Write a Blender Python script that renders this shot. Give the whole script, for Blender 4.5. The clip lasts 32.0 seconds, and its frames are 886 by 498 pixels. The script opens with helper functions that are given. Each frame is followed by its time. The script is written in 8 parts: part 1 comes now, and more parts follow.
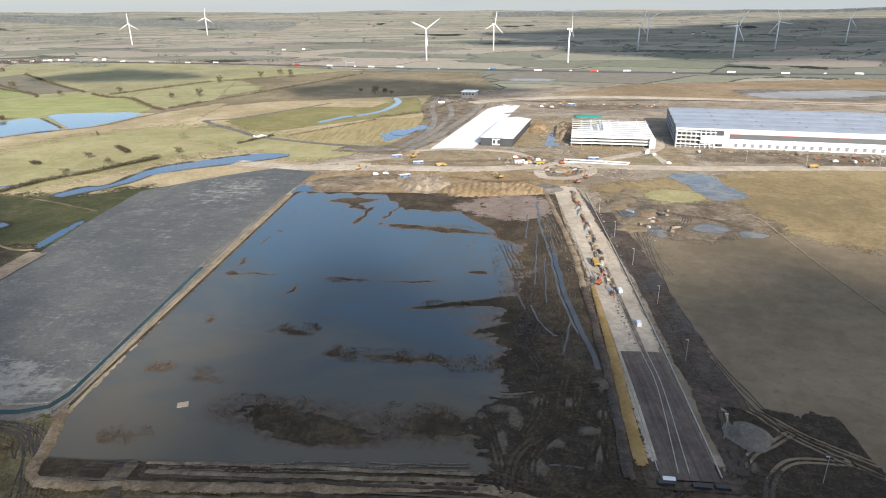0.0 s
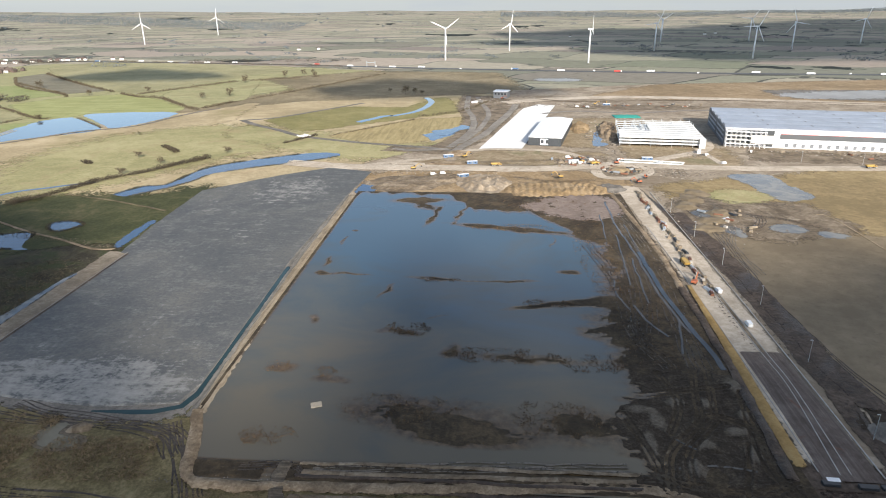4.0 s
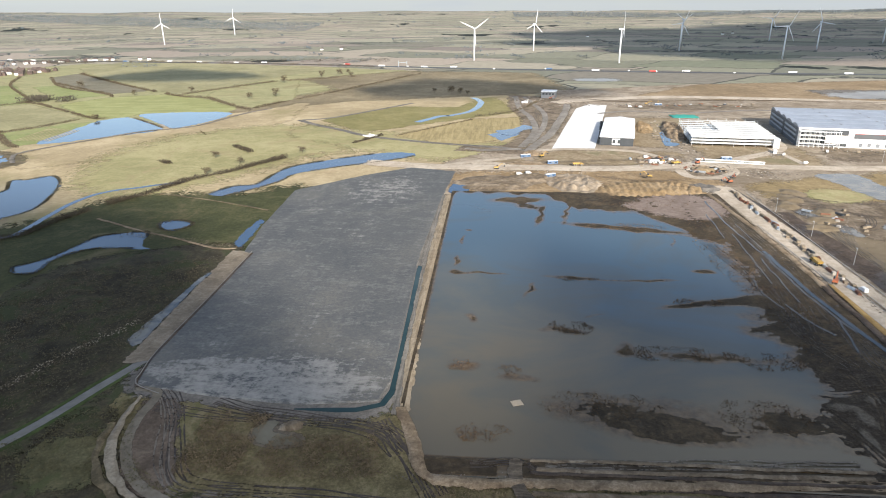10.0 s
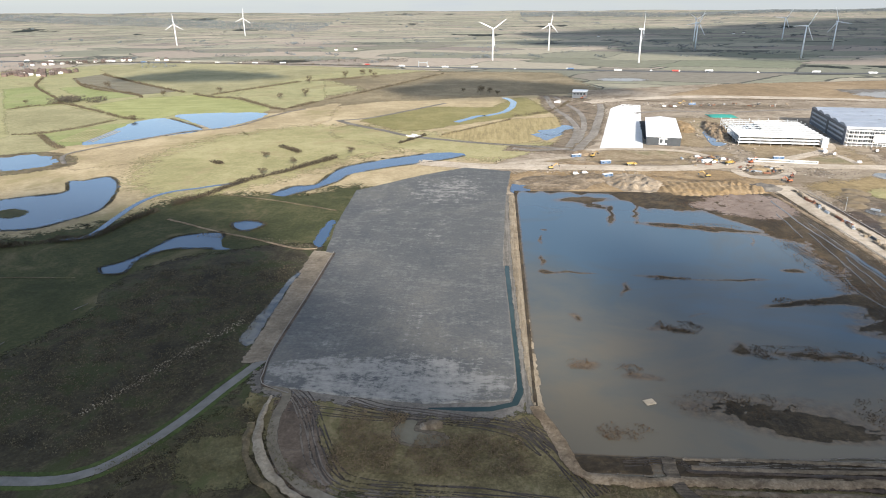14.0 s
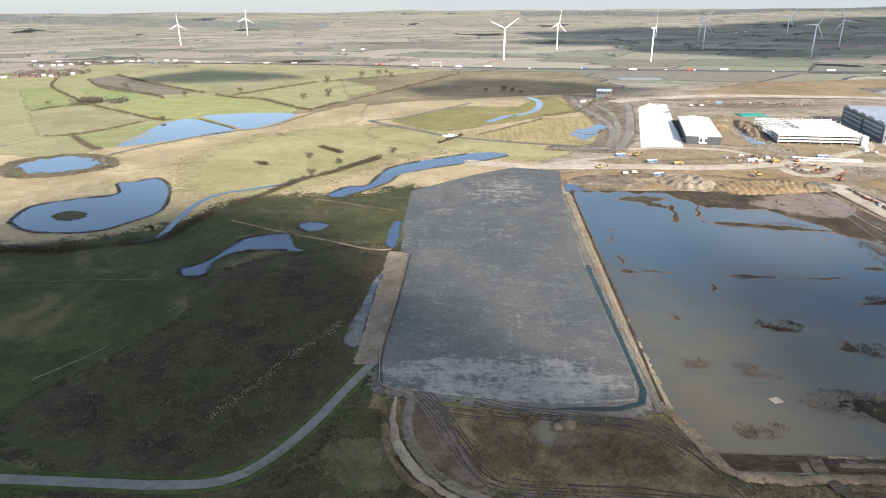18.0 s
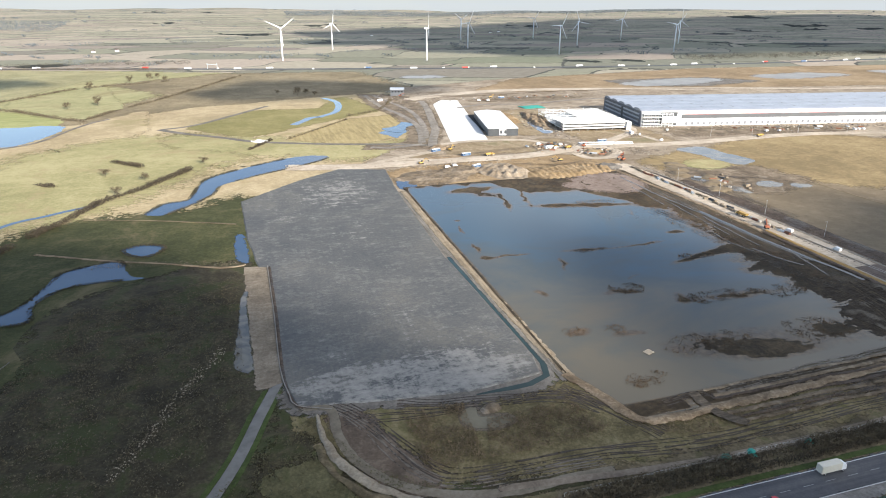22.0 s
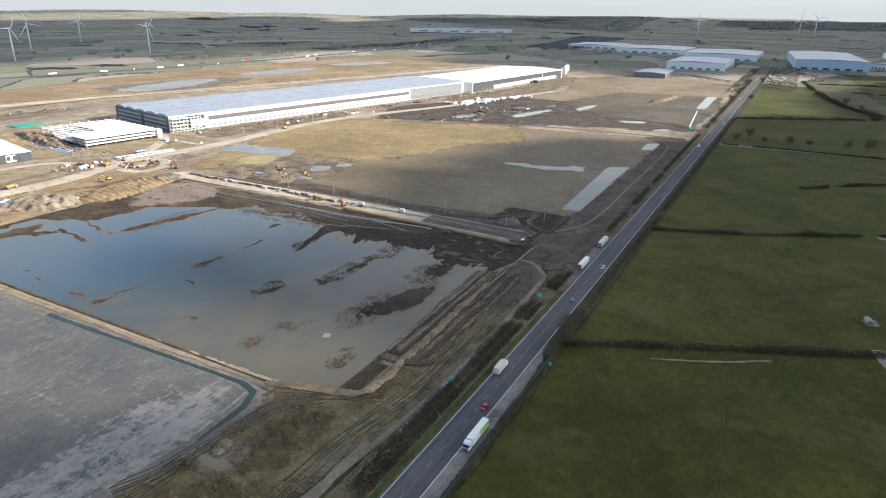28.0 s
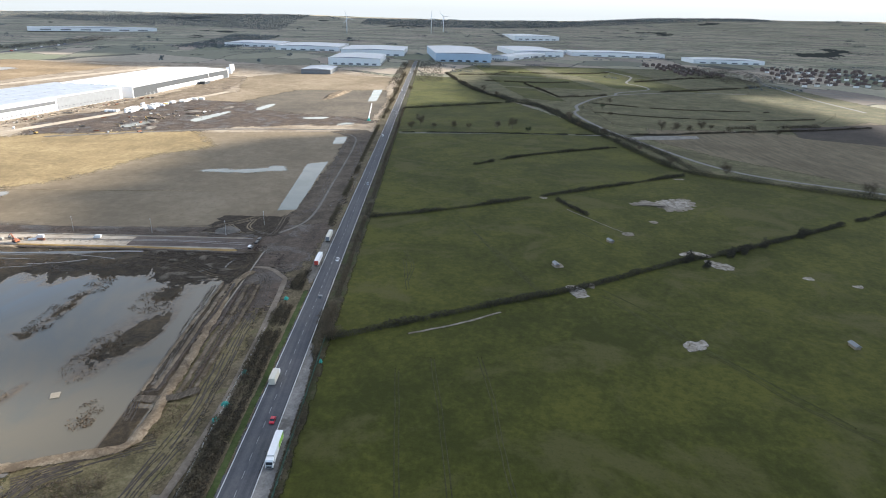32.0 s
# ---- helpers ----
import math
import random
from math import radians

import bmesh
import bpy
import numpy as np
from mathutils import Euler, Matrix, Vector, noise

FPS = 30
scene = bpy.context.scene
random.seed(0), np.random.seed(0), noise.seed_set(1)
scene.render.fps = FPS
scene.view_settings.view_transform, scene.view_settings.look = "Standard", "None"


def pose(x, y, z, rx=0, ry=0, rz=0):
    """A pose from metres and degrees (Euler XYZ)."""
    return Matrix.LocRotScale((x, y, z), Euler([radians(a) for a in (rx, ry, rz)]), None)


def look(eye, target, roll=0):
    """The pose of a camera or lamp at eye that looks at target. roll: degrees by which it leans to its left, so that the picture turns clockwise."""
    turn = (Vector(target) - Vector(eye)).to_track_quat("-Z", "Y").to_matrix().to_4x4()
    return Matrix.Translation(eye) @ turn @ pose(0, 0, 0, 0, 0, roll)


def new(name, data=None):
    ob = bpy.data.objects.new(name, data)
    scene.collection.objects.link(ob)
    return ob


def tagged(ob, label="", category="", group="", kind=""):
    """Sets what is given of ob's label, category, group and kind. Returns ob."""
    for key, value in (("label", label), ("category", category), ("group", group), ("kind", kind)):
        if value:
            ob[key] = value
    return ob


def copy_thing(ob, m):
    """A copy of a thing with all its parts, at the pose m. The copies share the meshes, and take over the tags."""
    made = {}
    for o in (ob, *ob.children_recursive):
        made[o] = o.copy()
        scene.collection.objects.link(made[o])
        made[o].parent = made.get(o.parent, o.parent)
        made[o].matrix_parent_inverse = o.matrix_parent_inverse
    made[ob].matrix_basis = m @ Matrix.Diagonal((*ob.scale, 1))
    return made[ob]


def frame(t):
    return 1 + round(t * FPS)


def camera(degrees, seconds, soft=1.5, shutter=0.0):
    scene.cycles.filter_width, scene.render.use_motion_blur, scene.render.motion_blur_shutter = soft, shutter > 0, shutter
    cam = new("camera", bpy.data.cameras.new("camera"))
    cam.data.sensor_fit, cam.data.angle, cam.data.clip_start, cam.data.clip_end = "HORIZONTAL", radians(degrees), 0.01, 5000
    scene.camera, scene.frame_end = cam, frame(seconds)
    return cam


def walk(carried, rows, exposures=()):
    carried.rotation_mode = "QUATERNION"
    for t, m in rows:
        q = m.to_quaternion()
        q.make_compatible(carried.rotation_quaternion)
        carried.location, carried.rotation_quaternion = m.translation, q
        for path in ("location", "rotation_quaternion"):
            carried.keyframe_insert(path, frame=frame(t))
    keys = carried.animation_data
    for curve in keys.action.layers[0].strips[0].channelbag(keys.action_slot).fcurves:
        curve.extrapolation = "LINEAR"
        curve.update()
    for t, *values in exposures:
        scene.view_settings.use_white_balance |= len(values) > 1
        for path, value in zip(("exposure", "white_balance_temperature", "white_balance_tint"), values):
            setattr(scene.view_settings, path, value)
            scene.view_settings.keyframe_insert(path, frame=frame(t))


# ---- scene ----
cam = camera(70.2, 32.0, soft=1.0)
# seconds, eye x, y, z, heading (left positive from +y), pitch, roll
FLIGHT = [
    (0, 17.1, -102.9, 138.3, 4.67, -21.16, -0.62),
    (1, 4.6, -103.4, 138.1, 4.66, -21.15, -0.61),
    (2, -7.8, -103.8, 137.9, 4.65, -21.14, -0.59),
    (3, -20.3, -104.5, 137.8, 4.68, -21.13, -0.57),
    (5.5, -51.1, -107.7, 138.5, 4.70, -21.15, -0.56),
    (7, -69.6, -109.2, 138.4, 4.75, -21.14, -0.52),
    (9, -94.1, -111.5, 138.6, 4.77, -21.13, -0.55),
    (11, -118.4, -113.9, 138.9, 4.82, -21.13, -0.62),
    (13, -143.0, -116.3, 139.2, 4.82, -21.12, -0.67),
    (14.5, -161.5, -118.0, 139.6, 4.83, -21.13, -0.71),
    (16.5, -185.9, -120.1, 139.8, 4.84, -21.12, -0.80),
    (18, -204.9, -121.2, 140.6, 4.24, -21.18, -0.79),
    (18.5, -210.9, -121.2, 140.7, 2.86, -21.21, -0.73),
    (19, -216.4, -120.7, 140.5, 0.37, -21.22, -0.64),
    (19.5, -221.8, -119.9, 140.2, -2.39, -21.24, -0.56),
    (20, -227.3, -119.2, 140.2, -5.27, -21.26, -0.46),
    (20.5, -232.9, -118.8, 140.4, -8.15, -21.28, -0.35),
    (21, -238.5, -118.6, 140.9, -10.88, -21.29, -0.22),
    (21.5, -244.0, -118.2, 141.4, -13.64, -21.32, -0.08),
    (22, -249.5, -117.3, 142.0, -16.48, -21.33, 0.07),
    (22.5, -254.7, -116.0, 142.3, -19.61, -21.33, 0.22),
    (23, -259.8, -114.3, 142.5, -23.16, -21.30, 0.34),
    (23.5, -264.7, -112.5, 142.7, -27.37, -21.27, 0.47),
    (24, -269.4, -110.6, 143.0, -31.85, -21.23, 0.59),
    (24.5, -273.9, -108.4, 143.1, -36.37, -21.18, 0.67),
    (25, -277.9, -105.8, 143.1, -40.89, -21.12, 0.73),
    (25.5, -281.6, -102.4, 143.1, -45.14, -21.06, 0.79),
    (27.5, -294.8, -87.1, 142.8, -58.54, -20.83, 1.04),
    (28, -297.8, -83.1, 142.7, -61.58, -20.78, 1.09),
    (28.5, -300.3, -78.8, 142.7, -64.95, -20.73, 1.14),
    (29, -302.5, -74.3, 142.8, -69.09, -20.66, 1.21),
    (29.5, -304.5, -69.9, 143.0, -73.88, -20.60, 1.28),
    (30, -306.0, -65.8, 143.2, -78.20, -20.52, 1.34),
    (30.5, -307.0, -62.4, 143.3, -82.36, -20.45, 1.41),
    (31, -307.7, -60.1, 143.3, -86.29, -20.39, 1.49),
    (31.5, -307.9, -58.7, 143.2, -89.62, -20.35, 1.56),
    (32, -307.9, -58.0, 143.1, -91.27, -20.31, 1.60),
]


def aim(x, y, z, yaw, pitch, roll):
    """Eye and angles, in metres and degrees, to a pose."""
    a, p = radians(yaw), radians(pitch)
    way = Vector((-math.sin(a) * math.cos(p), math.cos(a) * math.cos(p), math.sin(p)))
    return look((x, y, z), Vector((x, y, z)) + 100 * way, roll)


walk(cam, [(r[0], aim(*r[1:])) for r in FLIGHT], [(0.0, 0.81), (3.5, 0.81), (9, 0.87), (14, 0.95), (18, 1.03), (24, 1.10), (28, 1.06), (30, 1.16), (32.0, 1.41)])

# ---- light ----
SUN_AZ, SUN_EL = (0.32, -0.947), radians(22)
world = bpy.data.worlds.new("sky")
scene.world = world
world.use_nodes = True
wn = world.node_tree.nodes
sky = wn.new("ShaderNodeTexSky")
sky.sky_type = "NISHITA"
sky.sun_disc = False
sky.sun_elevation = SUN_EL
sky.sun_rotation = math.atan2(SUN_AZ[0], SUN_AZ[1])
sky.altitude = 100
sky.air_density, sky.dust_density, sky.ozone_density = 1.0, 0.25, 3.0
wn["Background"].inputs["Strength"].default_value = 0.115
# thin high cloud whitens the blue
veil = wn.new("ShaderNodeHueSaturation")
veil.inputs["Saturation"].default_value = 0.80
wl = world.node_tree.links
wl.new(sky.outputs[0], veil.inputs["Color"])
# broken fair-weather cloud as on a flat layer overhead, thicker in the east
way = wn.new("ShaderNodeSeparateXYZ")
wl.new(wn.new("ShaderNodeTexCoord").outputs["Generated"], way.inputs[0])
rise = wn.new("ShaderNodeMath")
rise.operation = "ADD"
rise.inputs[1].default_value = 0.16
wl.new(way.outputs[2], rise.inputs[0])
flat = wn.new("ShaderNodeCombineXYZ")
for axis in (0, 1):
    d = wn.new("ShaderNodeMath")
    d.operation = "DIVIDE"
    wl.new(way.outputs[axis], d.inputs[0])
    wl.new(rise.outputs[0], d.inputs[1])
    wl.new(d.outputs[0], flat.inputs[axis])
puffs = wn.new("ShaderNodeTexNoise")
puffs.inputs["Scale"].default_value, puffs.inputs["Detail"].default_value, puffs.inputs["Roughness"].default_value = 1.1, 5.0, 0.55
wl.new(flat.outputs[0], puffs.inputs["Vector"])
cover = wn.new("ShaderNodeMapRange")
cover.inputs["From Min"].default_value, cover.inputs["From Max"].default_value, cover.inputs["To Max"].default_value = 0.47, 0.68, 0.75
bank = wn.new("ShaderNodeMath")
bank.operation, bank.inputs[1].default_value = "MULTIPLY_ADD", 0.21
wl.new(way.outputs[0], bank.inputs[0])
wl.new(puffs.outputs["Fac"], bank.inputs[2])
wl.new(bank.outputs[0], cover.inputs["Value"])
heaven = wn.new("ShaderNodeMix")
heaven.data_type = "RGBA"
wl.new(cover.outputs[0], heaven.inputs[0])
wl.new(veil.outputs[0], heaven.inputs[6])
heaven.inputs[7].default_value = (5.6, 5.75, 6.0, 1)
# pale haze low down
low_sky = wn.new("ShaderNodeMapRange")
low_sky.interpolation_type = "SMOOTHSTEP"
low_sky.inputs["From Max"].default_value, low_sky.inputs["To Min"].default_value, low_sky.inputs["To Max"].default_value = 0.10, 0.92, 0.0
wl.new(way.outputs[2], low_sky.inputs["Value"])
haze = wn.new("ShaderNodeMix")
haze.data_type = "RGBA"
wl.new(low_sky.outputs[0], haze.inputs[0])
wl.new(heaven.outputs[2], haze.inputs[6])
haze.inputs[7].default_value = (2.6, 2.84, 3.03, 1)
wl.new(haze.outputs[2], wn["Background"].inputs["Color"])
sun_data = bpy.data.lights.new("sun", "SUN")
sun_data.energy, sun_data.angle, sun_data.color = 5.0, radians(0.9), (1.0, 0.935, 0.845)
sun = new("sun", sun_data)
SUN_WAY = Vector((SUN_AZ[0] * math.cos(SUN_EL), SUN_AZ[1] * math.cos(SUN_EL), math.sin(SUN_EL)))
sun.matrix_world = look(SUN_WAY * 3000, (0, 0, 0))


# ---- materials ----
def node_mat(name):
    m = bpy.data.materials.new(name)
    m.use_nodes = True
    return m, m.node_tree.nodes, m.node_tree.links, m.node_tree.nodes["Principled BSDF"]


def noise_node(nodes, links, vec, scale, detail=6.0, rough=0.6, distort=0.0):
    n = nodes.new("ShaderNodeTexNoise")
    n.inputs["Scale"].default_value, n.inputs["Detail"].default_value = scale, detail
    n.inputs["Roughness"].default_value, n.inputs["Distortion"].default_value = rough, distort
    links.new(vec, n.inputs["Vector"])
    return n.outputs["Fac"]


def ramp_node(nodes, links, fac, stops):
    r = nodes.new("ShaderNodeValToRGB")
    while len(r.color_ramp.elements) < len(stops):
        r.color_ramp.elements.new(0.5)
    for e, (p, c) in zip(r.color_ramp.elements, stops):
        e.position, e.color = p, (*c, 1)
    links.new(fac, r.inputs[0])
    return r.outputs[0]


def mix_node(nodes, links, fac, a, b, kind="MIX"):
    n = nodes.new("ShaderNodeMix")
    n.data_type, n.blend_type = "RGBA", kind
    for socket, v in ((n.inputs[0], fac), (n.inputs[6], a), (n.inputs[7], b)):
        if isinstance(v, (int, float)):
            socket.default_value = v
        elif isinstance(v, tuple):
            socket.default_value = (*v, 1)
        else:
            links.new(v, socket)
    return n.outputs[2]


def math_node(nodes, links, op, a, b=0.0, clamp=False):
    n = nodes.new("ShaderNodeMath")
    n.operation, n.use_clamp = op, clamp
    for socket, v in zip(n.inputs, (a, b)):
        if isinstance(v, (int, float)):
            socket.default_value = v
        else:
            links.new(v, socket)
    return n.outputs[0]


def stretch(nodes, links, vec, sx, sy, turn=0.0):
    n = nodes.new("ShaderNodeMapping")
    n.inputs["Scale"].default_value, n.inputs["Rotation"].default_value = (sx, sy, 1), (0, 0, radians(turn))
    links.new(vec, n.inputs["Vector"])
    return n.outputs[0]


def bumped(nodes, links, bsdf, fac, strength, distance):
    b = nodes.new("ShaderNodeBump")
    b.inputs["Strength"].default_value, b.inputs["Distance"].default_value = strength, distance
    links.new(fac, b.inputs["Height"])
    links.new(b.outputs[0], bsdf.inputs["Normal"])


def ragged_alpha(n, l, pos, bsdf, clear=1.0):
    """Covers thin out raggedly where the mesh carries fade, its outer rim."""
    rim = n.new("ShaderNodeAttribute")
    rim.attribute_name = "fade"
    rag = math_node(n, l, "ADD", math_node(n, l, "MULTIPLY", noise_node(n, l, pos, 0.35, 8, 0.72), 0.6), math_node(n, l, "MULTIPLY", noise_node(n, l, pos, 0.07, 4, 0.6), 0.4))
    f = rim.outputs["Fac"]
    band = math_node(n, l, "MULTIPLY", math_node(n, l, "MULTIPLY", f, math_node(n, l, "SUBTRACT", 1.0, f)), 4.0)
    a = math_node(n, l, "ADD", f, math_node(n, l, "MULTIPLY", math_node(n, l, "MULTIPLY", math_node(n, l, "SUBTRACT", rag, 0.5), 5.0), band))
    r = n.new("ShaderNodeMapRange")
    r.inputs["From Min"].default_value, r.inputs["From Max"].default_value, r.inputs["To Min"].default_value, r.inputs["To Max"].default_value = 0.35, 0.7, clear, 0.0
    l.new(a, r.inputs["Value"])
    l.new(r.outputs[0], bsdf.inputs["Alpha"])


def soil(name, low, mid, high, broad=0.02, fine=0.6, rough=0.95, relief=0.25, streak=None, wet=0.0, tint=None):
    """Ground cover: three tones mixed at a broad and a fine scale. streak: (turn, across, along) for combed marks."""
    m, n, l, b = node_mat(name)
    pos = n.new("ShaderNodeNewGeometry").outputs["Position"]
    big = noise_node(n, l, pos, broad, 5, 0.55, 0.4)
    small = noise_node(n, l, pos, fine, 6, 0.7)
    middle = noise_node(n, l, pos, fine * 0.22, 7, 0.7, 0.3)
    blend = math_node(n, l, "ADD", math_node(n, l, "MULTIPLY", big, 0.36), math_node(n, l, "ADD", math_node(n, l, "MULTIPLY", middle, 0.3), math_node(n, l, "MULTIPLY", small, 0.34)))
    if streak:
        marks = noise_node(n, l, stretch(n, l, pos, streak[1], streak[2], streak[0]), 1.0, 5, 0.65)
        blend = math_node(n, l, "ADD", math_node(n, l, "MULTIPLY", blend, 0.6), math_node(n, l, "MULTIPLY", marks, 0.4))
    tone = ramp_node(n, l, blend, [(0.425, low), (0.5, mid), (0.575, high)])
    if tint:
        # a second growth or soil coming through in ragged spots
        spots = noise_node(n, l, pos, tint[1], 9, 0.68, 0.6)
        tone = mix_node(n, l, ramp_node(n, l, spots, [(tint[2], (0, 0, 0)), (tint[2] + 0.1, (0.85, 0.85, 0.85))]), tone, tint[0])
    specks = noise_node(n, l, pos, fine * 2.6, 4, 0.8)
    tone = mix_node(n, l, ramp_node(n, l, specks, [(0.34, (0.4, 0.4, 0.4)), (0.46, (0, 0, 0))]), tone, tuple(c * 0.6 for c in low))
    l.new(tone, b.inputs["Base Color"])
    if wet:
        r = ramp_node(n, l, big, [(0.4, (0.5,) * 3), (0.5, (rough,) * 3)])
        l.new(r, b.inputs["Roughness"])
    else:
        b.inputs["Roughness"].default_value = rough
    b.inputs["Specular IOR Level"].default_value = 0.25
    bumped(n, l, b, math_node(n, l, "ADD", small, middle), relief, 0.8)
    ragged_alpha(n, l, pos, b)
    m["ragged"] = 1.0
    return m


def plain(name, colour, rough=0.6, metal=0.0, vary=0.12, scale=0.8, relief=0.0):
    m, n, l, b = node_mat(name)
    pos = n.new("ShaderNodeNewGeometry").outputs["Position"]
    f = noise_node(n, l, pos, scale, 6, 0.65)
    lo, hi = tuple(c * (1 - vary) for c in colour), tuple(min(1, c * (1 + vary)) for c in colour)
    l.new(ramp_node(n, l, f, [(0.3, lo), (0.7, hi)]), b.inputs["Base Color"])
    b.inputs["Roughness"].default_value, b.inputs["Metallic"].default_value = rough, metal
    if relief:
        bumped(n, l, b, f, relief, 0.1)
    return m


def water_mat(name, deep, silt, broad=0.02, ripple=1.6, lo=0.42, hi=0.62, clear=1.0, south=0.0, gloss=0.5):
    m, n, l, b = node_mat(name)
    pos = n.new("ShaderNodeNewGeometry").outputs["Position"]
    big = noise_node(n, l, pos, broad, 5, 0.55, 0.8)
    if south:
        # silt stirred up towards the southern end
        sep = n.new("ShaderNodeSeparateXYZ")
        l.new(pos, sep.inputs[0])
        big = math_node(n, l, "ADD", big, math_node(n, l, "MULTIPLY", math_node(n, l, "SUBTRACT", 170.0, sep.outputs[1]), south))
    l.new(ramp_node(n, l, big, [(lo, deep), (hi, silt)]), b.inputs["Base Color"])
    b.inputs["Roughness"].default_value, b.inputs["IOR"].default_value = 0.06, 1.33
    b.inputs["Specular IOR Level"].default_value = gloss
    bumped(n, l, b, noise_node(n, l, pos, ripple, 3, 0.6), 0.05, 0.05)
    ragged_alpha(n, l, pos, b, clear)
    m["ragged"] = 0.4
    return m


def hard_stone():
    """Rolled blue-grey stone, scuffed pale in short bars by tracked machines, most of all at both ends."""
    m, n, l, b = node_mat("crushed_grey_stone")
    pos = n.new("ShaderNodeNewGeometry").outputs["Position"]
    sep = n.new("ShaderNodeSeparateXYZ")
    l.new(pos, sep.inputs[0])
    fine = noise_node(n, l, pos, 0.7, 6, 0.7)
    damp = noise_node(n, l, pos, 0.013, 5, 0.6, 0.6)
    base = ramp_node(n, l, math_node(n, l, "ADD", math_node(n, l, "MULTIPLY", fine, 0.4), math_node(n, l, "MULTIPLY", damp, 0.6)), [(0.38, (0.056, 0.060, 0.063)), (0.5, (0.085, 0.086, 0.084)), (0.62, (0.134, 0.126, 0.110))])

    def spot(x, y, rx, ry, lift):
        dx = math_node(n, l, "DIVIDE", math_node(n, l, "SUBTRACT", sep.outputs[0], x), rx)
        dy = math_node(n, l, "DIVIDE", math_node(n, l, "SUBTRACT", sep.outputs[1], y), ry)
        d = math_node(n, l, "ADD", math_node(n, l, "MULTIPLY", dx, dx), math_node(n, l, "MULTIPLY", dy, dy))
        return math_node(n, l, "MULTIPLY", math_node(n, l, "SUBTRACT", 1.0, d, True), lift)

    # where machines turned and worked the stone
    worn = spot(-196, 90, 82, 30, 0.165)
    for q in ((-170, 114, 34, 34, 0.06), (-192, 150, 22, 40, 0.05), (-193, 272, 20, 34, 0.085), (-190, 376, 44, 60, 0.13), (-240, 330, 26, 60, 0.06), (-226, 108, 26, 20, 0.05)):
        worn = math_node(n, l, "ADD", worn, spot(*q))
    warp = n.new("ShaderNodeVectorMath")
    warp.operation = "MULTIPLY_ADD"
    wob = n.new("ShaderNodeTexNoise")
    wob.inputs["Scale"].default_value, wob.inputs["Detail"].default_value = 0.05, 4.0
    l.new(pos, wob.inputs["Vector"])
    l.new(wob.outputs["Color"], warp.inputs[0])
    warp.inputs[1].default_value = (9, 9, 0)
    l.new(pos, warp.inputs[2])
    bars = noise_node(n, l, stretch(n, l, warp.outputs[0], 0.085, 0.16, -6), 1.0, 9, 0.78, 0.1)
    dashes = noise_node(n, l, stretch(n, l, pos, 0.34, 0.50, -4), 1.0, 6, 0.7)
    cross = noise_node(n, l, stretch(n, l, pos, 0.45, 0.02, 2), 1.0, 5, 0.7)
    wear = math_node(n, l, "ADD", math_node(n, l, "MULTIPLY", bars, 0.56), math_node(n, l, "ADD", math_node(n, l, "MULTIPLY", dashes, 0.30), math_node(n, l, "MULTIPLY", cross, 0.14)))
    faint = ramp_node(n, l, wear, [(0.50, (0, 0, 0)), (0.60, (0.7, 0.7, 0.7))])
    base = mix_node(n, l, faint, base, (0.172, 0.168, 0.155))
    mask = ramp_node(n, l, math_node(n, l, "ADD", wear, worn), [(0.60, (0, 0, 0)), (0.66, (0.6, 0.6, 0.6)), (0.78, (1, 1, 1))])
    l.new(mix_node(n, l, mask, base, (0.285, 0.272, 0.247)), b.inputs["Base Color"])
    b.inputs["Roughness"].default_value = 0.85
    bumped(n, l, b, math_node(n, l, "ADD", fine, dashes), 0.2, 0.3)
    return m


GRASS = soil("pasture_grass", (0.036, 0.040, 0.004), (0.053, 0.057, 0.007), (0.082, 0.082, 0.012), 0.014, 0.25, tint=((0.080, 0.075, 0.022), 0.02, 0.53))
# paler, tanner pasture, its tone also raised to carry full sun
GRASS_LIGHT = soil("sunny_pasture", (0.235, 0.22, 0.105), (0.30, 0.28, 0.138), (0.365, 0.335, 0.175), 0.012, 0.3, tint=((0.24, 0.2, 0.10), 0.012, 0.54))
ROUGH = soil("rough_grass", (0.060, 0.058, 0.027), (0.10, 0.092, 0.045), (0.155, 0.135, 0.07), 0.03, 0.8, tint=((0.066, 0.074, 0.028), 0.06, 0.53))
SCRUB = soil("scrubby_grass", (0.072, 0.058, 0.033), (0.13, 0.102, 0.06), (0.21, 0.165, 0.102), 0.05, 0.7, relief=0.6, tint=((0.092, 0.092, 0.034), 0.05, 0.54))
SCRUB_D = soil("dark_scrub", (0.030, 0.025, 0.015), (0.054, 0.045, 0.025), (0.095, 0.078, 0.045), 0.05, 0.7, relief=0.6, tint=((0.042, 0.05, 0.016), 0.05, 0.5))
STRAW = soil("straw_meadow", (0.30, 0.235, 0.135), (0.39, 0.307, 0.18), (0.485, 0.39, 0.243), 0.012, 0.3, relief=0.5, tint=((0.28, 0.232, 0.115), 0.011, 0.53))
REEDS = soil("reed_bed", (0.24, 0.19, 0.09), (0.32, 0.25, 0.12), (0.40, 0.32, 0.16), 0.02, 0.4, streak=(20, 0.25, 0.02))
EARTH = soil("bare_earth", (0.215, 0.17, 0.12), (0.295, 0.238, 0.173), (0.40, 0.335, 0.255), 0.012, 0.25, relief=0.5, tint=((0.19, 0.145, 0.098), 0.03, 0.50))
CLAY = soil("ochre_clay", (0.20, 0.135, 0.07), (0.28, 0.195, 0.105), (0.365, 0.265, 0.155), 0.03, 0.4, relief=0.6, tint=((0.15, 0.108, 0.068), 0.05, 0.56))
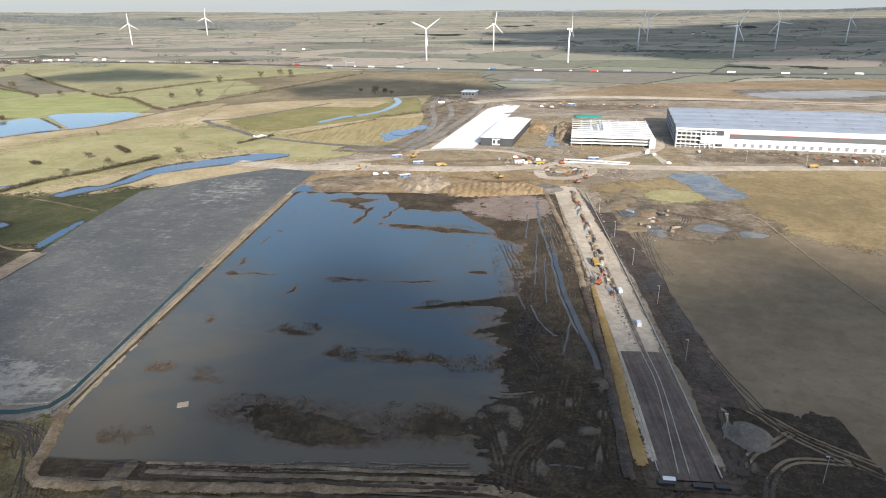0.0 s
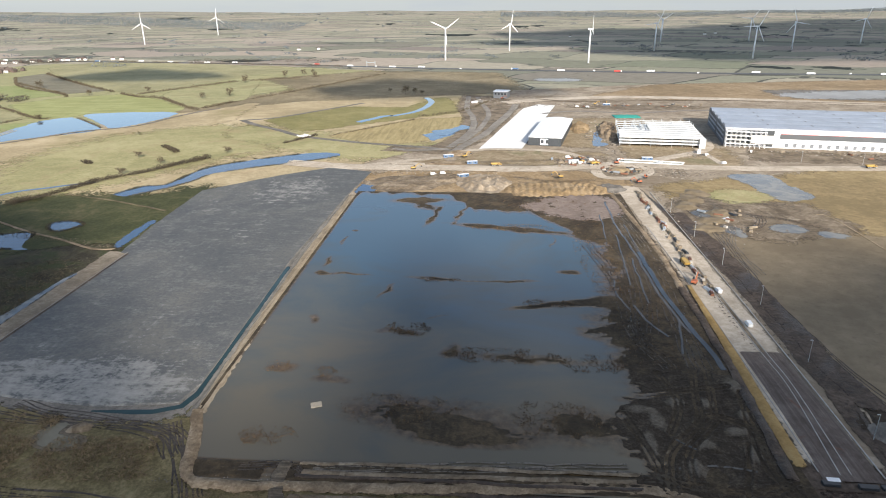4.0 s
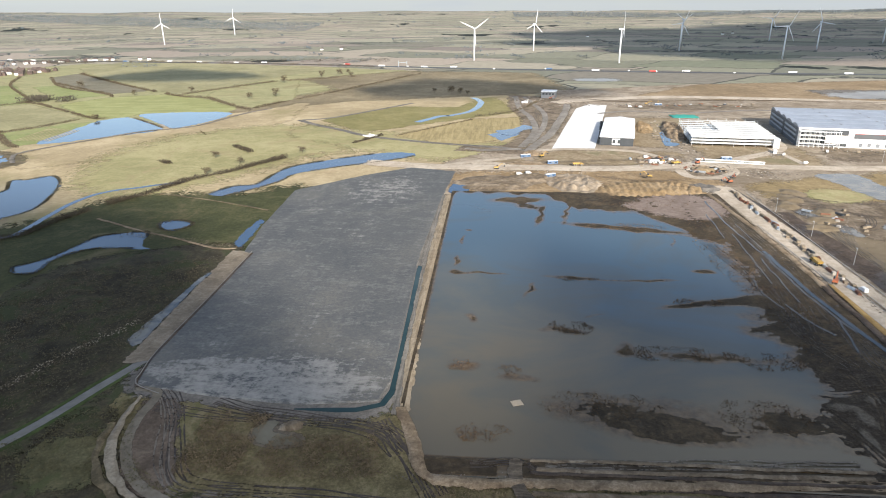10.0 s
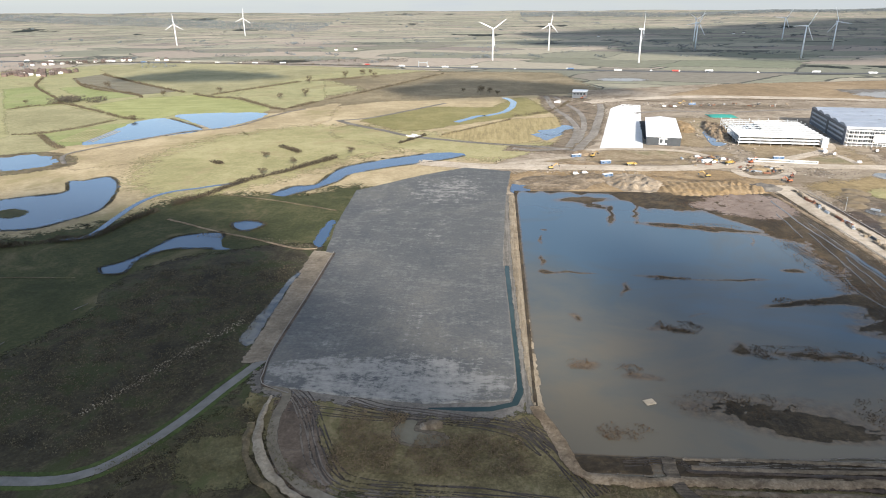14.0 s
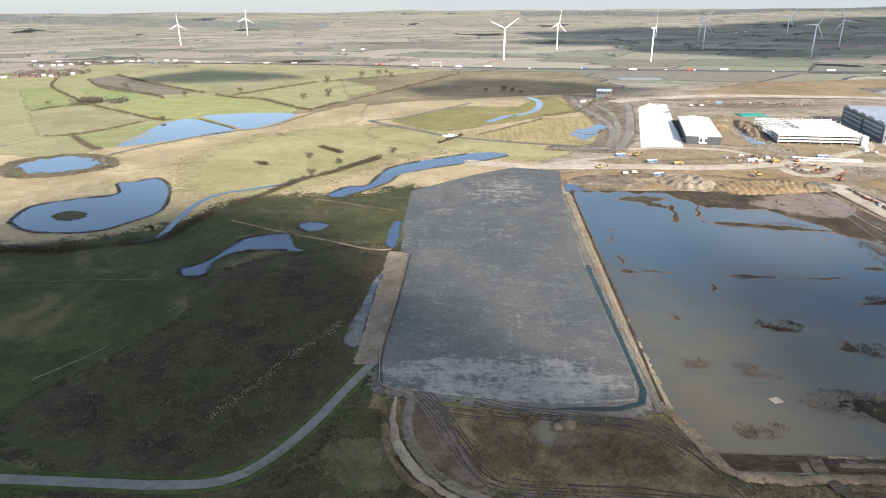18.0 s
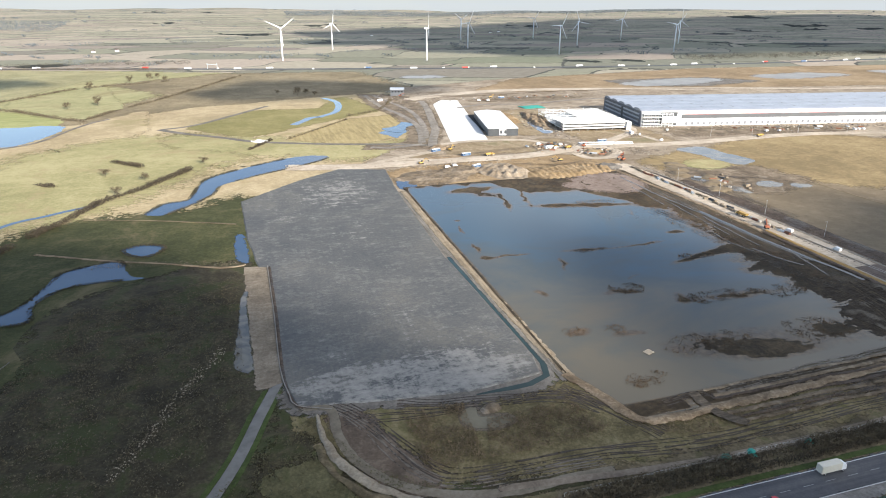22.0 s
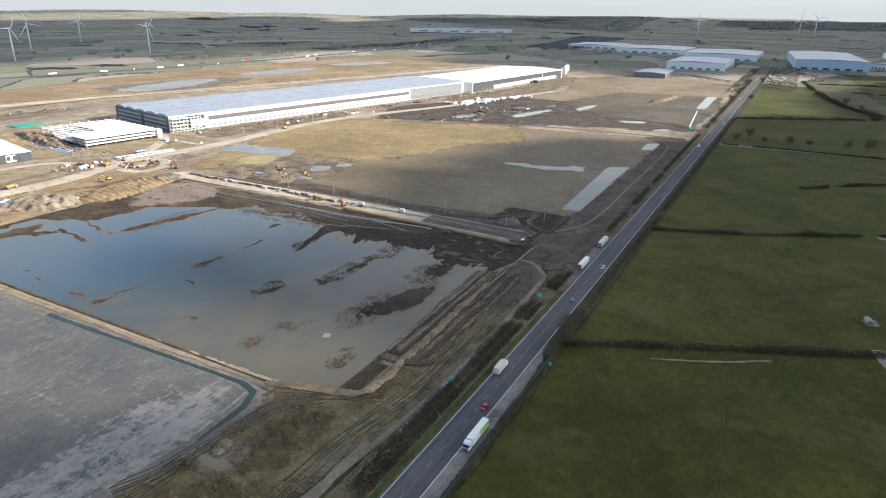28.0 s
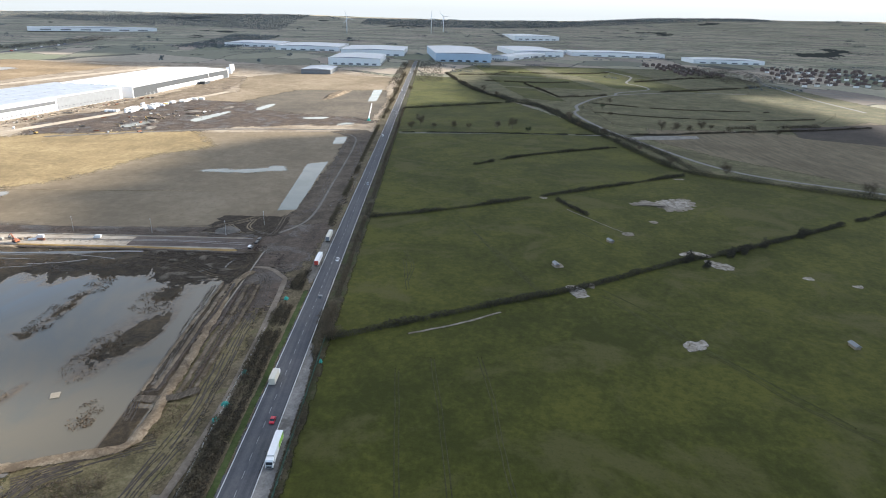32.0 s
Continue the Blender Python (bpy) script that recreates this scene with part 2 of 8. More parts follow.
SAND = soil("sandy_track", (0.36, 0.30, 0.225), (0.45, 0.375, 0.29), (0.55, 0.47, 0.37), 0.03, 0.35, tint=((0.33, 0.265, 0.195), 0.05, 0.55))
MUD = soil("dark_mud", (0.038, 0.027, 0.020), (0.066, 0.047, 0.034), (0.118, 0.087, 0.064), 0.04, 0.5, 0.8, 0.6, wet=1)
BERM = soil("brown_spoil", (0.15, 0.108, 0.068), (0.24, 0.178, 0.115), (0.35, 0.27, 0.182), 0.09, 0.9, relief=0.8, tint=((0.10, 0.07, 0.045), 0.12, 0.55))
HARD = hard_stone()
PLOT = soil("silty_plot", (0.165, 0.125, 0.077), (0.205, 0.158, 0.10), (0.245, 0.193, 0.127), 0.006, 0.09, 0.8, 0.06)
BED = soil("lagoon_mud", (0.028, 0.021, 0.013), (0.052, 0.038, 0.022), (0.098, 0.070, 0.040), 0.05, 0.5, 0.9, 0.5, tint=((0.085, 0.070, 0.050), 0.06, 0.57))
CONC = plain("pale_concrete", (0.72, 0.70, 0.66), 0.8, 0, 0.08, 0.08)
ASPHALT = soil("asphalt", (0.07, 0.071, 0.077), (0.09, 0.091, 0.097), (0.12, 0.118, 0.119), 0.03, 0.9, 0.85, 0.08, streak=(0, 0.01, 0.8))
PALE_GRIT = soil("pale_grit", (0.15, 0.14, 0.125), (0.21, 0.195, 0.175), (0.28, 0.262, 0.235), 0.12, 0.9, 0.9, 0.2, tint=((0.10, 0.09, 0.075), 0.1, 0.55))
WORN = soil("worn_layby", (0.105, 0.094, 0.08), (0.155, 0.138, 0.118), (0.215, 0.193, 0.165), 0.06, 0.8, 0.9, 0.2)
PAINT_W = plain("white_road_paint", (0.58, 0.58, 0.56), 0.7, 0, 0.3, 1.5)
LANE = plain("grey_lane", (0.16, 0.153, 0.14), 0.9, 0, 0.25, 0.2)
PUDDLE = water_mat("puddle_water", (0.07, 0.075, 0.075), (0.17, 0.155, 0.125), 0.06, 1.2, 0.4, 0.6)
# pond base colour carries the blue of the reflected sky, with gloss cut back
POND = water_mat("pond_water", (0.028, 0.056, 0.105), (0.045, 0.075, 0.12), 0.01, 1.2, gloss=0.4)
SILT = water_mat("silty_water", (0.215, 0.225, 0.19), (0.26, 0.262, 0.222), 0.02, 1.2, gloss=0.1)
TEAL = water_mat("ditch_water", (0.020, 0.042, 0.044), (0.034, 0.058, 0.056), 0.05, 1.2, gloss=0.3)

WHITE = plain("white_cladding", (0.80, 0.80, 0.80), 0.45, 0, 0.04, 0.2)
ROOF = plain("pale_metal_roof", (0.29, 0.32, 0.37), 0.38, 0.2, 0.15, 0.05)
def murk_and_sky(n, l, pos):
    """Colour of the lagoon's body: reflected-sky blue painted in to the north, tan where silt is stirred up in the
    south.
    """
    sep = n.new("ShaderNodeSeparateXYZ")
    l.new(pos, sep.inputs[0])
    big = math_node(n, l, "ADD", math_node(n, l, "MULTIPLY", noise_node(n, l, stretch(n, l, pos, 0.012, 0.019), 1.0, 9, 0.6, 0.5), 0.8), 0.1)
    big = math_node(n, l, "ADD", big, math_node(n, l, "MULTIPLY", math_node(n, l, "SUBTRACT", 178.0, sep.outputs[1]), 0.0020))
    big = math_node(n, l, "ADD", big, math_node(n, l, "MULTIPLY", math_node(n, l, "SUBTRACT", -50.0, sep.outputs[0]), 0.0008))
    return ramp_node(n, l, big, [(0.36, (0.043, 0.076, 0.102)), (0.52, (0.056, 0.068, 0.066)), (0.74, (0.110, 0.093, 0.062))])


def murky_water():
    """Silt-laden water: the mud shows through it in the shallows, and the sky in its gloss and its painted blue."""
    m, n, l, b = node_mat("lagoon_water")
    n.remove(b)
    out = n["Material Output"]
    pos = n.new("ShaderNodeNewGeometry").outputs["Position"]
    deep = n.new("ShaderNodeAttribute")
    deep.attribute_name = "depth"
    mud = ramp_node(n, l, noise_node(n, l, pos, 0.35, 8, 0.7), [(0.35, (0.048, 0.031, 0.014)), (0.65, (0.130, 0.084, 0.040))])
    hidden = n.new("ShaderNodeMapRange")
    hidden.interpolation_type = "SMOOTHSTEP"
    hidden.inputs["From Min"].default_value, hidden.inputs["From Max"].default_value = 0.0, 0.42
    swirl = math_node(n, l, "MULTIPLY", math_node(n, l, "SUBTRACT", noise_node(n, l, pos, 0.06, 7, 0.65, 0.8), 0.5), 0.3)
    l.new(math_node(n, l, "ADD", deep.outputs["Fac"], swirl), hidden.inputs["Value"])
    body = n.new("ShaderNodeBsdfDiffuse")
    l.new(mix_node(n, l, hidden.outputs[0], mud, murk_and_sky(n, l, pos)), body.inputs["Color"])
    gloss = n.new("ShaderNodeBsdfGlossy")
    gloss.inputs["Roughness"].default_value = 0.1
    fres = n.new("ShaderNodeFresnel")
    fres.inputs["IOR"].default_value = 1.52
    top = n.new("ShaderNodeMixShader")
    l.new(fres.outputs[0], top.inputs[0])
    l.new(body.outputs[0], top.inputs[1])
    l.new(gloss.outputs[0], top.inputs[2])
    l.new(top.outputs[0], out.inputs["Surface"])
    return m


GREY = plain("grey_cladding", (0.18, 0.19, 0.20), 0.45, 0, 0.1, 0.2)
DARK = plain("charcoal_and_shade", (0.05, 0.055, 0.06), 0.5, 0, 0.15, 0.2)
STEEL = plain("galvanised_steel", (0.55, 0.57, 0.58), 0.4, 0.6, 0.1, 0.6)
RED = plain("red_paint", (0.45, 0.06, 0.045), 0.5, 0, 0.1, 1.0)
TURBINE = plain("turbine_white", (0.82, 0.83, 0.84), 0.4, 0, 0.03, 0.1)
TWIG = plain("bare_twigs", (0.098, 0.077, 0.047), 0.95, 0, 0.4, 0.4)
TWIG_D = plain("dark_twigs", (0.044, 0.039, 0.024), 0.95, 0, 0.5, 0.25)
BARK = plain("bark", (0.09, 0.07, 0.05), 0.95, 0, 0.3, 3.0)
LEAF = plain("evergreen_leaves", (0.035, 0.05, 0.02), 0.8, 0, 0.4, 0.8)


# ---- builders ----
class Shell:
    """Collects corners and faces of one mesh."""

    def __init__(self):
        self.v, self.f, self.fade = [], [], []

    def add(self, verts, faces):
        k = len(self.v)
        self.v.extend(verts)
        self.f.extend([tuple(i + k for i in f) for f in faces])
        return self

    def box(self, x0, y0, z0, x1, y1, z1, taper=0.0):
        t = taper
        return self.add(
            [(x0, y0, z0), (x1, y0, z0), (x1, y1, z0), (x0, y1, z0), (x0 + t, y0 + t, z1), (x1 - t, y0 + t, z1), (x1 - t, y1 - t, z1), (x0 + t, y1 - t, z1)],
            [(3, 2, 1, 0), (4, 5, 6, 7), (0, 1, 5, 4), (1, 2, 6, 5), (2, 3, 7, 6), (3, 0, 4, 7)])

    def tube(self, a, b, r0, r1, n=8):
        a, b = Vector(a), Vector(b)
        w = (b - a).normalized()
        u = w.orthogonal().normalized()
        s = w.cross(u)
        ring = [(math.cos(2 * math.pi * i / n), math.sin(2 * math.pi * i / n)) for i in range(n)]
        vs = [tuple(p + r * (c * u + d * s)) for p, r in ((a, r0), (b, r1)) for c, d in ring]
        fs = [(i, (i + 1) % n, n + (i + 1) % n, n + i) for i in range(n)] + [tuple(range(n - 1, -1, -1)), tuple(range(n, 2 * n))]
        return self.add(vs, fs)

    def slab(self, outline, z0, z1):
        """An upright prism over an outline that runs anticlockwise."""
        n = len(outline)
        return self.add([(x, y, z0) for x, y in outline] + [(x, y, z1) for x, y in outline],
                        [tuple(range(n - 1, -1, -1)), tuple(range(n, 2 * n))] + [(i, (i + 1) % n, n + (i + 1) % n, n + i) for i in range(n)])

    def mesh(self, name):
        me = bpy.data.meshes.new(name)
        me.from_pydata(self.v, [], self.f)
        if self.fade and len(self.fade) == len(self.v):
            me.attributes.new("fade", "FLOAT", "POINT").data.foreach_set("value", self.fade)
        me.update()
        return me


def part(name, shell, material, parent=None, label="", smooth=False):
    me = shell.mesh(name) if isinstance(shell, Shell) else shell
    if not me.materials:
        me.materials.append(material)
    if smooth:
        me.polygons.foreach_set("use_smooth", [True] * len(me.polygons))
    ob = new(name, me)
    if parent:
        ob.parent = parent
    if label:
        ob["label"] = label
    return ob


def thing(name, m, label, category, group="", kind=""):
    ob = new(name)
    ob.matrix_basis = m
    return tagged(ob, label, category, group, kind)


def curve(points, step=8.0, closed=False):
    """A smooth line through the points, sampled about every step metres."""
    p = [Vector(q[:2]) for q in points]
    n, out = len(p), []
    for i in range(n if closed else n - 1):
        if closed:
            a, b, c, d = p[i - 1], p[i], p[(i + 1) % n], p[(i + 2) % n]
        else:
            b, c = p[i], p[i + 1]
            a, d = p[i - 1] if i else 2 * b - c, p[i + 2] if i + 2 < n else 2 * c - b
        k = max(1, int((c - b).length / step))
        for j in range(k):
            t = j / k
            q = 0.5 * (2 * b + (c - a) * t + (2 * a - 5 * b + 4 * c - d) * t**2 + (3 * b - a - 3 * c + d) * t**3)
            out.append((q.x, q.y))
    if not closed:
        out.append(tuple(p[-1]))
    return out


def straight(points, step, closed=True):
    out = []
    n = len(points)
    for i in range(n if closed else n - 1):
        (x0, y0), (x1, y1) = points[i][:2], points[(i + 1) % n][:2]
        k = max(1, int(math.hypot(x1 - x0, y1 - y0) / step))
        out += [(x0 + (x1 - x0) * j / k, y0 + (y1 - y0) * j / k) for j in range(k)]
    return out if closed else out + [tuple(points[-1][:2])]


def rugged(line, amount, scale=0.05):
    return [(x + amount * noise.noise((x * scale, y * scale, 3.1)) + 0.4 * amount * noise.noise((x * scale * 4, y * scale * 4, 9.7)),
             y + amount * noise.noise((x * scale, y * scale, 17.3)) + 0.4 * amount * noise.noise((x * scale * 4, y * scale * 4, 27.7))) for x, y in line]


def swell(x, y):
    """Height of the open country: level round the site, hills towards the horizon."""
    r = math.hypot(x + 120, y - 100)
    t = min(1.0, max(0.0, (r - 2700) / 2150))
    h = 96 * t * t * (3 - 2 * t)
    a = math.atan2(y - 100, x + 120)
    return h * (1 + 0.13 * math.sin(3.1 * a + 1.0) + 0.07 * math.sin(9 * a) + 0.85 * math.exp(-(((a + 0.62) / 0.42) ** 2))) + 14 * t * noise.noise((x * 0.0016, y * 0.0016, 2.0))


def patch(name, outline, material, z, label, category="ground", rough=0.0, smooth=False, step=6.0, scale=0.05, kind="structure", feather=None):
    """A sheet of ground cover over an outline, lying z metres up."""
    line = curve(outline, step, True) if smooth else straight(outline, step)
    if rough:
        line = rugged(line, rough, scale)
    bm = bmesh.new()
    f = bm.faces.new([bm.verts.new((x, y, z + swell(x, y))) for x, y in line])
    if f.calc_area() and f.normal.z < 0:
        f.normal_flip()
    bm.normal_update()
    if f.normal.z < 0:
        f.normal_flip()
    core = len(bm.verts)
    if "ragged" in material and feather != 0:
        # a rim that the material breaks up
        reach = feather or material["ragged"] * (1.5 + min(22.0, 2.6 * rough))
        loop = [v for v in f.verts]
        out = []
        n = len(loop)
        for i, v in enumerate(loop):
            d = (loop[(i + 1) % n].co - loop[i - 1].co).to_2d()
            d = d.normalized() if d.length > 1e-6 else Vector((0, 0))
            x, y = v.co.x + d.y * reach, v.co.y - d.x * reach
            out.append(bm.verts.new((x, y, z + swell(x, y) - 0.01)))
        for i in range(n):
            bm.faces.new((loop[i], out[i], out[(i + 1) % n], loop[(i + 1) % n]))
    bmesh.ops.triangulate(bm, faces=[f])
    bm.normal_update()
    me = bpy.data.meshes.new(name)
    bm.verts.index_update()
    total = len(bm.verts)
    bm.to_mesh(me)
    bm.free()
    if total > core:
        me.attributes.new("fade", "FLOAT", "POINT").data.foreach_set("value", [0.0] * core + [1.0] * (total - core))
    me.materials.append(material)
    return tagged(new(name, me), label, category, kind=kind)


def ribbon_shell(line, widths, z, crown=0.0, thick=0.0, lumpy=False):
    s, n = Shell(), len(line)
    rows = []
    for i, (x, y) in enumerate(line):
        a, b = Vector(line[max(0, i - 1)]), Vector(line[min(n - 1, i + 1)])
        d = (b - a).normalized()
        side = Vector((-d.y, d.x))
        w = widths(i / max(1, n - 1)) if callable(widths) else widths
        if lumpy:
            w *= 1 + 0.3 * noise.noise((x * 0.12, y * 0.12, 8.0)) + 0.15 * noise.noise((x * 0.45, y * 0.45, 2.0))
        rows.append((x, y, side, w / 2))
    base = swell
    for x, y, s_, w in rows:
        h = z + base(x, y)
        top = crown
        if lumpy:
            top *= 1 + 0.35 * noise.noise((x * 0.15, y * 0.15, 4.0)) + 0.12 * noise.noise((x * 0.7, y * 0.7, 1.0))
        k1, k2 = (0.75 + 0.3 * noise.noise((x * 0.4, y * 0.4, 6.0)), 0.75 + 0.3 * noise.noise((x * 0.4, y * 0.4, 9.0))) if lumpy else (0.8, 0.8)
        s.v += [(x + s_.x * w, y + s_.y * w, h - thick), (x + s_.x * w * 0.8, y + s_.y * w * 0.8, h + top * k1), (x, y, h + top),
                (x - s_.x * w * 0.8, y - s_.y * w * 0.8, h + top * k2), (x - s_.x * w, y - s_.y * w, h - thick)]
    for i in range(n - 1):
        for j in range(4):
            a = 5 * i + j
            s.f.append((a, a + 1, a + 6, a + 5))
    s.fade = [0.85, 0.15, 0.0, 0.15, 0.85] * n
    s.fade[:5] = s.fade[-5:] = [0.95] * 5
    return s


def ribbon(name, points, width, material, z, label, category, crown=0.0, rough=0.0, step=6.0, smooth=True, kind="structure", parent=None):
    line = curve(points, step) if smooth else straight(points, step, False)
    if rough:
        line = rugged(line, rough)
    s = ribbon_shell(line, width, z, crown, lumpy=rough > 0.3 and crown > 0.25)
    s.f = [f[::-1] for f in s.f]
    if material.get("ragged", 0) < 0.5:
        s.fade = []
    ob = part(name, s, material, parent, smooth=True)
    return tagged(ob, label, category, kind=kind) if not parent else ob


# ---- ground ----
def country():
    m, n, l, b = node_mat("open_country")
    pos = n.new("ShaderNodeNewGeometry").outputs["Position"]
    warp = n.new("ShaderNodeVectorMath")
    warp.operation = "MULTIPLY_ADD"
    wob = n.new("ShaderNodeTexNoise")
    wob.inputs["Scale"].default_value = 0.003
    l.new(pos, wob.inputs["Vector"])
    l.new(wob.outputs["Color"], warp.inputs[0])
    warp.inputs[1].default_value = (160, 160, 0)
    l.new(pos, warp.inputs[2])
    v = stretch(n, l, warp.outputs[0], 0.0030, 0.0052, 24)
    cell = n.new("ShaderNodeTexVoronoi")
    cell.distance, cell.inputs["Scale"].default_value = "CHEBYCHEV", 1.0
    l.new(v, cell.inputs["Vector"])
    edge = n.new("ShaderNodeTexVoronoi")
    edge.distance, edge.feature, edge.inputs["Scale"].default_value = "CHEBYCHEV", "F2", 1.0
    l.new(v, edge.inputs["Vector"])
    gap = math_node(n, l, "SUBTRACT", edge.outputs["Distance"], cell.outputs["Distance"])
    sep = n.new("ShaderNodeSeparateColor")
    l.new(cell.outputs["Color"], sep.inputs[0])
    # field tones greyed and hedges paled, putting distance haze into the colour
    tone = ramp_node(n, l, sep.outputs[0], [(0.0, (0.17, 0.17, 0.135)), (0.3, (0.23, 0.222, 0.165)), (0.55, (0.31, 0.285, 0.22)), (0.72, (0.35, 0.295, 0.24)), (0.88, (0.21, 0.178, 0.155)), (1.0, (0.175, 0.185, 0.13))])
    fine = noise_node(n, l, pos, 0.05, 8, 0.7)
    tone = mix_node(n, l, 0.5, tone, ramp_node(n, l, fine, [(0.3, (0.35, 0.35, 0.35)), (0.7, (0.75, 0.75, 0.7))]), "OVERLAY")
    hedge = math_node(n, l, "LESS_THAN", math_node(n, l, "ADD", gap, math_node(n, l, "MULTIPLY", fine, 0.05)), 0.04)
    tone = mix_node(n, l, hedge, tone, (0.085, 0.085, 0.072))
    wood = noise_node(n, l, pos, 0.0022, 6, 0.62)
    tone = mix_node(n, l, math_node(n, l, "GREATER_THAN", wood, 0.63), tone, (0.025, 0.03, 0.026))
    l.new(tone, b.inputs["Base Color"])
    b.inputs["Roughness"].default_value = 1.0
    b.inputs["Specular IOR Level"].default_value = 0.1
    return m


def make_ground():
    s = Shell()
    rings = [0.0, 60] + [60 + 140 * i for i in range(1, 40)]
    k = 220
    s.v.append((-120, 100, 0))
    for r in rings[1:]:
        for i in range(k):
            a = 2 * math.pi * i / k
            x, y = -120 + r * math.cos(a), 100 + r * math.sin(a)
            s.v.append((x, y, swell(x, y)))
    s.f += [(0, 1 + i, 1 + (i + 1) % k) for i in range(k)]
    for j in range(len(rings) - 2):
        for i in range(k):
            a, b = 1 + j * k + i, 1 + j * k + (i + 1) % k
            s.f.append((a, a + k, b + k, b))
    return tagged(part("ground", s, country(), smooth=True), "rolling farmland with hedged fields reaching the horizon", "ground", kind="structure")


make_ground()

# ---- fields and covers ----
# near-black ground tone that paints the shed's shadow
SHED_SHADE = soil("shed_shade", (0.03, 0.029, 0.028), (0.045, 0.043, 0.041), (0.065, 0.062, 0.058), 0.05, 0.6)
TRACK_G = soil("pressed_grass", (0.035, 0.036, 0.012), (0.05, 0.05, 0.018), (0.07, 0.066, 0.026), 0.03, 0.5)
GREENISH = soil("greenish_meadow", (0.24, 0.22, 0.10), (0.315, 0.282, 0.135), (0.39, 0.34, 0.18), 0.012, 0.35, tint=((0.31, 0.245, 0.13), 0.02, 0.53))
PATH = soil("brown_gravel", (0.14, 0.11, 0.083), (0.195, 0.158, 0.12), (0.26, 0.215, 0.165), 0.05, 0.6)
FLAT_A = soil("brown_flat", (0.19, 0.14, 0.08), (0.27, 0.205, 0.125), (0.36, 0.285, 0.19), 0.03, 0.3, tint=((0.17, 0.15, 0.075), 0.03, 0.54))
FLAT_B = soil("disturbed_brown", (0.10, 0.075, 0.05), (0.17, 0.13, 0.088), (0.26, 0.205, 0.145), 0.05, 0.4, relief=0.6, tint=((0.33, 0.27, 0.2), 0.06, 0.57))
FLAT_C = soil("dull_tan_earth", (0.15, 0.115, 0.07), (0.215, 0.165, 0.105), (0.28, 0.22, 0.15), 0.008, 0.2)
patch("rough_ground", [(200, -300), (640, -262), (760, -255), (880, -197), (1430, -92), (1760, -200), (1760, -900), (100, -900)], ROUGH, 0.012, "rough olive land round the curved lane", "grass", 4)
patch("rough_ground", [(-900, 20), (-210, 18), (62, 18), (64, 60), (-140, 60), (-140, 440), (-200, 470), (-430, 420), (-560, 330), (-900, 320)], ROUGH, 0.018, "rough olive grass round the platform", "grass", 4)
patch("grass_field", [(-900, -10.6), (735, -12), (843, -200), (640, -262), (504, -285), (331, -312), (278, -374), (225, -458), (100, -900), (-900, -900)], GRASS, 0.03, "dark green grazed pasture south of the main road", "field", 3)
patch("fallow_field", [(394, -392), (493, -345), (600, -370), (563, -573), (700, -760), (420, -760), (267, -492)], soil("fallow", (0.09, 0.075, 0.045), (0.13, 0.105, 0.065), (0.18, 0.145, 0.09), 0.01, 0.2, streak=(12, 0.02, 0.2)), 0.04, "brown fallow field with combed rows", "field", 3)
patch("ploughed_field", [(540, -560), (620, -590), (720, -900), (430, -760)], soil("tilth", (0.03, 0.024, 0.02), (0.045, 0.036, 0.03), (0.06, 0.05, 0.04), 0.02, 0.3), 0.06, "dark ploughed field", "field", 2)
patch("rough_field", [(620, -330), (760, -330), (860, -345), (1010, -450), (1060, -740), (800, -760), (600, -600), (585, -380)], ROUGH, 0.05, "rough grass field beside the curved lane", "field", 3)
patch("verge", [(-700, 8), (1900, 8), (1900, 22), (520, 22), (30, 26), (-110, 30), (-210, 42), (-700, 30)], SCRUB, 0.04, "scrubby verge along the main road", "verge", 1.5)
patch("verge", [(-700, -11.2), (1900, -12.2), (1900, -5), (-700, -5)], SCRUB_D, 0.05, "dark scrubby southern verge of the main road", "verge", 0.4)
patch("dark_field", [(-900, 34), (-285, 34), (-256, 100), (-256, 235), (-268, 372), (-300, 345), (-385, 342), (-420, 262), (-485, 225), (-900, 190)], soil("olive_grass", (0.032, 0.037, 0.012), (0.052, 0.055, 0.019), (0.086, 0.08, 0.034), 0.025, 0.5, tint=((0.135, 0.11, 0.06), 0.025, 0.55)), 0.045, "dark olive field west of the stone platform", "field", 4, feather=30)
patch("rough_corner", [(-290, 26), (-150, 24), (-205, 36), (-226, 52), (-240, 82), (-250, 106), (-262, 66), (-270, 42)], SCRUB_D, 0.045, "rough brown grass between lane and track", "grass", 1)
patch("scrub_strip", [(-330, 36), (-282, 36), (-262, 100), (-266, 225), (-300, 232), (-345, 205), (-352, 120), (-372, 60)], SCRUB_D, 0.05, "dark scrubby strip with brambles", "scrub", 9, True, scale=0.03)
patch("straw_meadow", [(-420, 262), (-385, 342), (-330, 352), (-268, 372), (-215, 440), (-160, 452), (-105, 520), (-70, 605), (-20, 800), (-40, 960), (-160, 985), (-350, 880), (-470, 760), (-500, 640), (-640, 530), (-900, 440), (-900, 195), (-560, 240)], STRAW, 0.035, "pale straw-coloured rough meadow", "meadow", 6, scale=0.02, feather=26)
patch("green_meadow", [(-420, 380), (-330, 480), (-270, 560), (-330, 640), (-420, 600), (-470, 500)], GREENISH, 0.06, "greenish strip of meadow", "meadow", 12, True, scale=0.02, feather=55)
patch("green_meadow", [(-330, 640), (-250, 600), (-170, 560), (-110, 535), (-150, 505), (-240, 545), (-310, 590)], GREENISH, 0.065, "greenish meadow beside the stream", "meadow", 10, True, scale=0.02, feather=40)
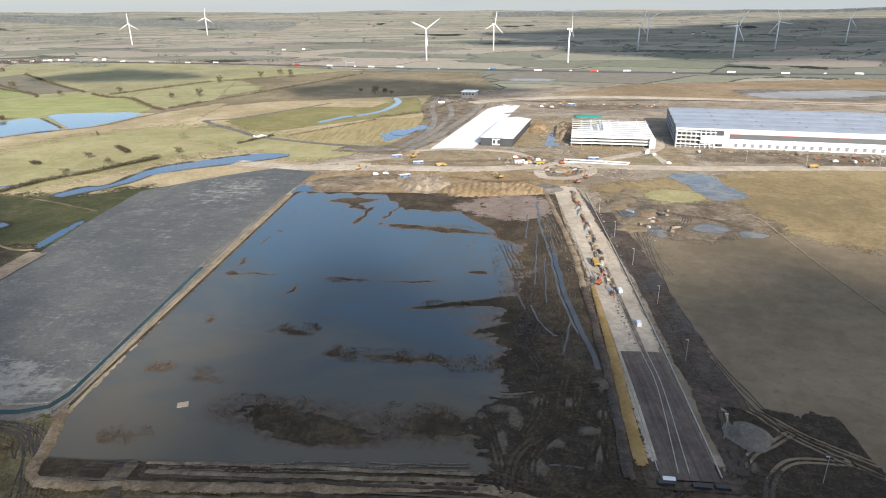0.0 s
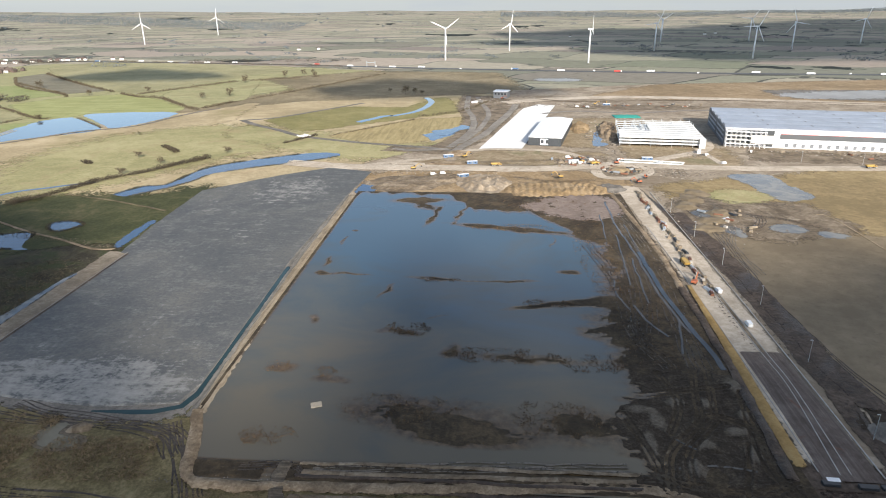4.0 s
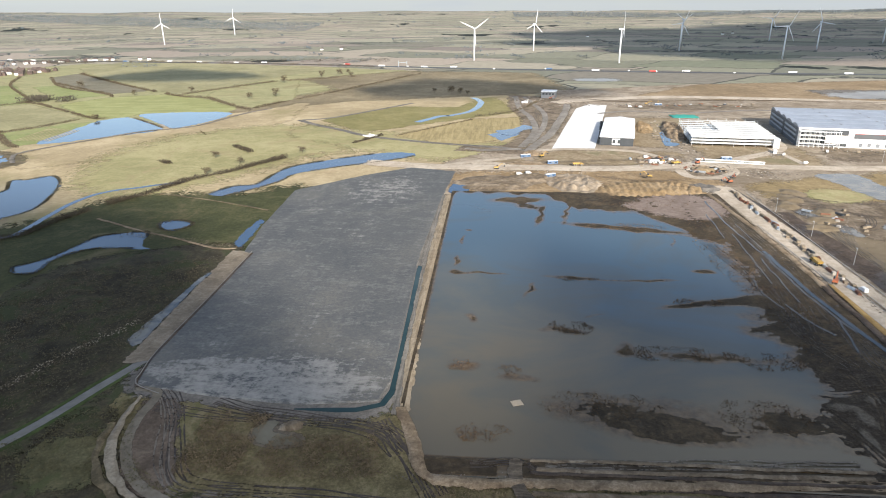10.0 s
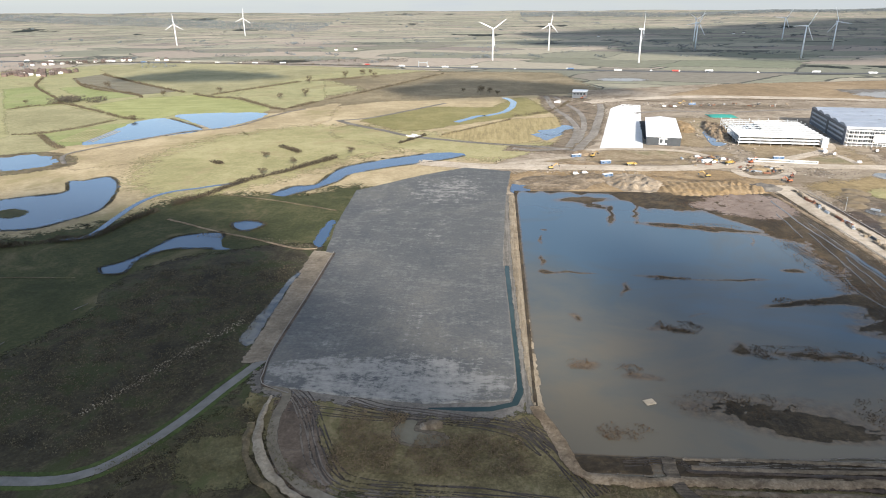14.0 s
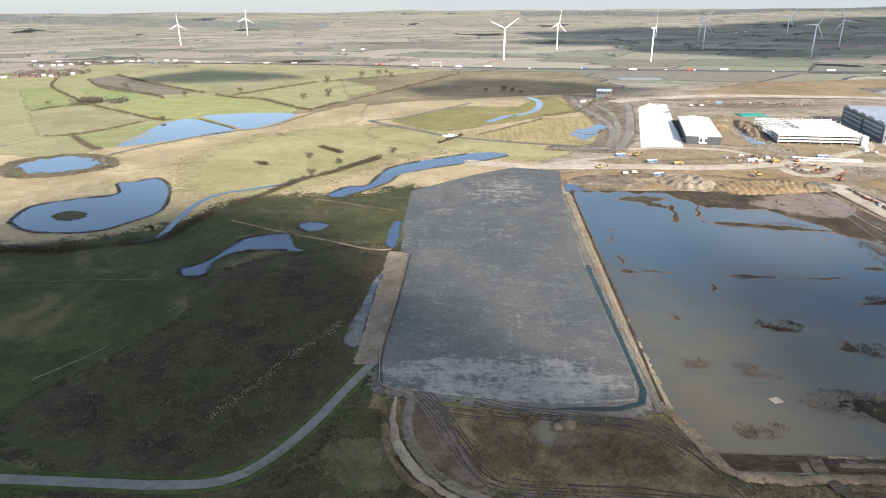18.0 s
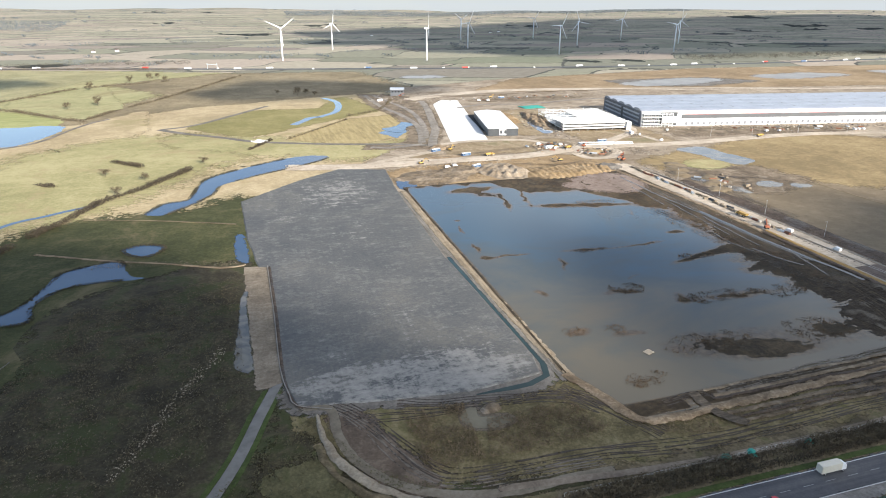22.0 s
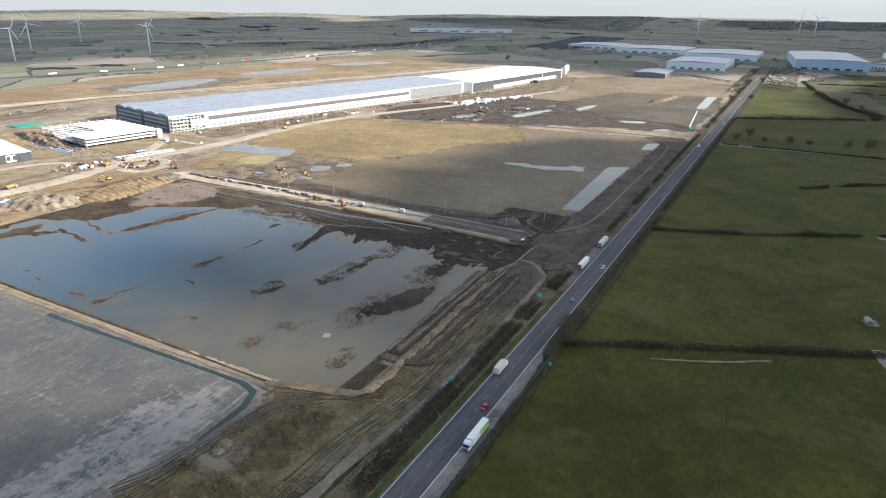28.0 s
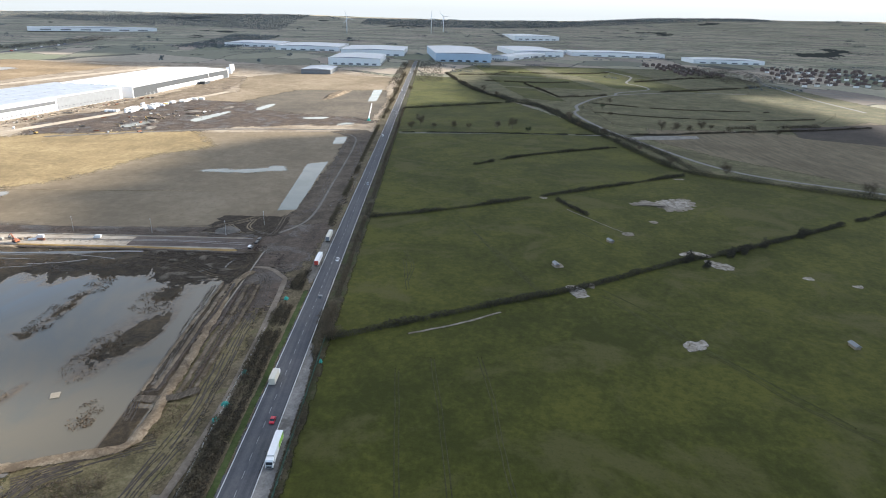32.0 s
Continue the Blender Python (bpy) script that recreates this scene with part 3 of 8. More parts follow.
patch("olive_meadow", [(-326, 702), (-248, 818), (-157, 812), (-114, 918), (-79, 781), (-131, 736), (-262, 628)], soil("olive_meadow", (0.17, 0.155, 0.055), (0.22, 0.19, 0.075), (0.27, 0.23, 0.10), 0.015, 0.3), 0.06, "olive-yellow rough meadow", "meadow", 4)
patch("reed_bed", [(-216, 602), (-134, 713), (-64, 732), (-71, 612), (-149, 552)], REEDS, 0.07, "pale reed bed with combed rows", "reeds", 3)
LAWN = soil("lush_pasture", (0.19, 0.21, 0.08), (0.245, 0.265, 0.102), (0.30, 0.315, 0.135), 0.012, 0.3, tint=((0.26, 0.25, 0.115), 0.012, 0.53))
RIDGED = soil("ridged_pasture", (0.225, 0.23, 0.088), (0.29, 0.292, 0.115), (0.36, 0.355, 0.16), 0.02, 0.3, streak=(-32, 0.008, 0.16))
OLIVE = soil("olive_pasture", (0.225, 0.205, 0.105), (0.29, 0.262, 0.138), (0.355, 0.32, 0.178), 0.008, 0.2)
GREYISH = soil("grey_stubble", (0.135, 0.122, 0.082), (0.18, 0.16, 0.108), (0.235, 0.208, 0.145), 0.01, 0.2, streak=(-40, 0.01, 0.12))
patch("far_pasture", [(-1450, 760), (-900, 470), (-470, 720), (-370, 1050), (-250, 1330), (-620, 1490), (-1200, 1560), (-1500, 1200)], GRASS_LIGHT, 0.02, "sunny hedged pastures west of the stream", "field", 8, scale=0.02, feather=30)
for pts, m, label in (([(-1140, 1446), (-1128, 1628), (-730, 1541), (-500, 1400), (-564, 1268), (-618, 1026), (-647, 966), (-750, 1035), (-1050, 1330)], OLIVE, "broad olive pasture below the village"),
                      ([(-1069, 1227), (-1058, 1310), (-861, 1122), (-734, 1004), (-780, 960), (-932, 1058)], GREYISH, "grey-brown stubble field between hedges"),
                      ([(-778, 833), (-751, 908), (-670, 952), (-571, 887), (-485, 795), (-485, 764), (-605, 757), (-614, 722), (-654, 710)], RIDGED, "bright green pasture with ridge and furrow"),
                      ([(-1081, 1038), (-1052, 1081), (-878, 893), (-848, 848), (-899, 805)], LAWN, "lush green pasture near the village"), ([(-982, 1058), (-958, 1080), (-775, 942), (-826, 893)], LAWN, "narrow lush green pasture"),
                      ([(-879, 778), (-836, 832), (-680, 720), (-684, 639), (-741, 602)], OLIVE, "olive pasture beside the ponds"), ([(-693, 603), (-652, 668), (-614, 680), (-600, 560), (-626, 534)], LAWN, "green pasture running into the pond"), ([(-728, 585), (-695, 586), (-627, 514), (-652, 487), (-740, 510)], OLIVE, "olive pasture at the water's edge"),
                      ([(-600, 1000), (-540, 1150), (-506, 1170), (-430, 890), (-459, 805), (-580, 910)], GRASS_LIGHT, "light green pasture by a hedged lane")):
    patch("pasture", pts, m, 0.04, label, "field", 3, scale=0.02)
patch("tan_slope", [(-590, 488), (-560, 560), (-482, 650), (-446, 770), (-400, 850), (-380, 700), (-425, 570), (-474, 480), (-546, 438)], STRAW, 0.05, "tan rough grassland behind the meadow", "meadow", 5, scale=0.02, feather=14)
patch("brown_slope", [(-480, 770), (-350, 885), (-60, 985), (0, 1020), (-40, 1300), (-300, 1340), (-480, 1200), (-370, 1040)], soil("brown_slope", (0.15, 0.12, 0.07), (0.215, 0.17, 0.10), (0.285, 0.23, 0.14), 0.008, 0.2), 0.04, "brown tussocky grazing land", "field", 8, scale=0.02, feather=40)

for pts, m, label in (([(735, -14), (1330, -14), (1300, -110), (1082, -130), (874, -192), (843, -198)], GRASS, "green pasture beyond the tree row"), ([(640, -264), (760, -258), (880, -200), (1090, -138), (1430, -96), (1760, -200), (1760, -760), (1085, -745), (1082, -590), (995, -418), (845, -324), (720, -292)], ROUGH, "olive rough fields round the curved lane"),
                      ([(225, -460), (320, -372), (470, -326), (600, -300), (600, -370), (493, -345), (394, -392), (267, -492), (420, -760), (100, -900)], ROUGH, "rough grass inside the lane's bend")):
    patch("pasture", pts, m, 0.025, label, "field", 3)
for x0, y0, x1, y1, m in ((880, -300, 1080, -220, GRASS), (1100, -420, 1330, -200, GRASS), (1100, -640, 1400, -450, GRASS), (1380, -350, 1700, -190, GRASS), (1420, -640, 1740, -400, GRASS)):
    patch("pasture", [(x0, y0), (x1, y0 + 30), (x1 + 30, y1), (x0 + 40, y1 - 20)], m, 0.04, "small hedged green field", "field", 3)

# ---- building site ----
patch("site_earth", [(-165, 446), (-110, 519), (-60, 605), (-24, 800), (3, 1010), (249, 1097), (754, 1182), (1500, 1100), (1560, 300), (1254, 26), (600, 24), (100, 18), (62, 50), (63, 350), (-142, 360)], EARTH, 0.08, "bare tan earth of a large building site", "earth", 3)
patch("north_earth", [(120, 930), (620, 850), (1400, 760), (1500, 1100), (754, 1170), (260, 1090)], soil("tan_earth", (0.19, 0.135, 0.075), (0.26, 0.185, 0.105), (0.33, 0.245, 0.15), 0.006, 0.1), 0.10, "tan stripped earth behind the warehouses", "earth", 6)
patch("far_plot", [(420, 1010), (640, 1000), (700, 930), (560, 900), (430, 930)], WORN, 0.13, "pale wet silt lying in a shallow plot", "earth", 10, scale=0.02)
patch("silty_plot", [(106, 62), (190, 16), (440, 26), (498, 64), (470, 240), (418, 392), (368, 452), (250, 440), (110, 392)], PLOT, 0.11, "flat silty building plot, damp and tan", "plot", 2)
patch("ochre_plot", [(110, 395), (250, 440), (368, 455), (430, 380), (470, 250), (400, 200), (330, 240), (250, 270), (160, 340)], soil("ochre_plot", (0.19, 0.14, 0.07), (0.26, 0.19, 0.095), (0.33, 0.25, 0.13), 0.01, 0.2), 0.125, "ochre patch of the plot under sand", "plot", 14, True, scale=0.015)
patch("east_plot", [(600, 34), (812, 28), (985, 40), (975, 120), (950, 209), (762, 262), (673, 216)], soil("grey_plot", (0.08, 0.068, 0.052), (0.115, 0.096, 0.072), (0.15, 0.125, 0.092), 0.01, 0.2), 0.11, "grey-brown levelled plot", "plot", 3)
patch("churned_mud", [(424, 393), (480, 260), (540, 185), (590, 36), (660, 200), (740, 245), (760, 330), (660, 385), (560, 440)], MUD, 0.12, "dark churned mud between the plots", "mud", 10, True, scale=0.03)
for pts, col, label in (([(-66, 476), (62, 474), (66, 516), (-38, 526)], "a", "brown flat between the haul road and the shed"), ([(108, 478), (190, 476), (196, 540), (104, 552)], "a", "brown flat before the deck"), ([(216, 500), (430, 474), (440, 492), (228, 534)], "b", "brown disturbed strip along the long warehouse"),
                        ([(990, 45), (1250, 50), (1340, 260), (1180, 360), (900, 300), (780, 330), (770, 268), (955, 214)], "c", "dull tan earth towards the depots"), ([(640, 395), (900, 340), (1180, 370), (1190, 410), (900, 400), (660, 430)], "b", "grey-brown yard before the second warehouse"), ([(104, 300), (150, 280), (200, 300), (190, 350), (120, 372), (100, 340)], "b", "churned brown ground on the plot's corner")):
    patch("brown_flat", pts, {"a": FLAT_A, "b": FLAT_B, "c": FLAT_C}[col], 0.15, label, "earth", 5, scale=0.04)
patch("clay_field", [(-127, 366), (-32, 370), (49, 362), (78, 417), (40, 440), (-68, 436), (-140, 425)], CLAY, 0.14, "ochre clay stripped and tracked by machines", "earth", 5, scale=0.03)
patch("mud_margin", [(14, 64), (64, 62), (64, 140), (60, 250), (52, 352), (36, 345), (34, 268), (24, 215), (10, 165), (10, 104)], MUD, 0.16, "dark wet mud beside the lagoon", "mud", 5, scale=0.04)
patch("dark_mud", [(18, 30), (66, 60), (62, 110), (30, 118), (8, 80), (-20, 62), (-20, 40)], MUD, 0.20, "dark rutted mud at the lagoon corner", "mud", 6, True, scale=0.05)
patch("dark_corner", [(36, 26), (60, 20), (190, 16), (124, 56), (66, 62)], MUD, 0.13, "dark churned mud at the haul road's end", "mud", 3, scale=0.06)
patch("brown_strip", [(120, 58), (150, 43), (330, 40), (470, 42), (505, 68), (520, 30), (500, 20), (130, 18)], soil("brown_strip", (0.06, 0.047, 0.034), (0.095, 0.074, 0.053), (0.14, 0.11, 0.08), 0.05, 0.5), 0.135, "brown disturbed earth along the road", "earth", 2)
patch("grass_bank", [(-246, 82), (-205, 78), (-176, 74), (-138, 74), (-126, 42), (-95, 40), (16, 44), (30, 30), (-118, 30), (-205, 36), (-226, 52)], soil("rough_bank_grass", (0.085, 0.070, 0.032), (0.150, 0.122, 0.060), (0.235, 0.190, 0.102), 0.05, 0.7, relief=0.6, tint=((0.108, 0.100, 0.036), 0.05, 0.55)), 0.15, "rough brown and green grass bank above the road", "bank", 2, scale=0.05)
patch("silty_edge", [(-247, 103), (-244, 88), (-209, 83), (-181, 77), (-150, 78), (-150, 84), (-180, 84), (-212, 92), (-240, 112)], WORN, 0.18, "grey silt washed along the platform's edge", "earth", 2, True, 3)
patch("scraped_earth", [(-233, 84), (-224, 80), (-215, 56), (-206, 33), (-222, 41), (-231, 64)], soil("scraped_earth", (0.075, 0.055, 0.04), (0.115, 0.086, 0.063), (0.17, 0.13, 0.096), 0.06, 0.6, relief=0.5), 0.17, "pinkish-brown scraped earth inside the curved track", "earth", 1.2, True, 3)
patch("green_patch", [(-253, 50), (-239, 54), (-236, 38), (-249, 36)], ROUGH, 0.16, "green grass beside the lane", "grass", 3, True, 3, 0.15)
patch("concrete_apron", [(-47, 537), (-5, 530), (56, 838), (32, 848), (8, 806)], CONC, 0.3, "bright white concrete apron", "apron", 0.4)

# ---- roads and tracks ----
road = ribbon("road", [(-700, 2), (-100, 2), (700, 1), (1900, 0)], 12.4, ASPHALT, 0.12, "long straight asphalt main road", "road", 0.10, smooth=False, step=40)
patch("layby", [(-172, -7.6), (-150, -8.6), (-98, -8.9), (-80, -7.4), (-50, -4.2), (-190, -4.2)], PALE_GRIT, 0.16, "worn grey layby beside the road", "layby", 0.5, False, 3.0, 0.3)
patch("layby", [(20, 8.3), (112, 8.3), (104, 12), (30, 12)], WORN, 0.16, "worn layby on the site side of the road", "layby", 0.3)
for dy, w in ((7.2, 0.28), (-3.4, 0.28)):
    ribbon("road_line", [(-700, dy), (1900, dy - 1.5)], w, PAINT_W, 0.25, "white edge line of the main road", "road marking", smooth=False, step=60)
dash = Shell()
for i in range(230):
    dash.box(-690 + 9 * i, 1.85 - 0.0005 * i * 9, 0.22, -686 + 9 * i, 2.0 - 0.0005 * i * 9, 0.243)
tagged(part("centre_line", dash, plain("worn_road_paint", (0.30, 0.30, 0.295), 0.7, 0, 0.3, 1.5)), "dashed white centre line of the main road", "road marking", kind="stuff")
ribbon("haul_road", [(74, 400), (77, 330), (80, 230), (80, 140), (79, 64)], 22, SAND, 0.2, "pale stone haul road through the site", "track", 0.3)
ribbon("haul_road", [(-230, 470), (-165, 455), (-71, 454), (6, 453), (84, 470), (182, 462), (358, 466), (470, 440), (600, 395), (700, 375), (900, 320)], lambda t: 24 - 10 * t, SAND, 0.22, "pale stone haul road running past the warehouses", "track", 0.3)
ribbon("haul_road", [(-20, 862), (60, 905), (218, 925), (565, 845), (1000, 740), (1400, 640)], 34, SAND, 0.2, "broad pale haul road behind the warehouses", "track", 0.3)
ribbon("haul_road", [(84, 470), (130, 500), (180, 540), (196, 600)], 14, SAND, 0.24, "stone ramp to the warehouse corner", "track", 0.2)
ribbon("haul_road", [(59, 452), (66, 470), (80, 480), (97, 481), (105, 461), (101, 440), (82, 424), (63, 426), (58, 440), (59, 452)], 11, SAND, 0.26, "pale stone roundabout at the site junction", "track", 0.1, 0.3, 3.0)
patch("brown_flat", [(66, 448), (80, 464), (92, 460), (93, 444), (82, 436), (68, 436)], FLAT_B, 0.3, "brown mound ground inside the roundabout", "earth", 1.5, True, 2.0)
patch("brown_flat", [(30, 482), (50, 507), (70, 498), (60, 470), (35, 460)], FLAT_B, 0.28, "dark trampled store ground at the junction", "earth", 2, True, 3.0)
patch("grit_ground", [(-140, 528), (-78, 516), (-56, 560), (-40, 614), (-22, 700), (-6, 790), (2, 850), (-20, 920), (-80, 950), (-82, 810), (-68, 735), (-66, 650), (-78, 590), (-92, 545), (-136, 545)], FLAT_B, 0.2, "grey-brown gritty ground between the tracks", "earth", 3, False, 4.0)
GRIT = soil("grey_grit", (0.165, 0.145, 0.12), (0.225, 0.20, 0.168), (0.30, 0.268, 0.228), 0.03, 0.4, relief=0.4, tint=((0.16, 0.135, 0.105), 0.06, 0.54))
for pts, w, m, z, label in (([(-130, 467), (-107, 470), (-81, 458), (-55, 454)], 10, SAND, 0.27, "pale stone track round a grassy island"), ([(-165, 452), (-120, 478), (-96, 488), (-77, 500), (-65, 523), (-45, 532), (-22, 535), (18, 531), (38, 522), (55, 498), (68, 486)], 10, SAND, 0.28, "pale stone track past the apron and the shed"),
                            ([(-74, 517), (-61, 559), (-43, 614), (-25, 700), (-9, 783), (0, 850)], 11, GRIT, 0.3, "grey grit track beside the apron"), ([(-79, 539), (-67, 590), (-58, 648), (-60, 730), (-71, 808), (-74, 940)], 9, GRIT, 0.29, "grey grit track along the reed bed"), ([(-69, 560), (-56, 614), (-44, 690), (-40, 770), (-50, 850), (-60, 930)], 8, GRIT, 0.31, "grey grit track between two others"),
                            ([(-138, 537), (-114, 527), (-76, 536)], 9, GRIT, 0.24, "grey grit track from the bridge"), ([(173, 548), (172, 530), (175, 500), (176, 475)], 7, SAND, 0.3, "pale ramp down to the haul road"), ([(31, 762), (80, 785), (153, 772), (257, 794), (420, 775)], 9, GRIT, 0.24, "grey track behind the deck"), ([(30, 905), (97, 879), (268, 893), (421, 872), (700, 815), (1000, 750)], 5, FLAT_B, 0.62, "brown bank dividing the broad haul road")):
    ribbon("site_track", pts, w, m, z, label, "track", 0.15, 0.6, 4.0)
patch("brown_flat", [(-104, 478), (-84, 483), (-78, 470), (-92, 466)], FLAT_A, 0.32, "brown grassy island between two tracks", "earth", 2, True, 2.0)
patch("brown_flat", [(79, 822), (161, 803), (249, 815), (240, 835), (100, 838)], FLAT_B, 0.26, "brown store ground beside the broad haul road", "earth", 3, True, 4.0)
patch("dug_ground", [(52, 552), (92, 590), (128, 700), (100, 720), (60, 700), (44, 600)], FLAT_A, 0.2, "dug brown ground between shed and deck", "earth", 6, True, 3.0)
# the shed's cast shadow, laid as a dark strip along its western wall
patch("shed_shadow", [(9, 588), (18, 586), (35, 702), (28, 702)], SHED_SHADE, 0.32, "cast shadow of the shed painted on the ground", "yard", 0.4)
ribbon("site_track", [(424, 393), (470, 290), (505, 190), (520, 36)], 9, WORN, 0.2, "grey site track between two plots", "track", 0.2, 2)
ribbon("footpath", [(-190, 28), (-107, 20.5), (10, 23), (28, 27), (40, 38), (42, 52), (58, 56)], 3.4, PATH, 0.24, "worn gravel path beside the road", "path", 0.05)
ribbon("footpath", [(100, 47), (140, 31), (250, 30), (400, 31), (470, 38), (498, 66), (500, 110)], 2.2, WORN, 0.24, "thin pale gravel path round the plot", "path", 0.05)
VERGE_G = soil("fresh_verge", (0.034, 0.048, 0.013), (0.05, 0.07, 0.018), (0.072, 0.094, 0.028), 0.08, 0.7)
ribbon("green_verge", [(-260, 9.2), (-160, 9.4), (-80, 9.3), (10, 9.0)], 2.6, VERGE_G, 0.09, "mown green verge between road and thicket", "verge", 0.05, 0.5, 4.0)
BUND_P = soil("pale_spoil", (0.20, 0.165, 0.12), (0.275, 0.232, 0.172), (0.36, 0.31, 0.24), 0.09, 0.9, relief=0.8)
ribbon("country_lane", [(-700, 32), (-355, 31), (-308, 31), (-288, 34), (-277, 44), (-267, 64), (-259, 88), (-251, 110)], 4.2, LANE, 0.14, "narrow grey tarmac lane curving up to the platform", "lane", 0.06)
ribbon("curved_track", [(-246, 88), (-234, 85), (-233, 69), (-229.6, 55), (-221.7, 42.5), (-211.7, 34), (-197.7, 28), (-181, 25.4), (-165, 26), (-146, 25.4)], 4.2, soil("track_tan", (0.125, 0.104, 0.074), (0.168, 0.142, 0.104), (0.215, 0.186, 0.142), 0.05, 0.4, 0.7, 0.15), 0.22, "curved wet track round the platform's corner, tan with silt", "track", 0.05, step=3.0)
ribbon("spoil_bank", [(-238.6, 83), (-238, 67), (-233.4, 52), (-225, 39.5), (-214.6, 30.5), (-205, 26)], lambda t: 1.2 + 2.8 * math.sin(math.pi * t), BUND_P, 0.22, "pale spoil bank beside the curved track", "bank", 0.8, 1.3, 1.0)
ribbon("spoil_bank", [(-241, 66), (-236.4, 49), (-227.6, 36), (-217, 27.5)], 3.2, SCRUB, 0.2, "lumpy brown spoil outside the curved track", "bank", 0.7, 2.0, 1.0)
for side in (-1, 1):
    ribbon("lane_verge", [(-355 , 31 + 3.2 * side), (-308, 31 + 3.2 * side), (-288 - 2.2 * side, 34 + 2.6 * side), (-277 - 3 * side, 44 + 1.4 * side), (-267 - 3 * side, 64 + side), (-259 - 3 * side, 88 + side), (-252.5 - 3 * side, 107)], 2.2, VERGE_G, 0.1, "fresh green verge of the country lane", "verge", 0.05, 0.4, 4.0)
ribbon("access_road", [(-363, 704), (-330, 668), (-290, 634), (-248, 596), (-172, 562), (-102, 541), (-60, 520)], 9, WORN, 0.14, "grey access track over the bridge", "track", 0.1)
ribbon("access_road", [(-363, 700), (-321, 724), (-257, 818), (-230, 860)], 8, WORN, 0.15, "grey track beside the meadow", "track", 0.1)
ribbon("country_lane", [(505, -16), (514, -90), (522, -180), (521, -268), (529, -305)], 4, LANE, 0.13, "narrow pale lane across the pastures", "lane", 0.05)
ribbon("country_lane", [(529, -310), (534, -362), (557, -420), (580, -500), (606, -608), (640, -720)], 4.5, LANE, 0.13, "narrow pale lane behind a row of trees", "lane", 0.05)
ribbon("country_lane", [(1000, -430), (1050, -450), (1125, -536), (1200, -545), (1270, -530), (1380, -570), (1472, -594), (1641, -570)], 6, LANE, 0.14, "grey lane winding towards the depots", "lane", 0.05)
ribbon("country_lane", [(1718, -1042), (1520, -975), (1356, -906), (1180, -870), (1020, -842), (820, -830)], 8, LANE, 0.14, "pale road running out of the village", "lane", 0.05)
patch("gravel_yard", [(500, -322), (508, -314), (526, -345), (530, -410), (516, -408), (505, -360)], PALE_GRIT, 0.16, "stony yard beside the lane", "yard", 2)
ribbon("curved_lane", [(245, -474), (324, -370), (470, -322), (593, -296), (720, -288), (766, -302), (842, -321), (989, -416), (1076, -586), (1077, -734)], 6, LANE, 0.12, "curving grey country road", "lane", 0.08)
ribbon("field_track", [(512, -14), (519, -121), (523, -278)], 4, LANE, 0.12, "thin farm track across the fields", "track", 0.05)
ribbon("motorway", [(-1900, 1760), (-1418, 1680), (-728, 1573), (-147, 1414), (349, 1311), (900, 1255), (1740, 1290), (2600, 1420)], 30, ASPHALT, 0.15, "distant motorway crossing the fields", "road", 0.1, step=30)
ribbon("estate_road", [(1380, -900), (1150, -960), (900, -1000), (780, -1300)], 8, LANE, 0.12, "pale new estate road", "road", 0.1, step=20)

# ---- stone platform, bunds and ditch ----
CONC_D = plain("dusty_kerb", (0.21, 0.19, 0.165), 0.9, 0, 0.2, 0.5)
RUTTED_L = soil("streaked_silt", (0.10, 0.09, 0.075), (0.165, 0.148, 0.125), (0.24, 0.215, 0.18), 0.05, 0.6, streak=(0, 0.9, 0.03))
soil_water = water_mat("channel_water", (0.15, 0.132, 0.092), (0.20, 0.178, 0.125), 0.05, 1.2, gloss=0.3)
RUTTED = soil("rutted_earth", (0.06, 0.048, 0.036), (0.11, 0.088, 0.064), (0.18, 0.145, 0.105), 0.1, 0.8, relief=0.8, streak=(90, 0.05, 0.9))
PAD = [(-148, 86), (-145.5, 98), (-149.5, 225), (-146, 365), (-141, 436), (-182, 449), (-219, 419), (-266, 369), (-262, 282), (-256, 233), (-250, 231), (-249, 109), (-245, 90), (-209, 84), (-177, 81.5)]
pad_line = rugged(straight(PAD, 4.0), 0.7, 0.08)
s = Shell()
n = len(pad_line)
cx, cy = -200, 250
bm = bmesh.new()
top = [bm.verts.new((x, y, 0.55)) for x, y in pad_line]
low = [bm.verts.new((x + (x - cx) * 0.012, y + (y - cy) * 0.007, 0.02)) for x, y in pad_line]
f = bm.faces.new(top)
for i in range(n):
    bm.faces.new((top[i], low[i], low[(i + 1) % n], top[(i + 1) % n]))
bmesh.ops.recalc_face_normals(bm, faces=bm.faces[:])
bmesh.ops.triangulate(bm, faces=[f])
me = bpy.data.meshes.new("stone_platform")
bm.to_mesh(me)
bm.free()
me.materials.append(HARD)
tagged(new("stone_platform", me), "broad platform of rolled grey stone with pale scuffs", "platform", kind="structure")
patch("sand_bund", [(-251, 233), (-250.5, 170), (-250, 108), (-259, 106), (-261, 150), (-262, 190), (-264, 234)], soil("sandy_bund", (0.15, 0.12, 0.085), (0.21, 0.17, 0.125), (0.28, 0.235, 0.175), 0.05, 0.5, relief=0.5), 0.2, "sandy brown bund west of the platform", "bund", 1.0, False, 3.0, 0.15, feather=2.0)
BUND = soil("tan_bund", (0.19, 0.145, 0.095), (0.27, 0.212, 0.142), (0.355, 0.29, 0.205), 0.06, 0.9, relief=0.6, streak=(0, 0.7, 0.06), tint=((0.15, 0.118, 0.082), 0.1, 0.57))
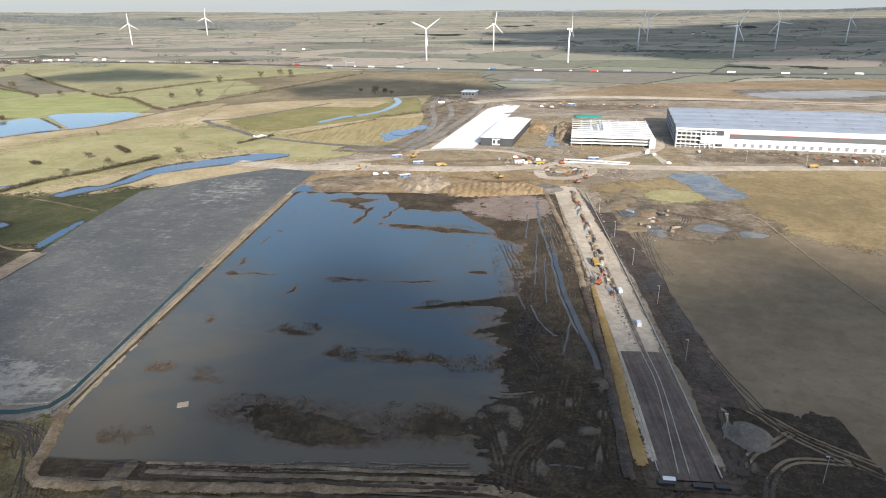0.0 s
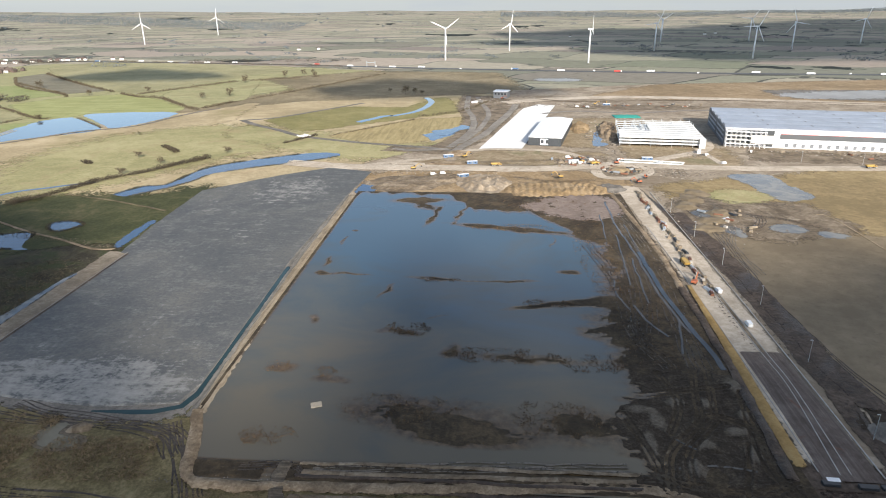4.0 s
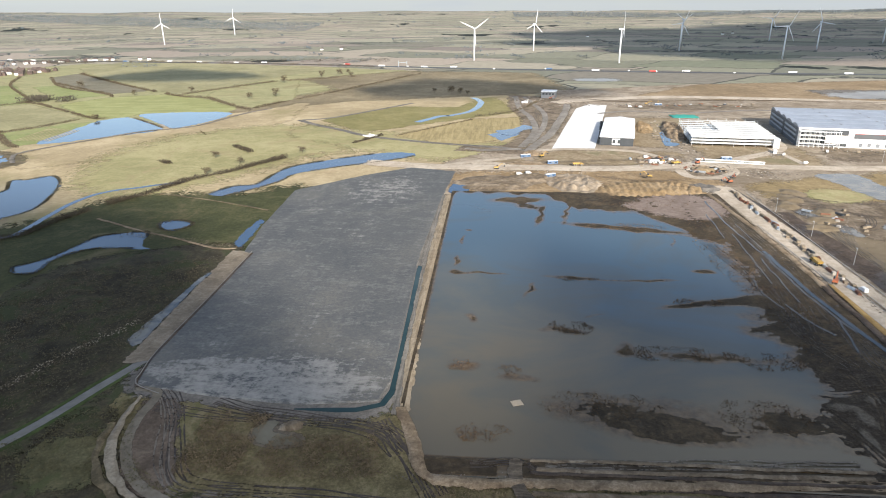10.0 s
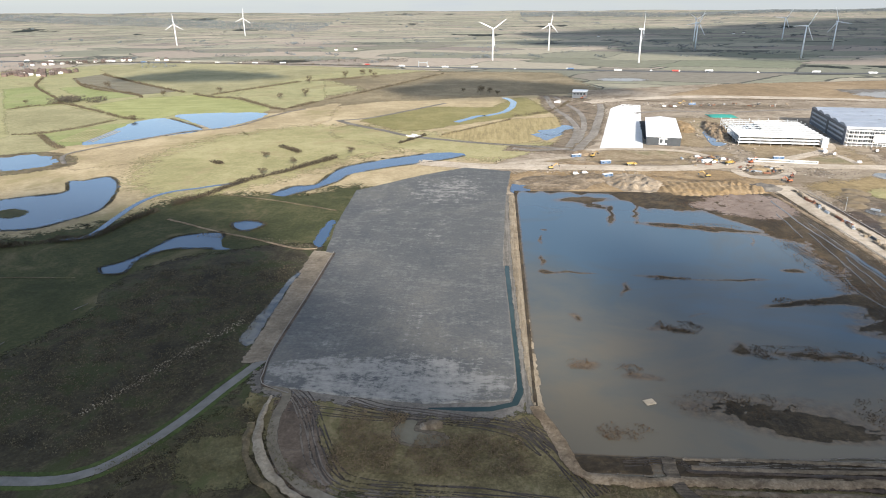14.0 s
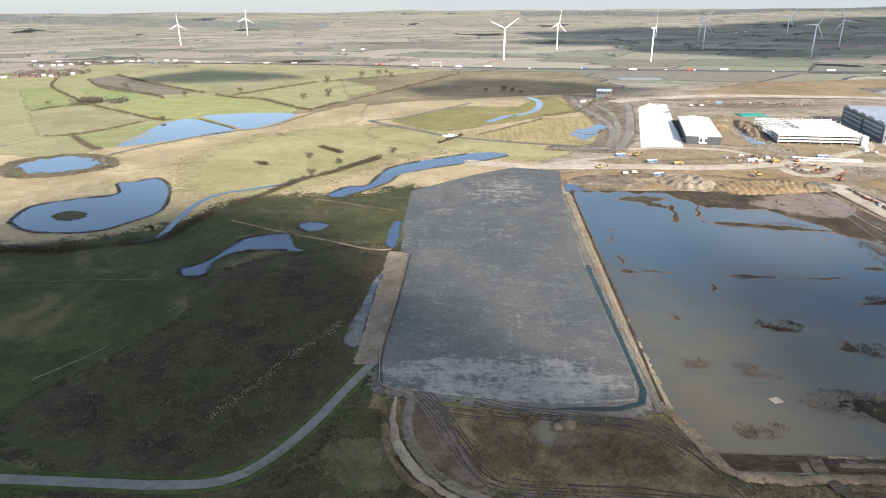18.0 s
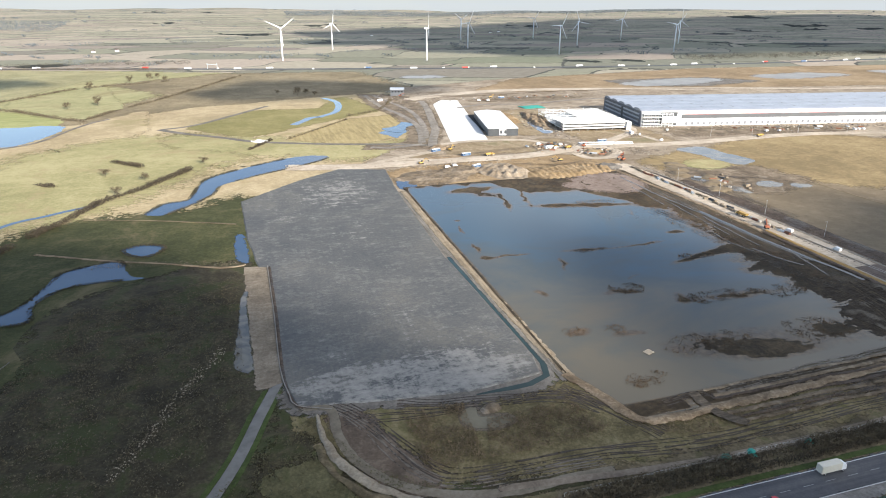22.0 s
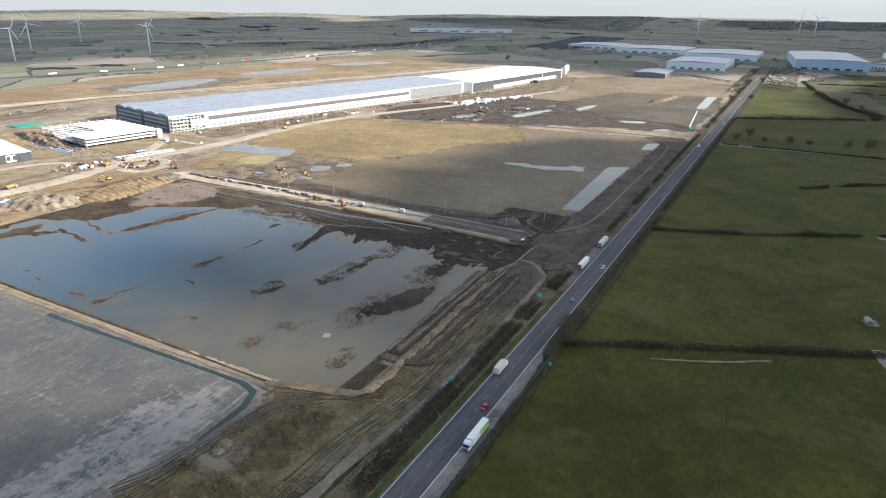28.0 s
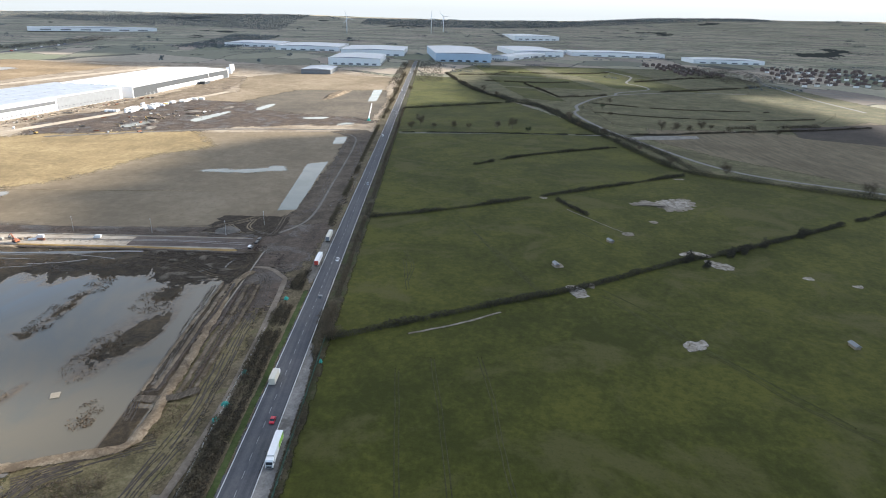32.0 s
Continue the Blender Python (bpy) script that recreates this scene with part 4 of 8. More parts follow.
ribbon("lagoon_bund", [(-136.5, 78), (-138.5, 110), (-140.2, 170), (-141.6, 235), (-141.5, 300), (-141, 362)], 5.8, BUND, 0.3, "pale tan earth bund between platform and lagoon", "bund", 0.4, 0.5, 2.0)
ribbon("rutted_strip", [(-146.5, 215), (-148.5, 235), (-148, 300), (-145, 364)], 6.5, RUTTED_L, 0.2, "pale streaked strip beside the platform", "track", 0.1, 0.5, 3.0)
ribbon("rutted_strip", [(-139.5, 76), (-141, 110), (-143.8, 225), (-145.5, 300), (-144, 362)], 5.0, RUTTED_L, 0.27, "pale streaked strip between ditch and bund", "track", 0.1, 0.5, 3.0)
ribbon("lagoon_bund", [(-139, 82), (-133, 66), (-127, 47), (-112, 44), (-95, 44), (-40, 47), (12, 50), (34, 45)], 5.0, BERM, 0.3, "brown earth bund along the lagoon's southern edge", "bund", 0.8, 0.9, 2.0)
ribbon("earth_ridge", [(-92, 50.5), (-40, 51.5), (14, 53)], 2.2, FLAT_B, 0.8, "low earth ridge beside the drain", "bund", 0.5, 0.5, 3.0)
for y0, y1, w, m, z in ((54.6, 56.4, 1.8, FLAT_B, 0.86), (48.4, 49.6, 1.6, MUD, 0.9), (43.0, 45.6, 2.2, MUD, 0.3), (39.6, 42.2, 2.4, FLAT_B, 0.24), (36.4, 39.0, 1.8, MUD, 0.24), (34.0, 36.6, 2.0, FLAT_B, 0.22)):
    ribbon("earth_ridge", [(-94, y0), (-60, (y0 + y1) / 2 + 0.4), (-20, (y0 + y1) / 2), (16, y1)], w, m, z, "ridge of turned earth along the bund", "bund", 0.35, 0.9, 2.5)
ribbon("culvert_track", [(-97, 56), (-97.5, 48), (-96, 40), (-90, 32)], 5, RUTTED, 0.9, "rutted crossing over the bund", "track", 0.15, 0.6, 2.0)
ribbon("clay_berm", [(65, 196), (66, 250), (61, 340), (59, 372)], 4.0, BERM, 0.3, "brown clay berm along the haul road", "bund", 0.9, 0.7, 3.0)
ribbon("mud_berm", [(61, 56), (63.5, 100), (65, 140), (65.5, 200)], 4.0, MUD, 0.7, "dark mud berm below the ochre strip", "bund", 0.7, 0.8, 2.0)
ribbon("ditch", [(97, 60), (98, 124), (97, 229), (88, 330), (80, 392)], 9.0, MUD, 0.24, "dark drainage ditch beside the haul road", "ditch", 0.02, 1.6, 3.0)
ribbon("platform_kerb", [(-251.6, 233), (-250.6, 170), (-250.2, 118), (-247.8, 98), (-245.6, 90), (-233, 84)], 0.45, CONC_D, 0.62, "pale kerb along the platform's edge", "kerb", 0.15, 0.0, 3.0)
ribbon("mud_bank", [(107, 96), (104.5, 150), (103.5, 200), (102, 260), (97, 330)], 11, MUD, 0.18, "dark muddy bank beside the ditch", "bank", 0.25, 1.6, 3.0)
ribbon("kerb_ditch", [(-250.5, 233), (-249.5, 170), (-249, 109), (-245, 89), (-236, 85)], 1.4, MUD, 0.6, "narrow dark channel along the platform's edge", "ditch", 0.03)
ribbon("ditch_bank", [(-178, 77.6), (-155, 78.6), (-145.5, 82.5), (-142.8, 92), (-144.2, 150), (-147, 224)], 7.0, WORN, 0.12, "dark wet banks of the ditch", "ditch", 0.06)
ribbon("ditch_water", [(-178, 78), (-155, 79), (-146, 83), (-143.4, 92), (-144.8, 150), (-147.4, 224)], lambda t: 0.8 + 2.1 * min(1, 14 * t, 14 * (1 - t)), TEAL, 0.26, "narrow blue-green water in the ditch", "water")

# ---- water ----
# x, y, half length, half width, turn, rise: mud banks that break or nearly break the water
BANKS_NORTH = [(-126, 209, 4, 3, 0, 0.75), (-110, 208, 14, 1.7, -3, 0.64), (-127, 225, 9, 1.5, 88, 0.58), (-125, 260, 9, 1.4, 86, 0.58), (-123, 280, 3, 2, 0, 0.55), (-86, 188, 11, 2.2, 68, 0.50),
               (-88, 350, 20, 7, 4, 0.85), (-80, 334, 12, 7, -30, 0.60), (-73, 311, 22, 2.6, 80, 0.60), (-54, 320, 22, 2.4, 78, 0.55), (-22, 288, 38, 5, -12, 0.85), (5, 262, 11, 1.2, 80, 0.45), (-61, 204, 18, 2.8, -4, 0.54), (-24, 203, 19, 1.9, 3, 0.50)]
BANKS_SOUTH = [(10, 217, 6, 3.5, 0, 0.62), (8, 178, 22, 4.0, 12, 0.62), (-16, 172, 10, 3, 10, 0.40), (-73, 144, 12, 3.6, -6, 0.58), (-49, 131, 4, 6, 0, 0.42), (-18, 124, 33, 4.0, -3, 0.56), (-60, 82, 30, 12, -8, 0.38), (-36, 72, 22, 7, -10, 0.36),
               (2, 80, 19, 11, 0, 0.44), (-40, 82, 46, 17, -3, -0.02), (-20, 96, 30, 10, 10, -0.03), (-116, 112, 7, 4, 10, 0.38), (-94, 104, 9, 3.4, 0, 0.38), (-115, 154, 3, 4, 0, 0.46), (-56, 160, 9, 2, 20, 0.3)]
SHORE_Y = (56, 92, 100, 126, 143, 156, 190, 201, 220, 250, 265, 276)
SHORE_X = (15, 15, 20, 17, 13, 12, 18, 23, 27, 28, 26, 20)


def bed_height(x, y):
    h = -0.64 + 0.10 * noise.noise((x * 0.03, y * 0.045, 1.0)) + 0.08 * noise.noise((x * 0.09, y * 0.16, 5.0))
    wx, wy = x + 3.5 * noise.noise((x * 0.11, y * 0.11, 21.0)), y + 2.4 * noise.noise((x * 0.11, y * 0.11, 31.0))
    for bx, by, sx, sy, turn, amp in BANKS_NORTH + BANKS_SOUTH:
        c, d = math.cos(radians(turn)), math.sin(radians(turn))
        u, v = wx - bx, wy - by
        e = ((u * c + v * d) / sx) ** 2 + ((v * c - u * d) / sy) ** 2
        if e < 7:
            h += (amp + 0.18) * math.exp(-(e ** 1.3) * 0.8)
    edge = float(np.interp(y, SHORE_Y, SHORE_X)) + 9 * noise.noise((x * 0.05, y * 0.09, 3.0)) + 5 * noise.noise((x * 0.12, y * 0.3, 6.0))
    h += 0.76 / (1 + math.exp(-(x - edge) / 5))
    top = float(np.interp(x, (-140, -66, -44, -8, 30), (366, 364, 326, 322, 276))) + 5 * noise.noise((x * 0.12, 4.0, y * 0.05))
    h += 0.88 / (1 + math.exp(-(y - top) / 3))
    rise = min(1.0, max(0.0, (h + 0.45) / 0.3))
    h += rise * (0.13 * noise.noise((x * 0.25, y * 0.42, 8.0)) + 0.09 * noise.noise((x * 0.6, y * 0.8, 4.0)))
    h += 0.9 * math.exp(-max(0, y - 54) / 1.6) + 0.9 * math.exp(-max(0, x + 138) / 1.5)
    if x < 20:
        h -= 0.6 * math.exp(-(((y - 60.5 - 1.2 * noise.noise((x * 0.08, 2.0, 0.0))) / 4.2) ** 4)) * min(1.0, (20 - x) / 6)
    return h


def floor_z(x, y):
    """The bed, the terrace along its southern edge and the drain beside the haul road."""
    z = 0.62 + bed_height(x, y)
    z = min(z, 0.78 + 0.10 * noise.noise((x * 0.15, y * 0.15, 2.0)) + 0.06 * noise.noise((x * 0.6, y * 0.6, 7.0)))
    k = min(1.0, max(0.0, (56.5 - y) / 2.0))
    terrace = 0.85 + 0.12 * math.sin(y * 4.2 + 0.8 * noise.noise((x * 0.1, y * 0.1, 0.0))) + 0.1 * noise.noise((x * 0.3, y * 0.3, 1.0))
    if -104 < x < -97:
        terrace -= 0.35
    z = z * (1 - k) + terrace * k
    if y < 84 and x < -139 + (84 - y) * 0.34:
        return 0.0
    return max(0.06, z if y > 47.5 else z - 0.6 * (47.5 - y))


gx, gy = 205, 326
s = Shell()
for j in range(gy + 1):
    for i in range(gx + 1):
        x, y = -139 + 205 * i / gx, 46 + 326 * j / gy
        s.v.append((x, y, floor_z(x, y)))
for j in range(gy):
    for i in range(gx):
        a = j * (gx + 1) + i
        s.f.append((a, a + 1, a + gx + 2, a + gx + 1))
tagged(part("lagoon_bed", s, BED, smooth=True), "brown muddy lagoon bed breaking the water in islands", "mud", kind="structure")
# the water lies over the bed and carries its depth
w = Shell()
w.v = [(x, y, 0.62) for x, y, z in s.v]
w.f = list(s.f)
depths = [max(0.0, 0.62 - z) for x, y, z in s.v]
w.f = [f for f in w.f if max(depths[i] for i in f) > 0 and not any(s.v[i][2] == 0 for i in f)]
water = w.mesh("lagoon_water")
water.attributes.new("depth", "FLOAT", "POINT").data.foreach_set("value", depths)
tagged(part("lagoon_water", water, murky_water(), smooth=True), "shallow flooded lagoon, dark blue and silty brown", "water", kind="structure")
patch("pool", [(-140, 368), (-128, 368), (-127, 392), (-138, 394)], POND, 0.3, "small blue pool at the lagoon's corner", "water", 1.5, True, 2.0, 0.2)
for pts, label, rough in (
        ([(-545, 282), (-554, 318), (-532, 339), (-507, 355), (-524, 387), (-512, 393), (-497, 405), (-471, 374), (-448, 315), (-456, 285), (-471, 264), (-513, 262)], "large blue pond in rough grass", 2),
        ([(-382, 202), (-371, 216), (-365, 245), (-360, 257), (-335, 265), (-328, 244), (-318, 235), (-344, 235), (-359, 228), (-366, 212), (-363, 194), (-376, 194)], "crooked pale pond in dark grass", 1.5),
        ([(-336, 285), (-326, 290), (-313, 285), (-313, 275), (-322, 268), (-333, 276)], "small blue pond", 1),
        ([(-333, 355), (-323, 379), (-306, 387), (-301, 421), (-294, 449), (-265, 478), (-222, 508), (-193, 512), (-185, 498), (-210, 475), (-252, 448), (-281, 424), (-288, 396), (-303, 370), (-318, 352)], "long narrow blue stream", 1.5),
        ([(-616, 552), (-626, 639), (-629, 689), (-605, 717), (-535, 661), (-514, 623), (-558, 579), (-596, 543)], "broad blue pond behind the meadow", 3),
        ([(-599, 748), (-491, 766), (-471, 723), (-497, 644), (-527, 660), (-569, 703)], "blue pond beside the green pasture", 3),
        ([(-110, 614), (-71, 650), (-66, 635), (-96, 580), (-104, 590)], "ragged pool in the reed bed", 3),
        ([(-34, 832), (-11, 808), (-22, 763), (-34, 775)], "square blue settling pond", 1),
        ([(-655, 446), (-660, 466), (-633, 488), (-600, 474), (-582, 448), (-600, 428), (-630, 424)], "half-dry blue pool in a brown hollow", 6)):
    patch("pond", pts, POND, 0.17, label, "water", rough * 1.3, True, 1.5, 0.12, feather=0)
patch("brown_hollow", [(-668, 440), (-672, 470), (-633, 500), (-590, 482), (-566, 445), (-597, 414), (-635, 410)], SCRUB, 0.10, "brown hollow round a half-dry pool", "hollow", 3, True)
patch("pond_islet", [(-521, 299), (-516, 307), (-503, 301), (-499, 295), (-505, 289), (-515, 293)], ROUGH, 0.3, "small grassy islet in the blue pond", "islet", 1.5, True, 1.5)
for i in range(9):
    ribbon("furrow", [(-648 + 5 * i, 552), (-655 + 5.5 * i, 600), (-660 + 5.8 * i, 640 - 2 * i)], 2.0, STRAW, 0.2, "pale ridge of old ridge-and-furrow", "furrow", 0.15, 0.6)
for pts, w, mat_, label in (([(-373, 354), (-322, 338), (-268, 315)], 2.6, SCRUB, "low brown bank across the meadow"),
                            ([(-386, 291), (-343, 268), (-313, 255), (-278, 239), (-262, 239)], 2.4, BERM, "low brown bank below the small pond"), ([(-700, 178), (-467, 182), (-424, 185), (-385, 187)], 1.2, SCRUB, "faint field line in dark grass"),
                            ([(-390, 85), (-376, 108), (-373, 118)], 0.8, WORN, "thin line of pale stones in the grass"), ([(-363, 146), (-359, 157)], 0.8, WORN, "short line of stones in the grass")):
    ribbon("field_line", pts, w, mat_, 0.16, label, "bank", 0.3, 0.8, 3.0)
for pts in ([(120, -87), (62, -106), (10, -121)], [(12, -153), (-34, -175), (-65, -194), (-95, -208), (-130, -235)], [(-70, -45), (-114, -47), (-160, -50)], [(-59, -81), (-90, -84), (-126, -85), (-170, -88)], [(22, -45), (49, -47.5), (78, -41)], [(60, -42), (12, -46)], [(-60, -60), (-160, -66), (-240, -62)], [(300, -40), (318, -150), (300, -250)], [(420, -60), (400, -130)]):
    for o in (-0.8, 0.8):
        ribbon("wheel_track", [(x, y + o) for x, y in pts], 0.5, TRACK_G, 0.08, "faint wheel track pressed into the pasture", "track", 0.02, 0.5, 4.0)
ribbon("sand_line", [(190, 330), (199, 322), (201, 239), (204, 179), (207, 120)], 1.3, FLAT_A, 0.16, "thin pale stone line laid across the plot", "track", 0.2, 0.5, 4.0)
for pts, w, label in (([(-436, 246), (-421, 254), (-425, 293), (-427, 334), (-419, 358), (-399, 372), (-370, 392)], 4.0, "narrow winding creek"), ([(-169, 738), (-139, 785), (-128, 868), (-142, 920)], 8.0, "meandering pale creek"),
                      ([(-205, 690), (-180, 735), (-168, 742)], 9.0, "backwater of the creek")):
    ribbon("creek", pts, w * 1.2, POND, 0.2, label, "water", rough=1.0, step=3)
patch("standing_water", [(-262, 122), (-263, 150), (-264, 185), (-263.5, 200), (-265.5, 190), (-266.5, 158), (-268, 130), (-265, 121)], PUDDLE, 0.22, "thin strip of standing water beside the bund", "water", 0.8, True, 1.5, 0.2)
patch("standing_water", [(-263, 243), (-264, 270), (-266.5, 294), (-269, 280), (-268, 252)], POND, 0.22, "strip of water at the platform's edge", "water", 1.6, True, 1.5, 0.2)
for pts, label in (([(328, 48), (316, 66), (156, 59), (159, 46)], "long silty settlement lagoon, grey-green"), ([(462, 59), (470, 47), (426, 45), (422, 57)], "small silty settlement lagoon"),
                   ([(808, 54), (988, 60), (996, 44), (815, 41)], "pale silty lagoon at the far plot")):
    patch("settlement_pond", pts, SILT, 0.24, label, "water", 0.5)
for pts, label in (([(171, 437), (200, 438), (204, 406), (209, 376), (190, 363), (178, 372), (176, 404)], "blue puddles on the plot"), ([(278, 120), (287, 88), (304, 88), (290, 104), (284, 122)], "pale puddle with a ragged edge"), ([(278, 154), (276, 127), (282, 128), (284, 150)], "pale puddle on the silty plot")):
    patch("puddle", pts, SILT if "pale" in label else PUDDLE, 0.2, label, "puddle", 5 if "pale" in label else 2.5, True, 1.5, 0.12)
patch("pond", [(-104, 632), (-84, 648), (-70, 671), (-57, 650), (-72, 640), (-80, 620), (-91, 605)], POND, 0.33, "ragged pool beside the grit track", "water", 3, True, 1.5, 0.12, feather=0)
patch("green_islet", [(139, 381), (163, 388), (172, 366), (146, 359)], GREENISH, 0.24, "grassy green islet on the plot", "grass", 3, True, 3)

# ---- clouds that shade the land ----
CLOUD = plain("cloud_white", (0.8, 0.8, 0.82), 1.0, 0, 0.03, 0.01)


def thin_cloud(name, share):
    """Cloud that lets part of the sunlight through."""
    m, n, l, b = node_mat(name)
    b.inputs["Base Color"].default_value, b.inputs["Roughness"].default_value = (0.8, 0.8, 0.82, 1), 1.0
    b.inputs["Alpha"].default_value = share
    return m


THIN = thin_cloud("thin_cloud", 0.62)
HALF = thin_cloud("heavy_cloud", 0.86)


def cloud(cx, cy, rx, ry, label, seed=0.0, high=900.0, material=None):
    """A heap cloud whose shade falls round (cx, cy)."""
    ox, oy = SUN_WAY.x / SUN_WAY.z * high, SUN_WAY.y / SUN_WAY.z * high
    s = Shell()
    n, k = 64, 9
    s.v.append((0, 0, 60))
    for j in range(1, k + 1):
        for i in range(n):
            a = 2 * math.pi * i / n
            c, d = math.cos(a), math.sin(a)
            wob = 1 + 0.26 * noise.noise((c * 1.6, d * 1.6, seed)) + 0.16 * noise.noise((c * 5, d * 5, seed + 7)) + 0.08 * noise.noise((c * 14, d * 14, seed + 3))
            r = j / k * wob
            puff = 90 * noise.noise((c * r * 3, d * r * 3, seed + 1))
            s.v.append((rx * r * c, ry * r * d, 60 * (1 - (j / k) ** 2) + puff * (1 - j / k)))
    m = len(s.v)
    s.f += [(0, 1 + i, 1 + (i + 1) % n) for i in range(n)]
    for j in range(k - 1):
        for i in range(n):
            a, b = 1 + j * n + i, 1 + j * n + (i + 1) % n
            s.f.append((a, a + n, b + n, b))
    s.v.append((0, 0, -25))
    last = 1 + (k - 1) * n
    s.f += [(m, last + (i + 1) % n, last + i) for i in range(n)]
    ob = part("cloud", s, material or CLOUD, smooth=True)
    ob.matrix_basis = pose(cx + ox, cy + oy, high)
    return tagged(ob, label, "cloud", kind="structure")


cloud(-438, 112, 190, 196, "grey-white heap cloud over the western field", 1.0)
cloud(2500, 1950, 1300, 800, "far heap cloud over the eastern plain", 9.0, 1800.0)
cloud(3150, 150, 1800, 1700, "far heap cloud over the depots", 10.0, 1800.0)
cloud(-150, -16, 290, 26, "ragged long cloud over the road", 8.0, 900.0, THIN)
cloud(10, 81, 104, 52, "thin scrap of cloud over the lagoon", 13.0, 900.0, HALF)
cloud(268, 30, 250, 156, "heap cloud over the plots", 6.0, 900.0, HALF)
cloud(430, -370, 980, 365, "long flat heap cloud over the pastures", 2.0, 900.0, HALF)
cloud(1500, 2600, 1600, 1030, "wide heap cloud over the wind farm", 3.0, 1800.0)
cloud(2700, -1750, 1500, 650, "far heap cloud over the southern plain", 14.0, 1800.0)
cloud(1750, -900, 800, 420, "heap cloud over the housing estate", 12.0, 1800.0)
cloud(-150, 1010, 210, 110, "small ragged heap cloud", 4.0, 900.0, THIN)
cloud(-800, 1230, 190, 80, "small ragged heap cloud in the south", 5.0)

# ---- warehouses ----
RENDER_PALE = plain("pale_grey_cladding", (0.34, 0.37, 0.41), 0.5, 0, 0.06, 0.2)


def frame_of(x, y, turn):
    return pose(x, y, 0.1, 0, 0, turn)


def warehouse(m, length, depth, height, label, bays=40, band=True, waves=0, roof_mat=None, docks=True):
    """A long clad shed: walls, roof in shallow vaults, dark band, dock doors."""
    w = thing("warehouse", m, label, "warehouse", "warehouses")
    part("wall", Shell().box(0, 0, 0, length, depth, height), WHITE, w)
    s = Shell()
    nv = max(1, waves)
    rows = []
    for k in range(nv * 6 + 1):
        t = k / (nv * 6)
        rows.append((t * depth, height + 0.35 + 2.6 * abs(math.sin(math.pi * t * nv)) ** 0.8 * (1 if waves else 0) + (0 if waves else 2.5 * (1 - abs(2 * t - 1)))))
    cols = 24
    for c in range(cols + 1):
        for y, z in rows:
            s.v.append((-0.6 + (length + 1.2) * c / cols, y, z))
    r = len(rows)
    for c in range(cols):
        for k in range(r - 1):
            a = c * r + k
            s.f.append((a, a + r, a + r + 1, a + 1))
    s.f += [tuple(range(r)) + (), tuple(range(cols * r + r - 1, cols * r - 1, -1))]
    roof = part("roof", s, roof_mat or ROOF, w)
    for c in range(1, 14):
        x = length * c / 14
        for v in range(nv):
            sk = Shell()
            for k in (6 * v + 2, 6 * v + 3):
                (y0, z0), (y1, z1) = rows[k], rows[k + 1]
                sk.add([(x - 1, y0, z0 + 0.08), (x + 1, y0, z0 + 0.08), (x + 1, y1, z1 + 0.08), (x - 1, y1, z1 + 0.08)], [(0, 1, 2, 3)])
            part("rooflight", sk, GREY, roof)
    part("wall_panel", Shell().box(length * 0.745, -0.2, 0.2, length * 0.99, -0.02, height - 0.7), GREY if waves else DARK, w, "grey clad bays")
    if not waves:
        part("wall_panel", Shell().box(2, -0.22, 0.2, length * 0.74, -0.02, height - 0.7), DARK, w, "dark grey clad bays")
        part("dock_band", Shell().box(length * 0.2, -0.34, 1, length * 0.92, -0.24, 7.5), WHITE, w, "white band along the docks")
    part("parapet", Shell().box(-0.3, -0.45, height - 0.6, length + 0.3, -0.02, height + 0.5), WHITE, w)
    if band:
        part("cladding_band", Shell().box(length * 0.09, -0.25, height * 0.50, length * 0.74, -0.03, height * 0.755), plain("band_grey", (0.085, 0.09, 0.095), 0.5, 0, 0.1, 0.1), w, "dark grey cladding band")
        part("trim_line", Shell().box(length * 0.09, -0.30, height * 0.757, length * 0.5, -0.03, height * 0.775), RED, w, "thin red trim line")
    if docks:
        for i in range(bays):
            x = length * (0.10 + 0.86 * i / bays)
            d = part("dock_door", Shell().box(x, -0.4, 1.2, x + 3.0, -0.04, 4.3), GREY, w)
            part("dock_shelter", Shell().box(x - 0.3, -0.7, 4.3, x + 3.3, -0.03, 4.7), DARK, d)
    return w


big = warehouse(frame_of(204, 560, -10.4), 572, 132, 18.5, "very long white warehouse with vaulted silver roof, half clad", 64, True, 5)
far = warehouse(frame_of(776, 443, -5.8), 392, 145, 17.5, "grey warehouse with broad pale roof", 26, False, 0, plain("light_roof", (0.66, 0.67, 0.68), 0.4, 0.1, 0.08, 0.05))
# gable and unfinished steel corner of the long warehouse
part("gable_wall", Shell().box(-0.5, 0.5, 0.5, -0.06, 131.5, 18.6), plain("slate_cladding", (0.10, 0.115, 0.14), 0.5, 0, 0.1, 0.1), big, "slate grey gable wall")
for k, z in enumerate((4.2, 9.0, 13.6)):
    for a, b in ((6, 58), (66, 126)):
        part("gable_band", Shell().box(-0.75, a, z, -0.52, b, z + 1.9), RENDER_PALE, big, "pale cladding band")
        g = part("window_strip", Shell().box(-0.82, a + 2, z + 2.0, -0.52, b - 2, z + 3.3), DARK, big, "dark ribbon window")
        for q in range(12):
            y = a + 3 + (b - a - 6) * q / 11
            part("mullion", Shell().box(-0.9, y, z + 2.0, -0.83, y + 0.2, z + 3.3), STEEL, g)
part("entrance", Shell().box(-0.7, 59, 0.5, -0.5, 65, 16), DARK, big, "tall dark glazed entrance")
# charcoal sheet standing in for the shade inside the open bays
part("bay_shade", Shell().box(2, -0.32, 1.0, 46, -0.03, 17.2), DARK, big, "dark sheet painting the shade inside unclad bays")
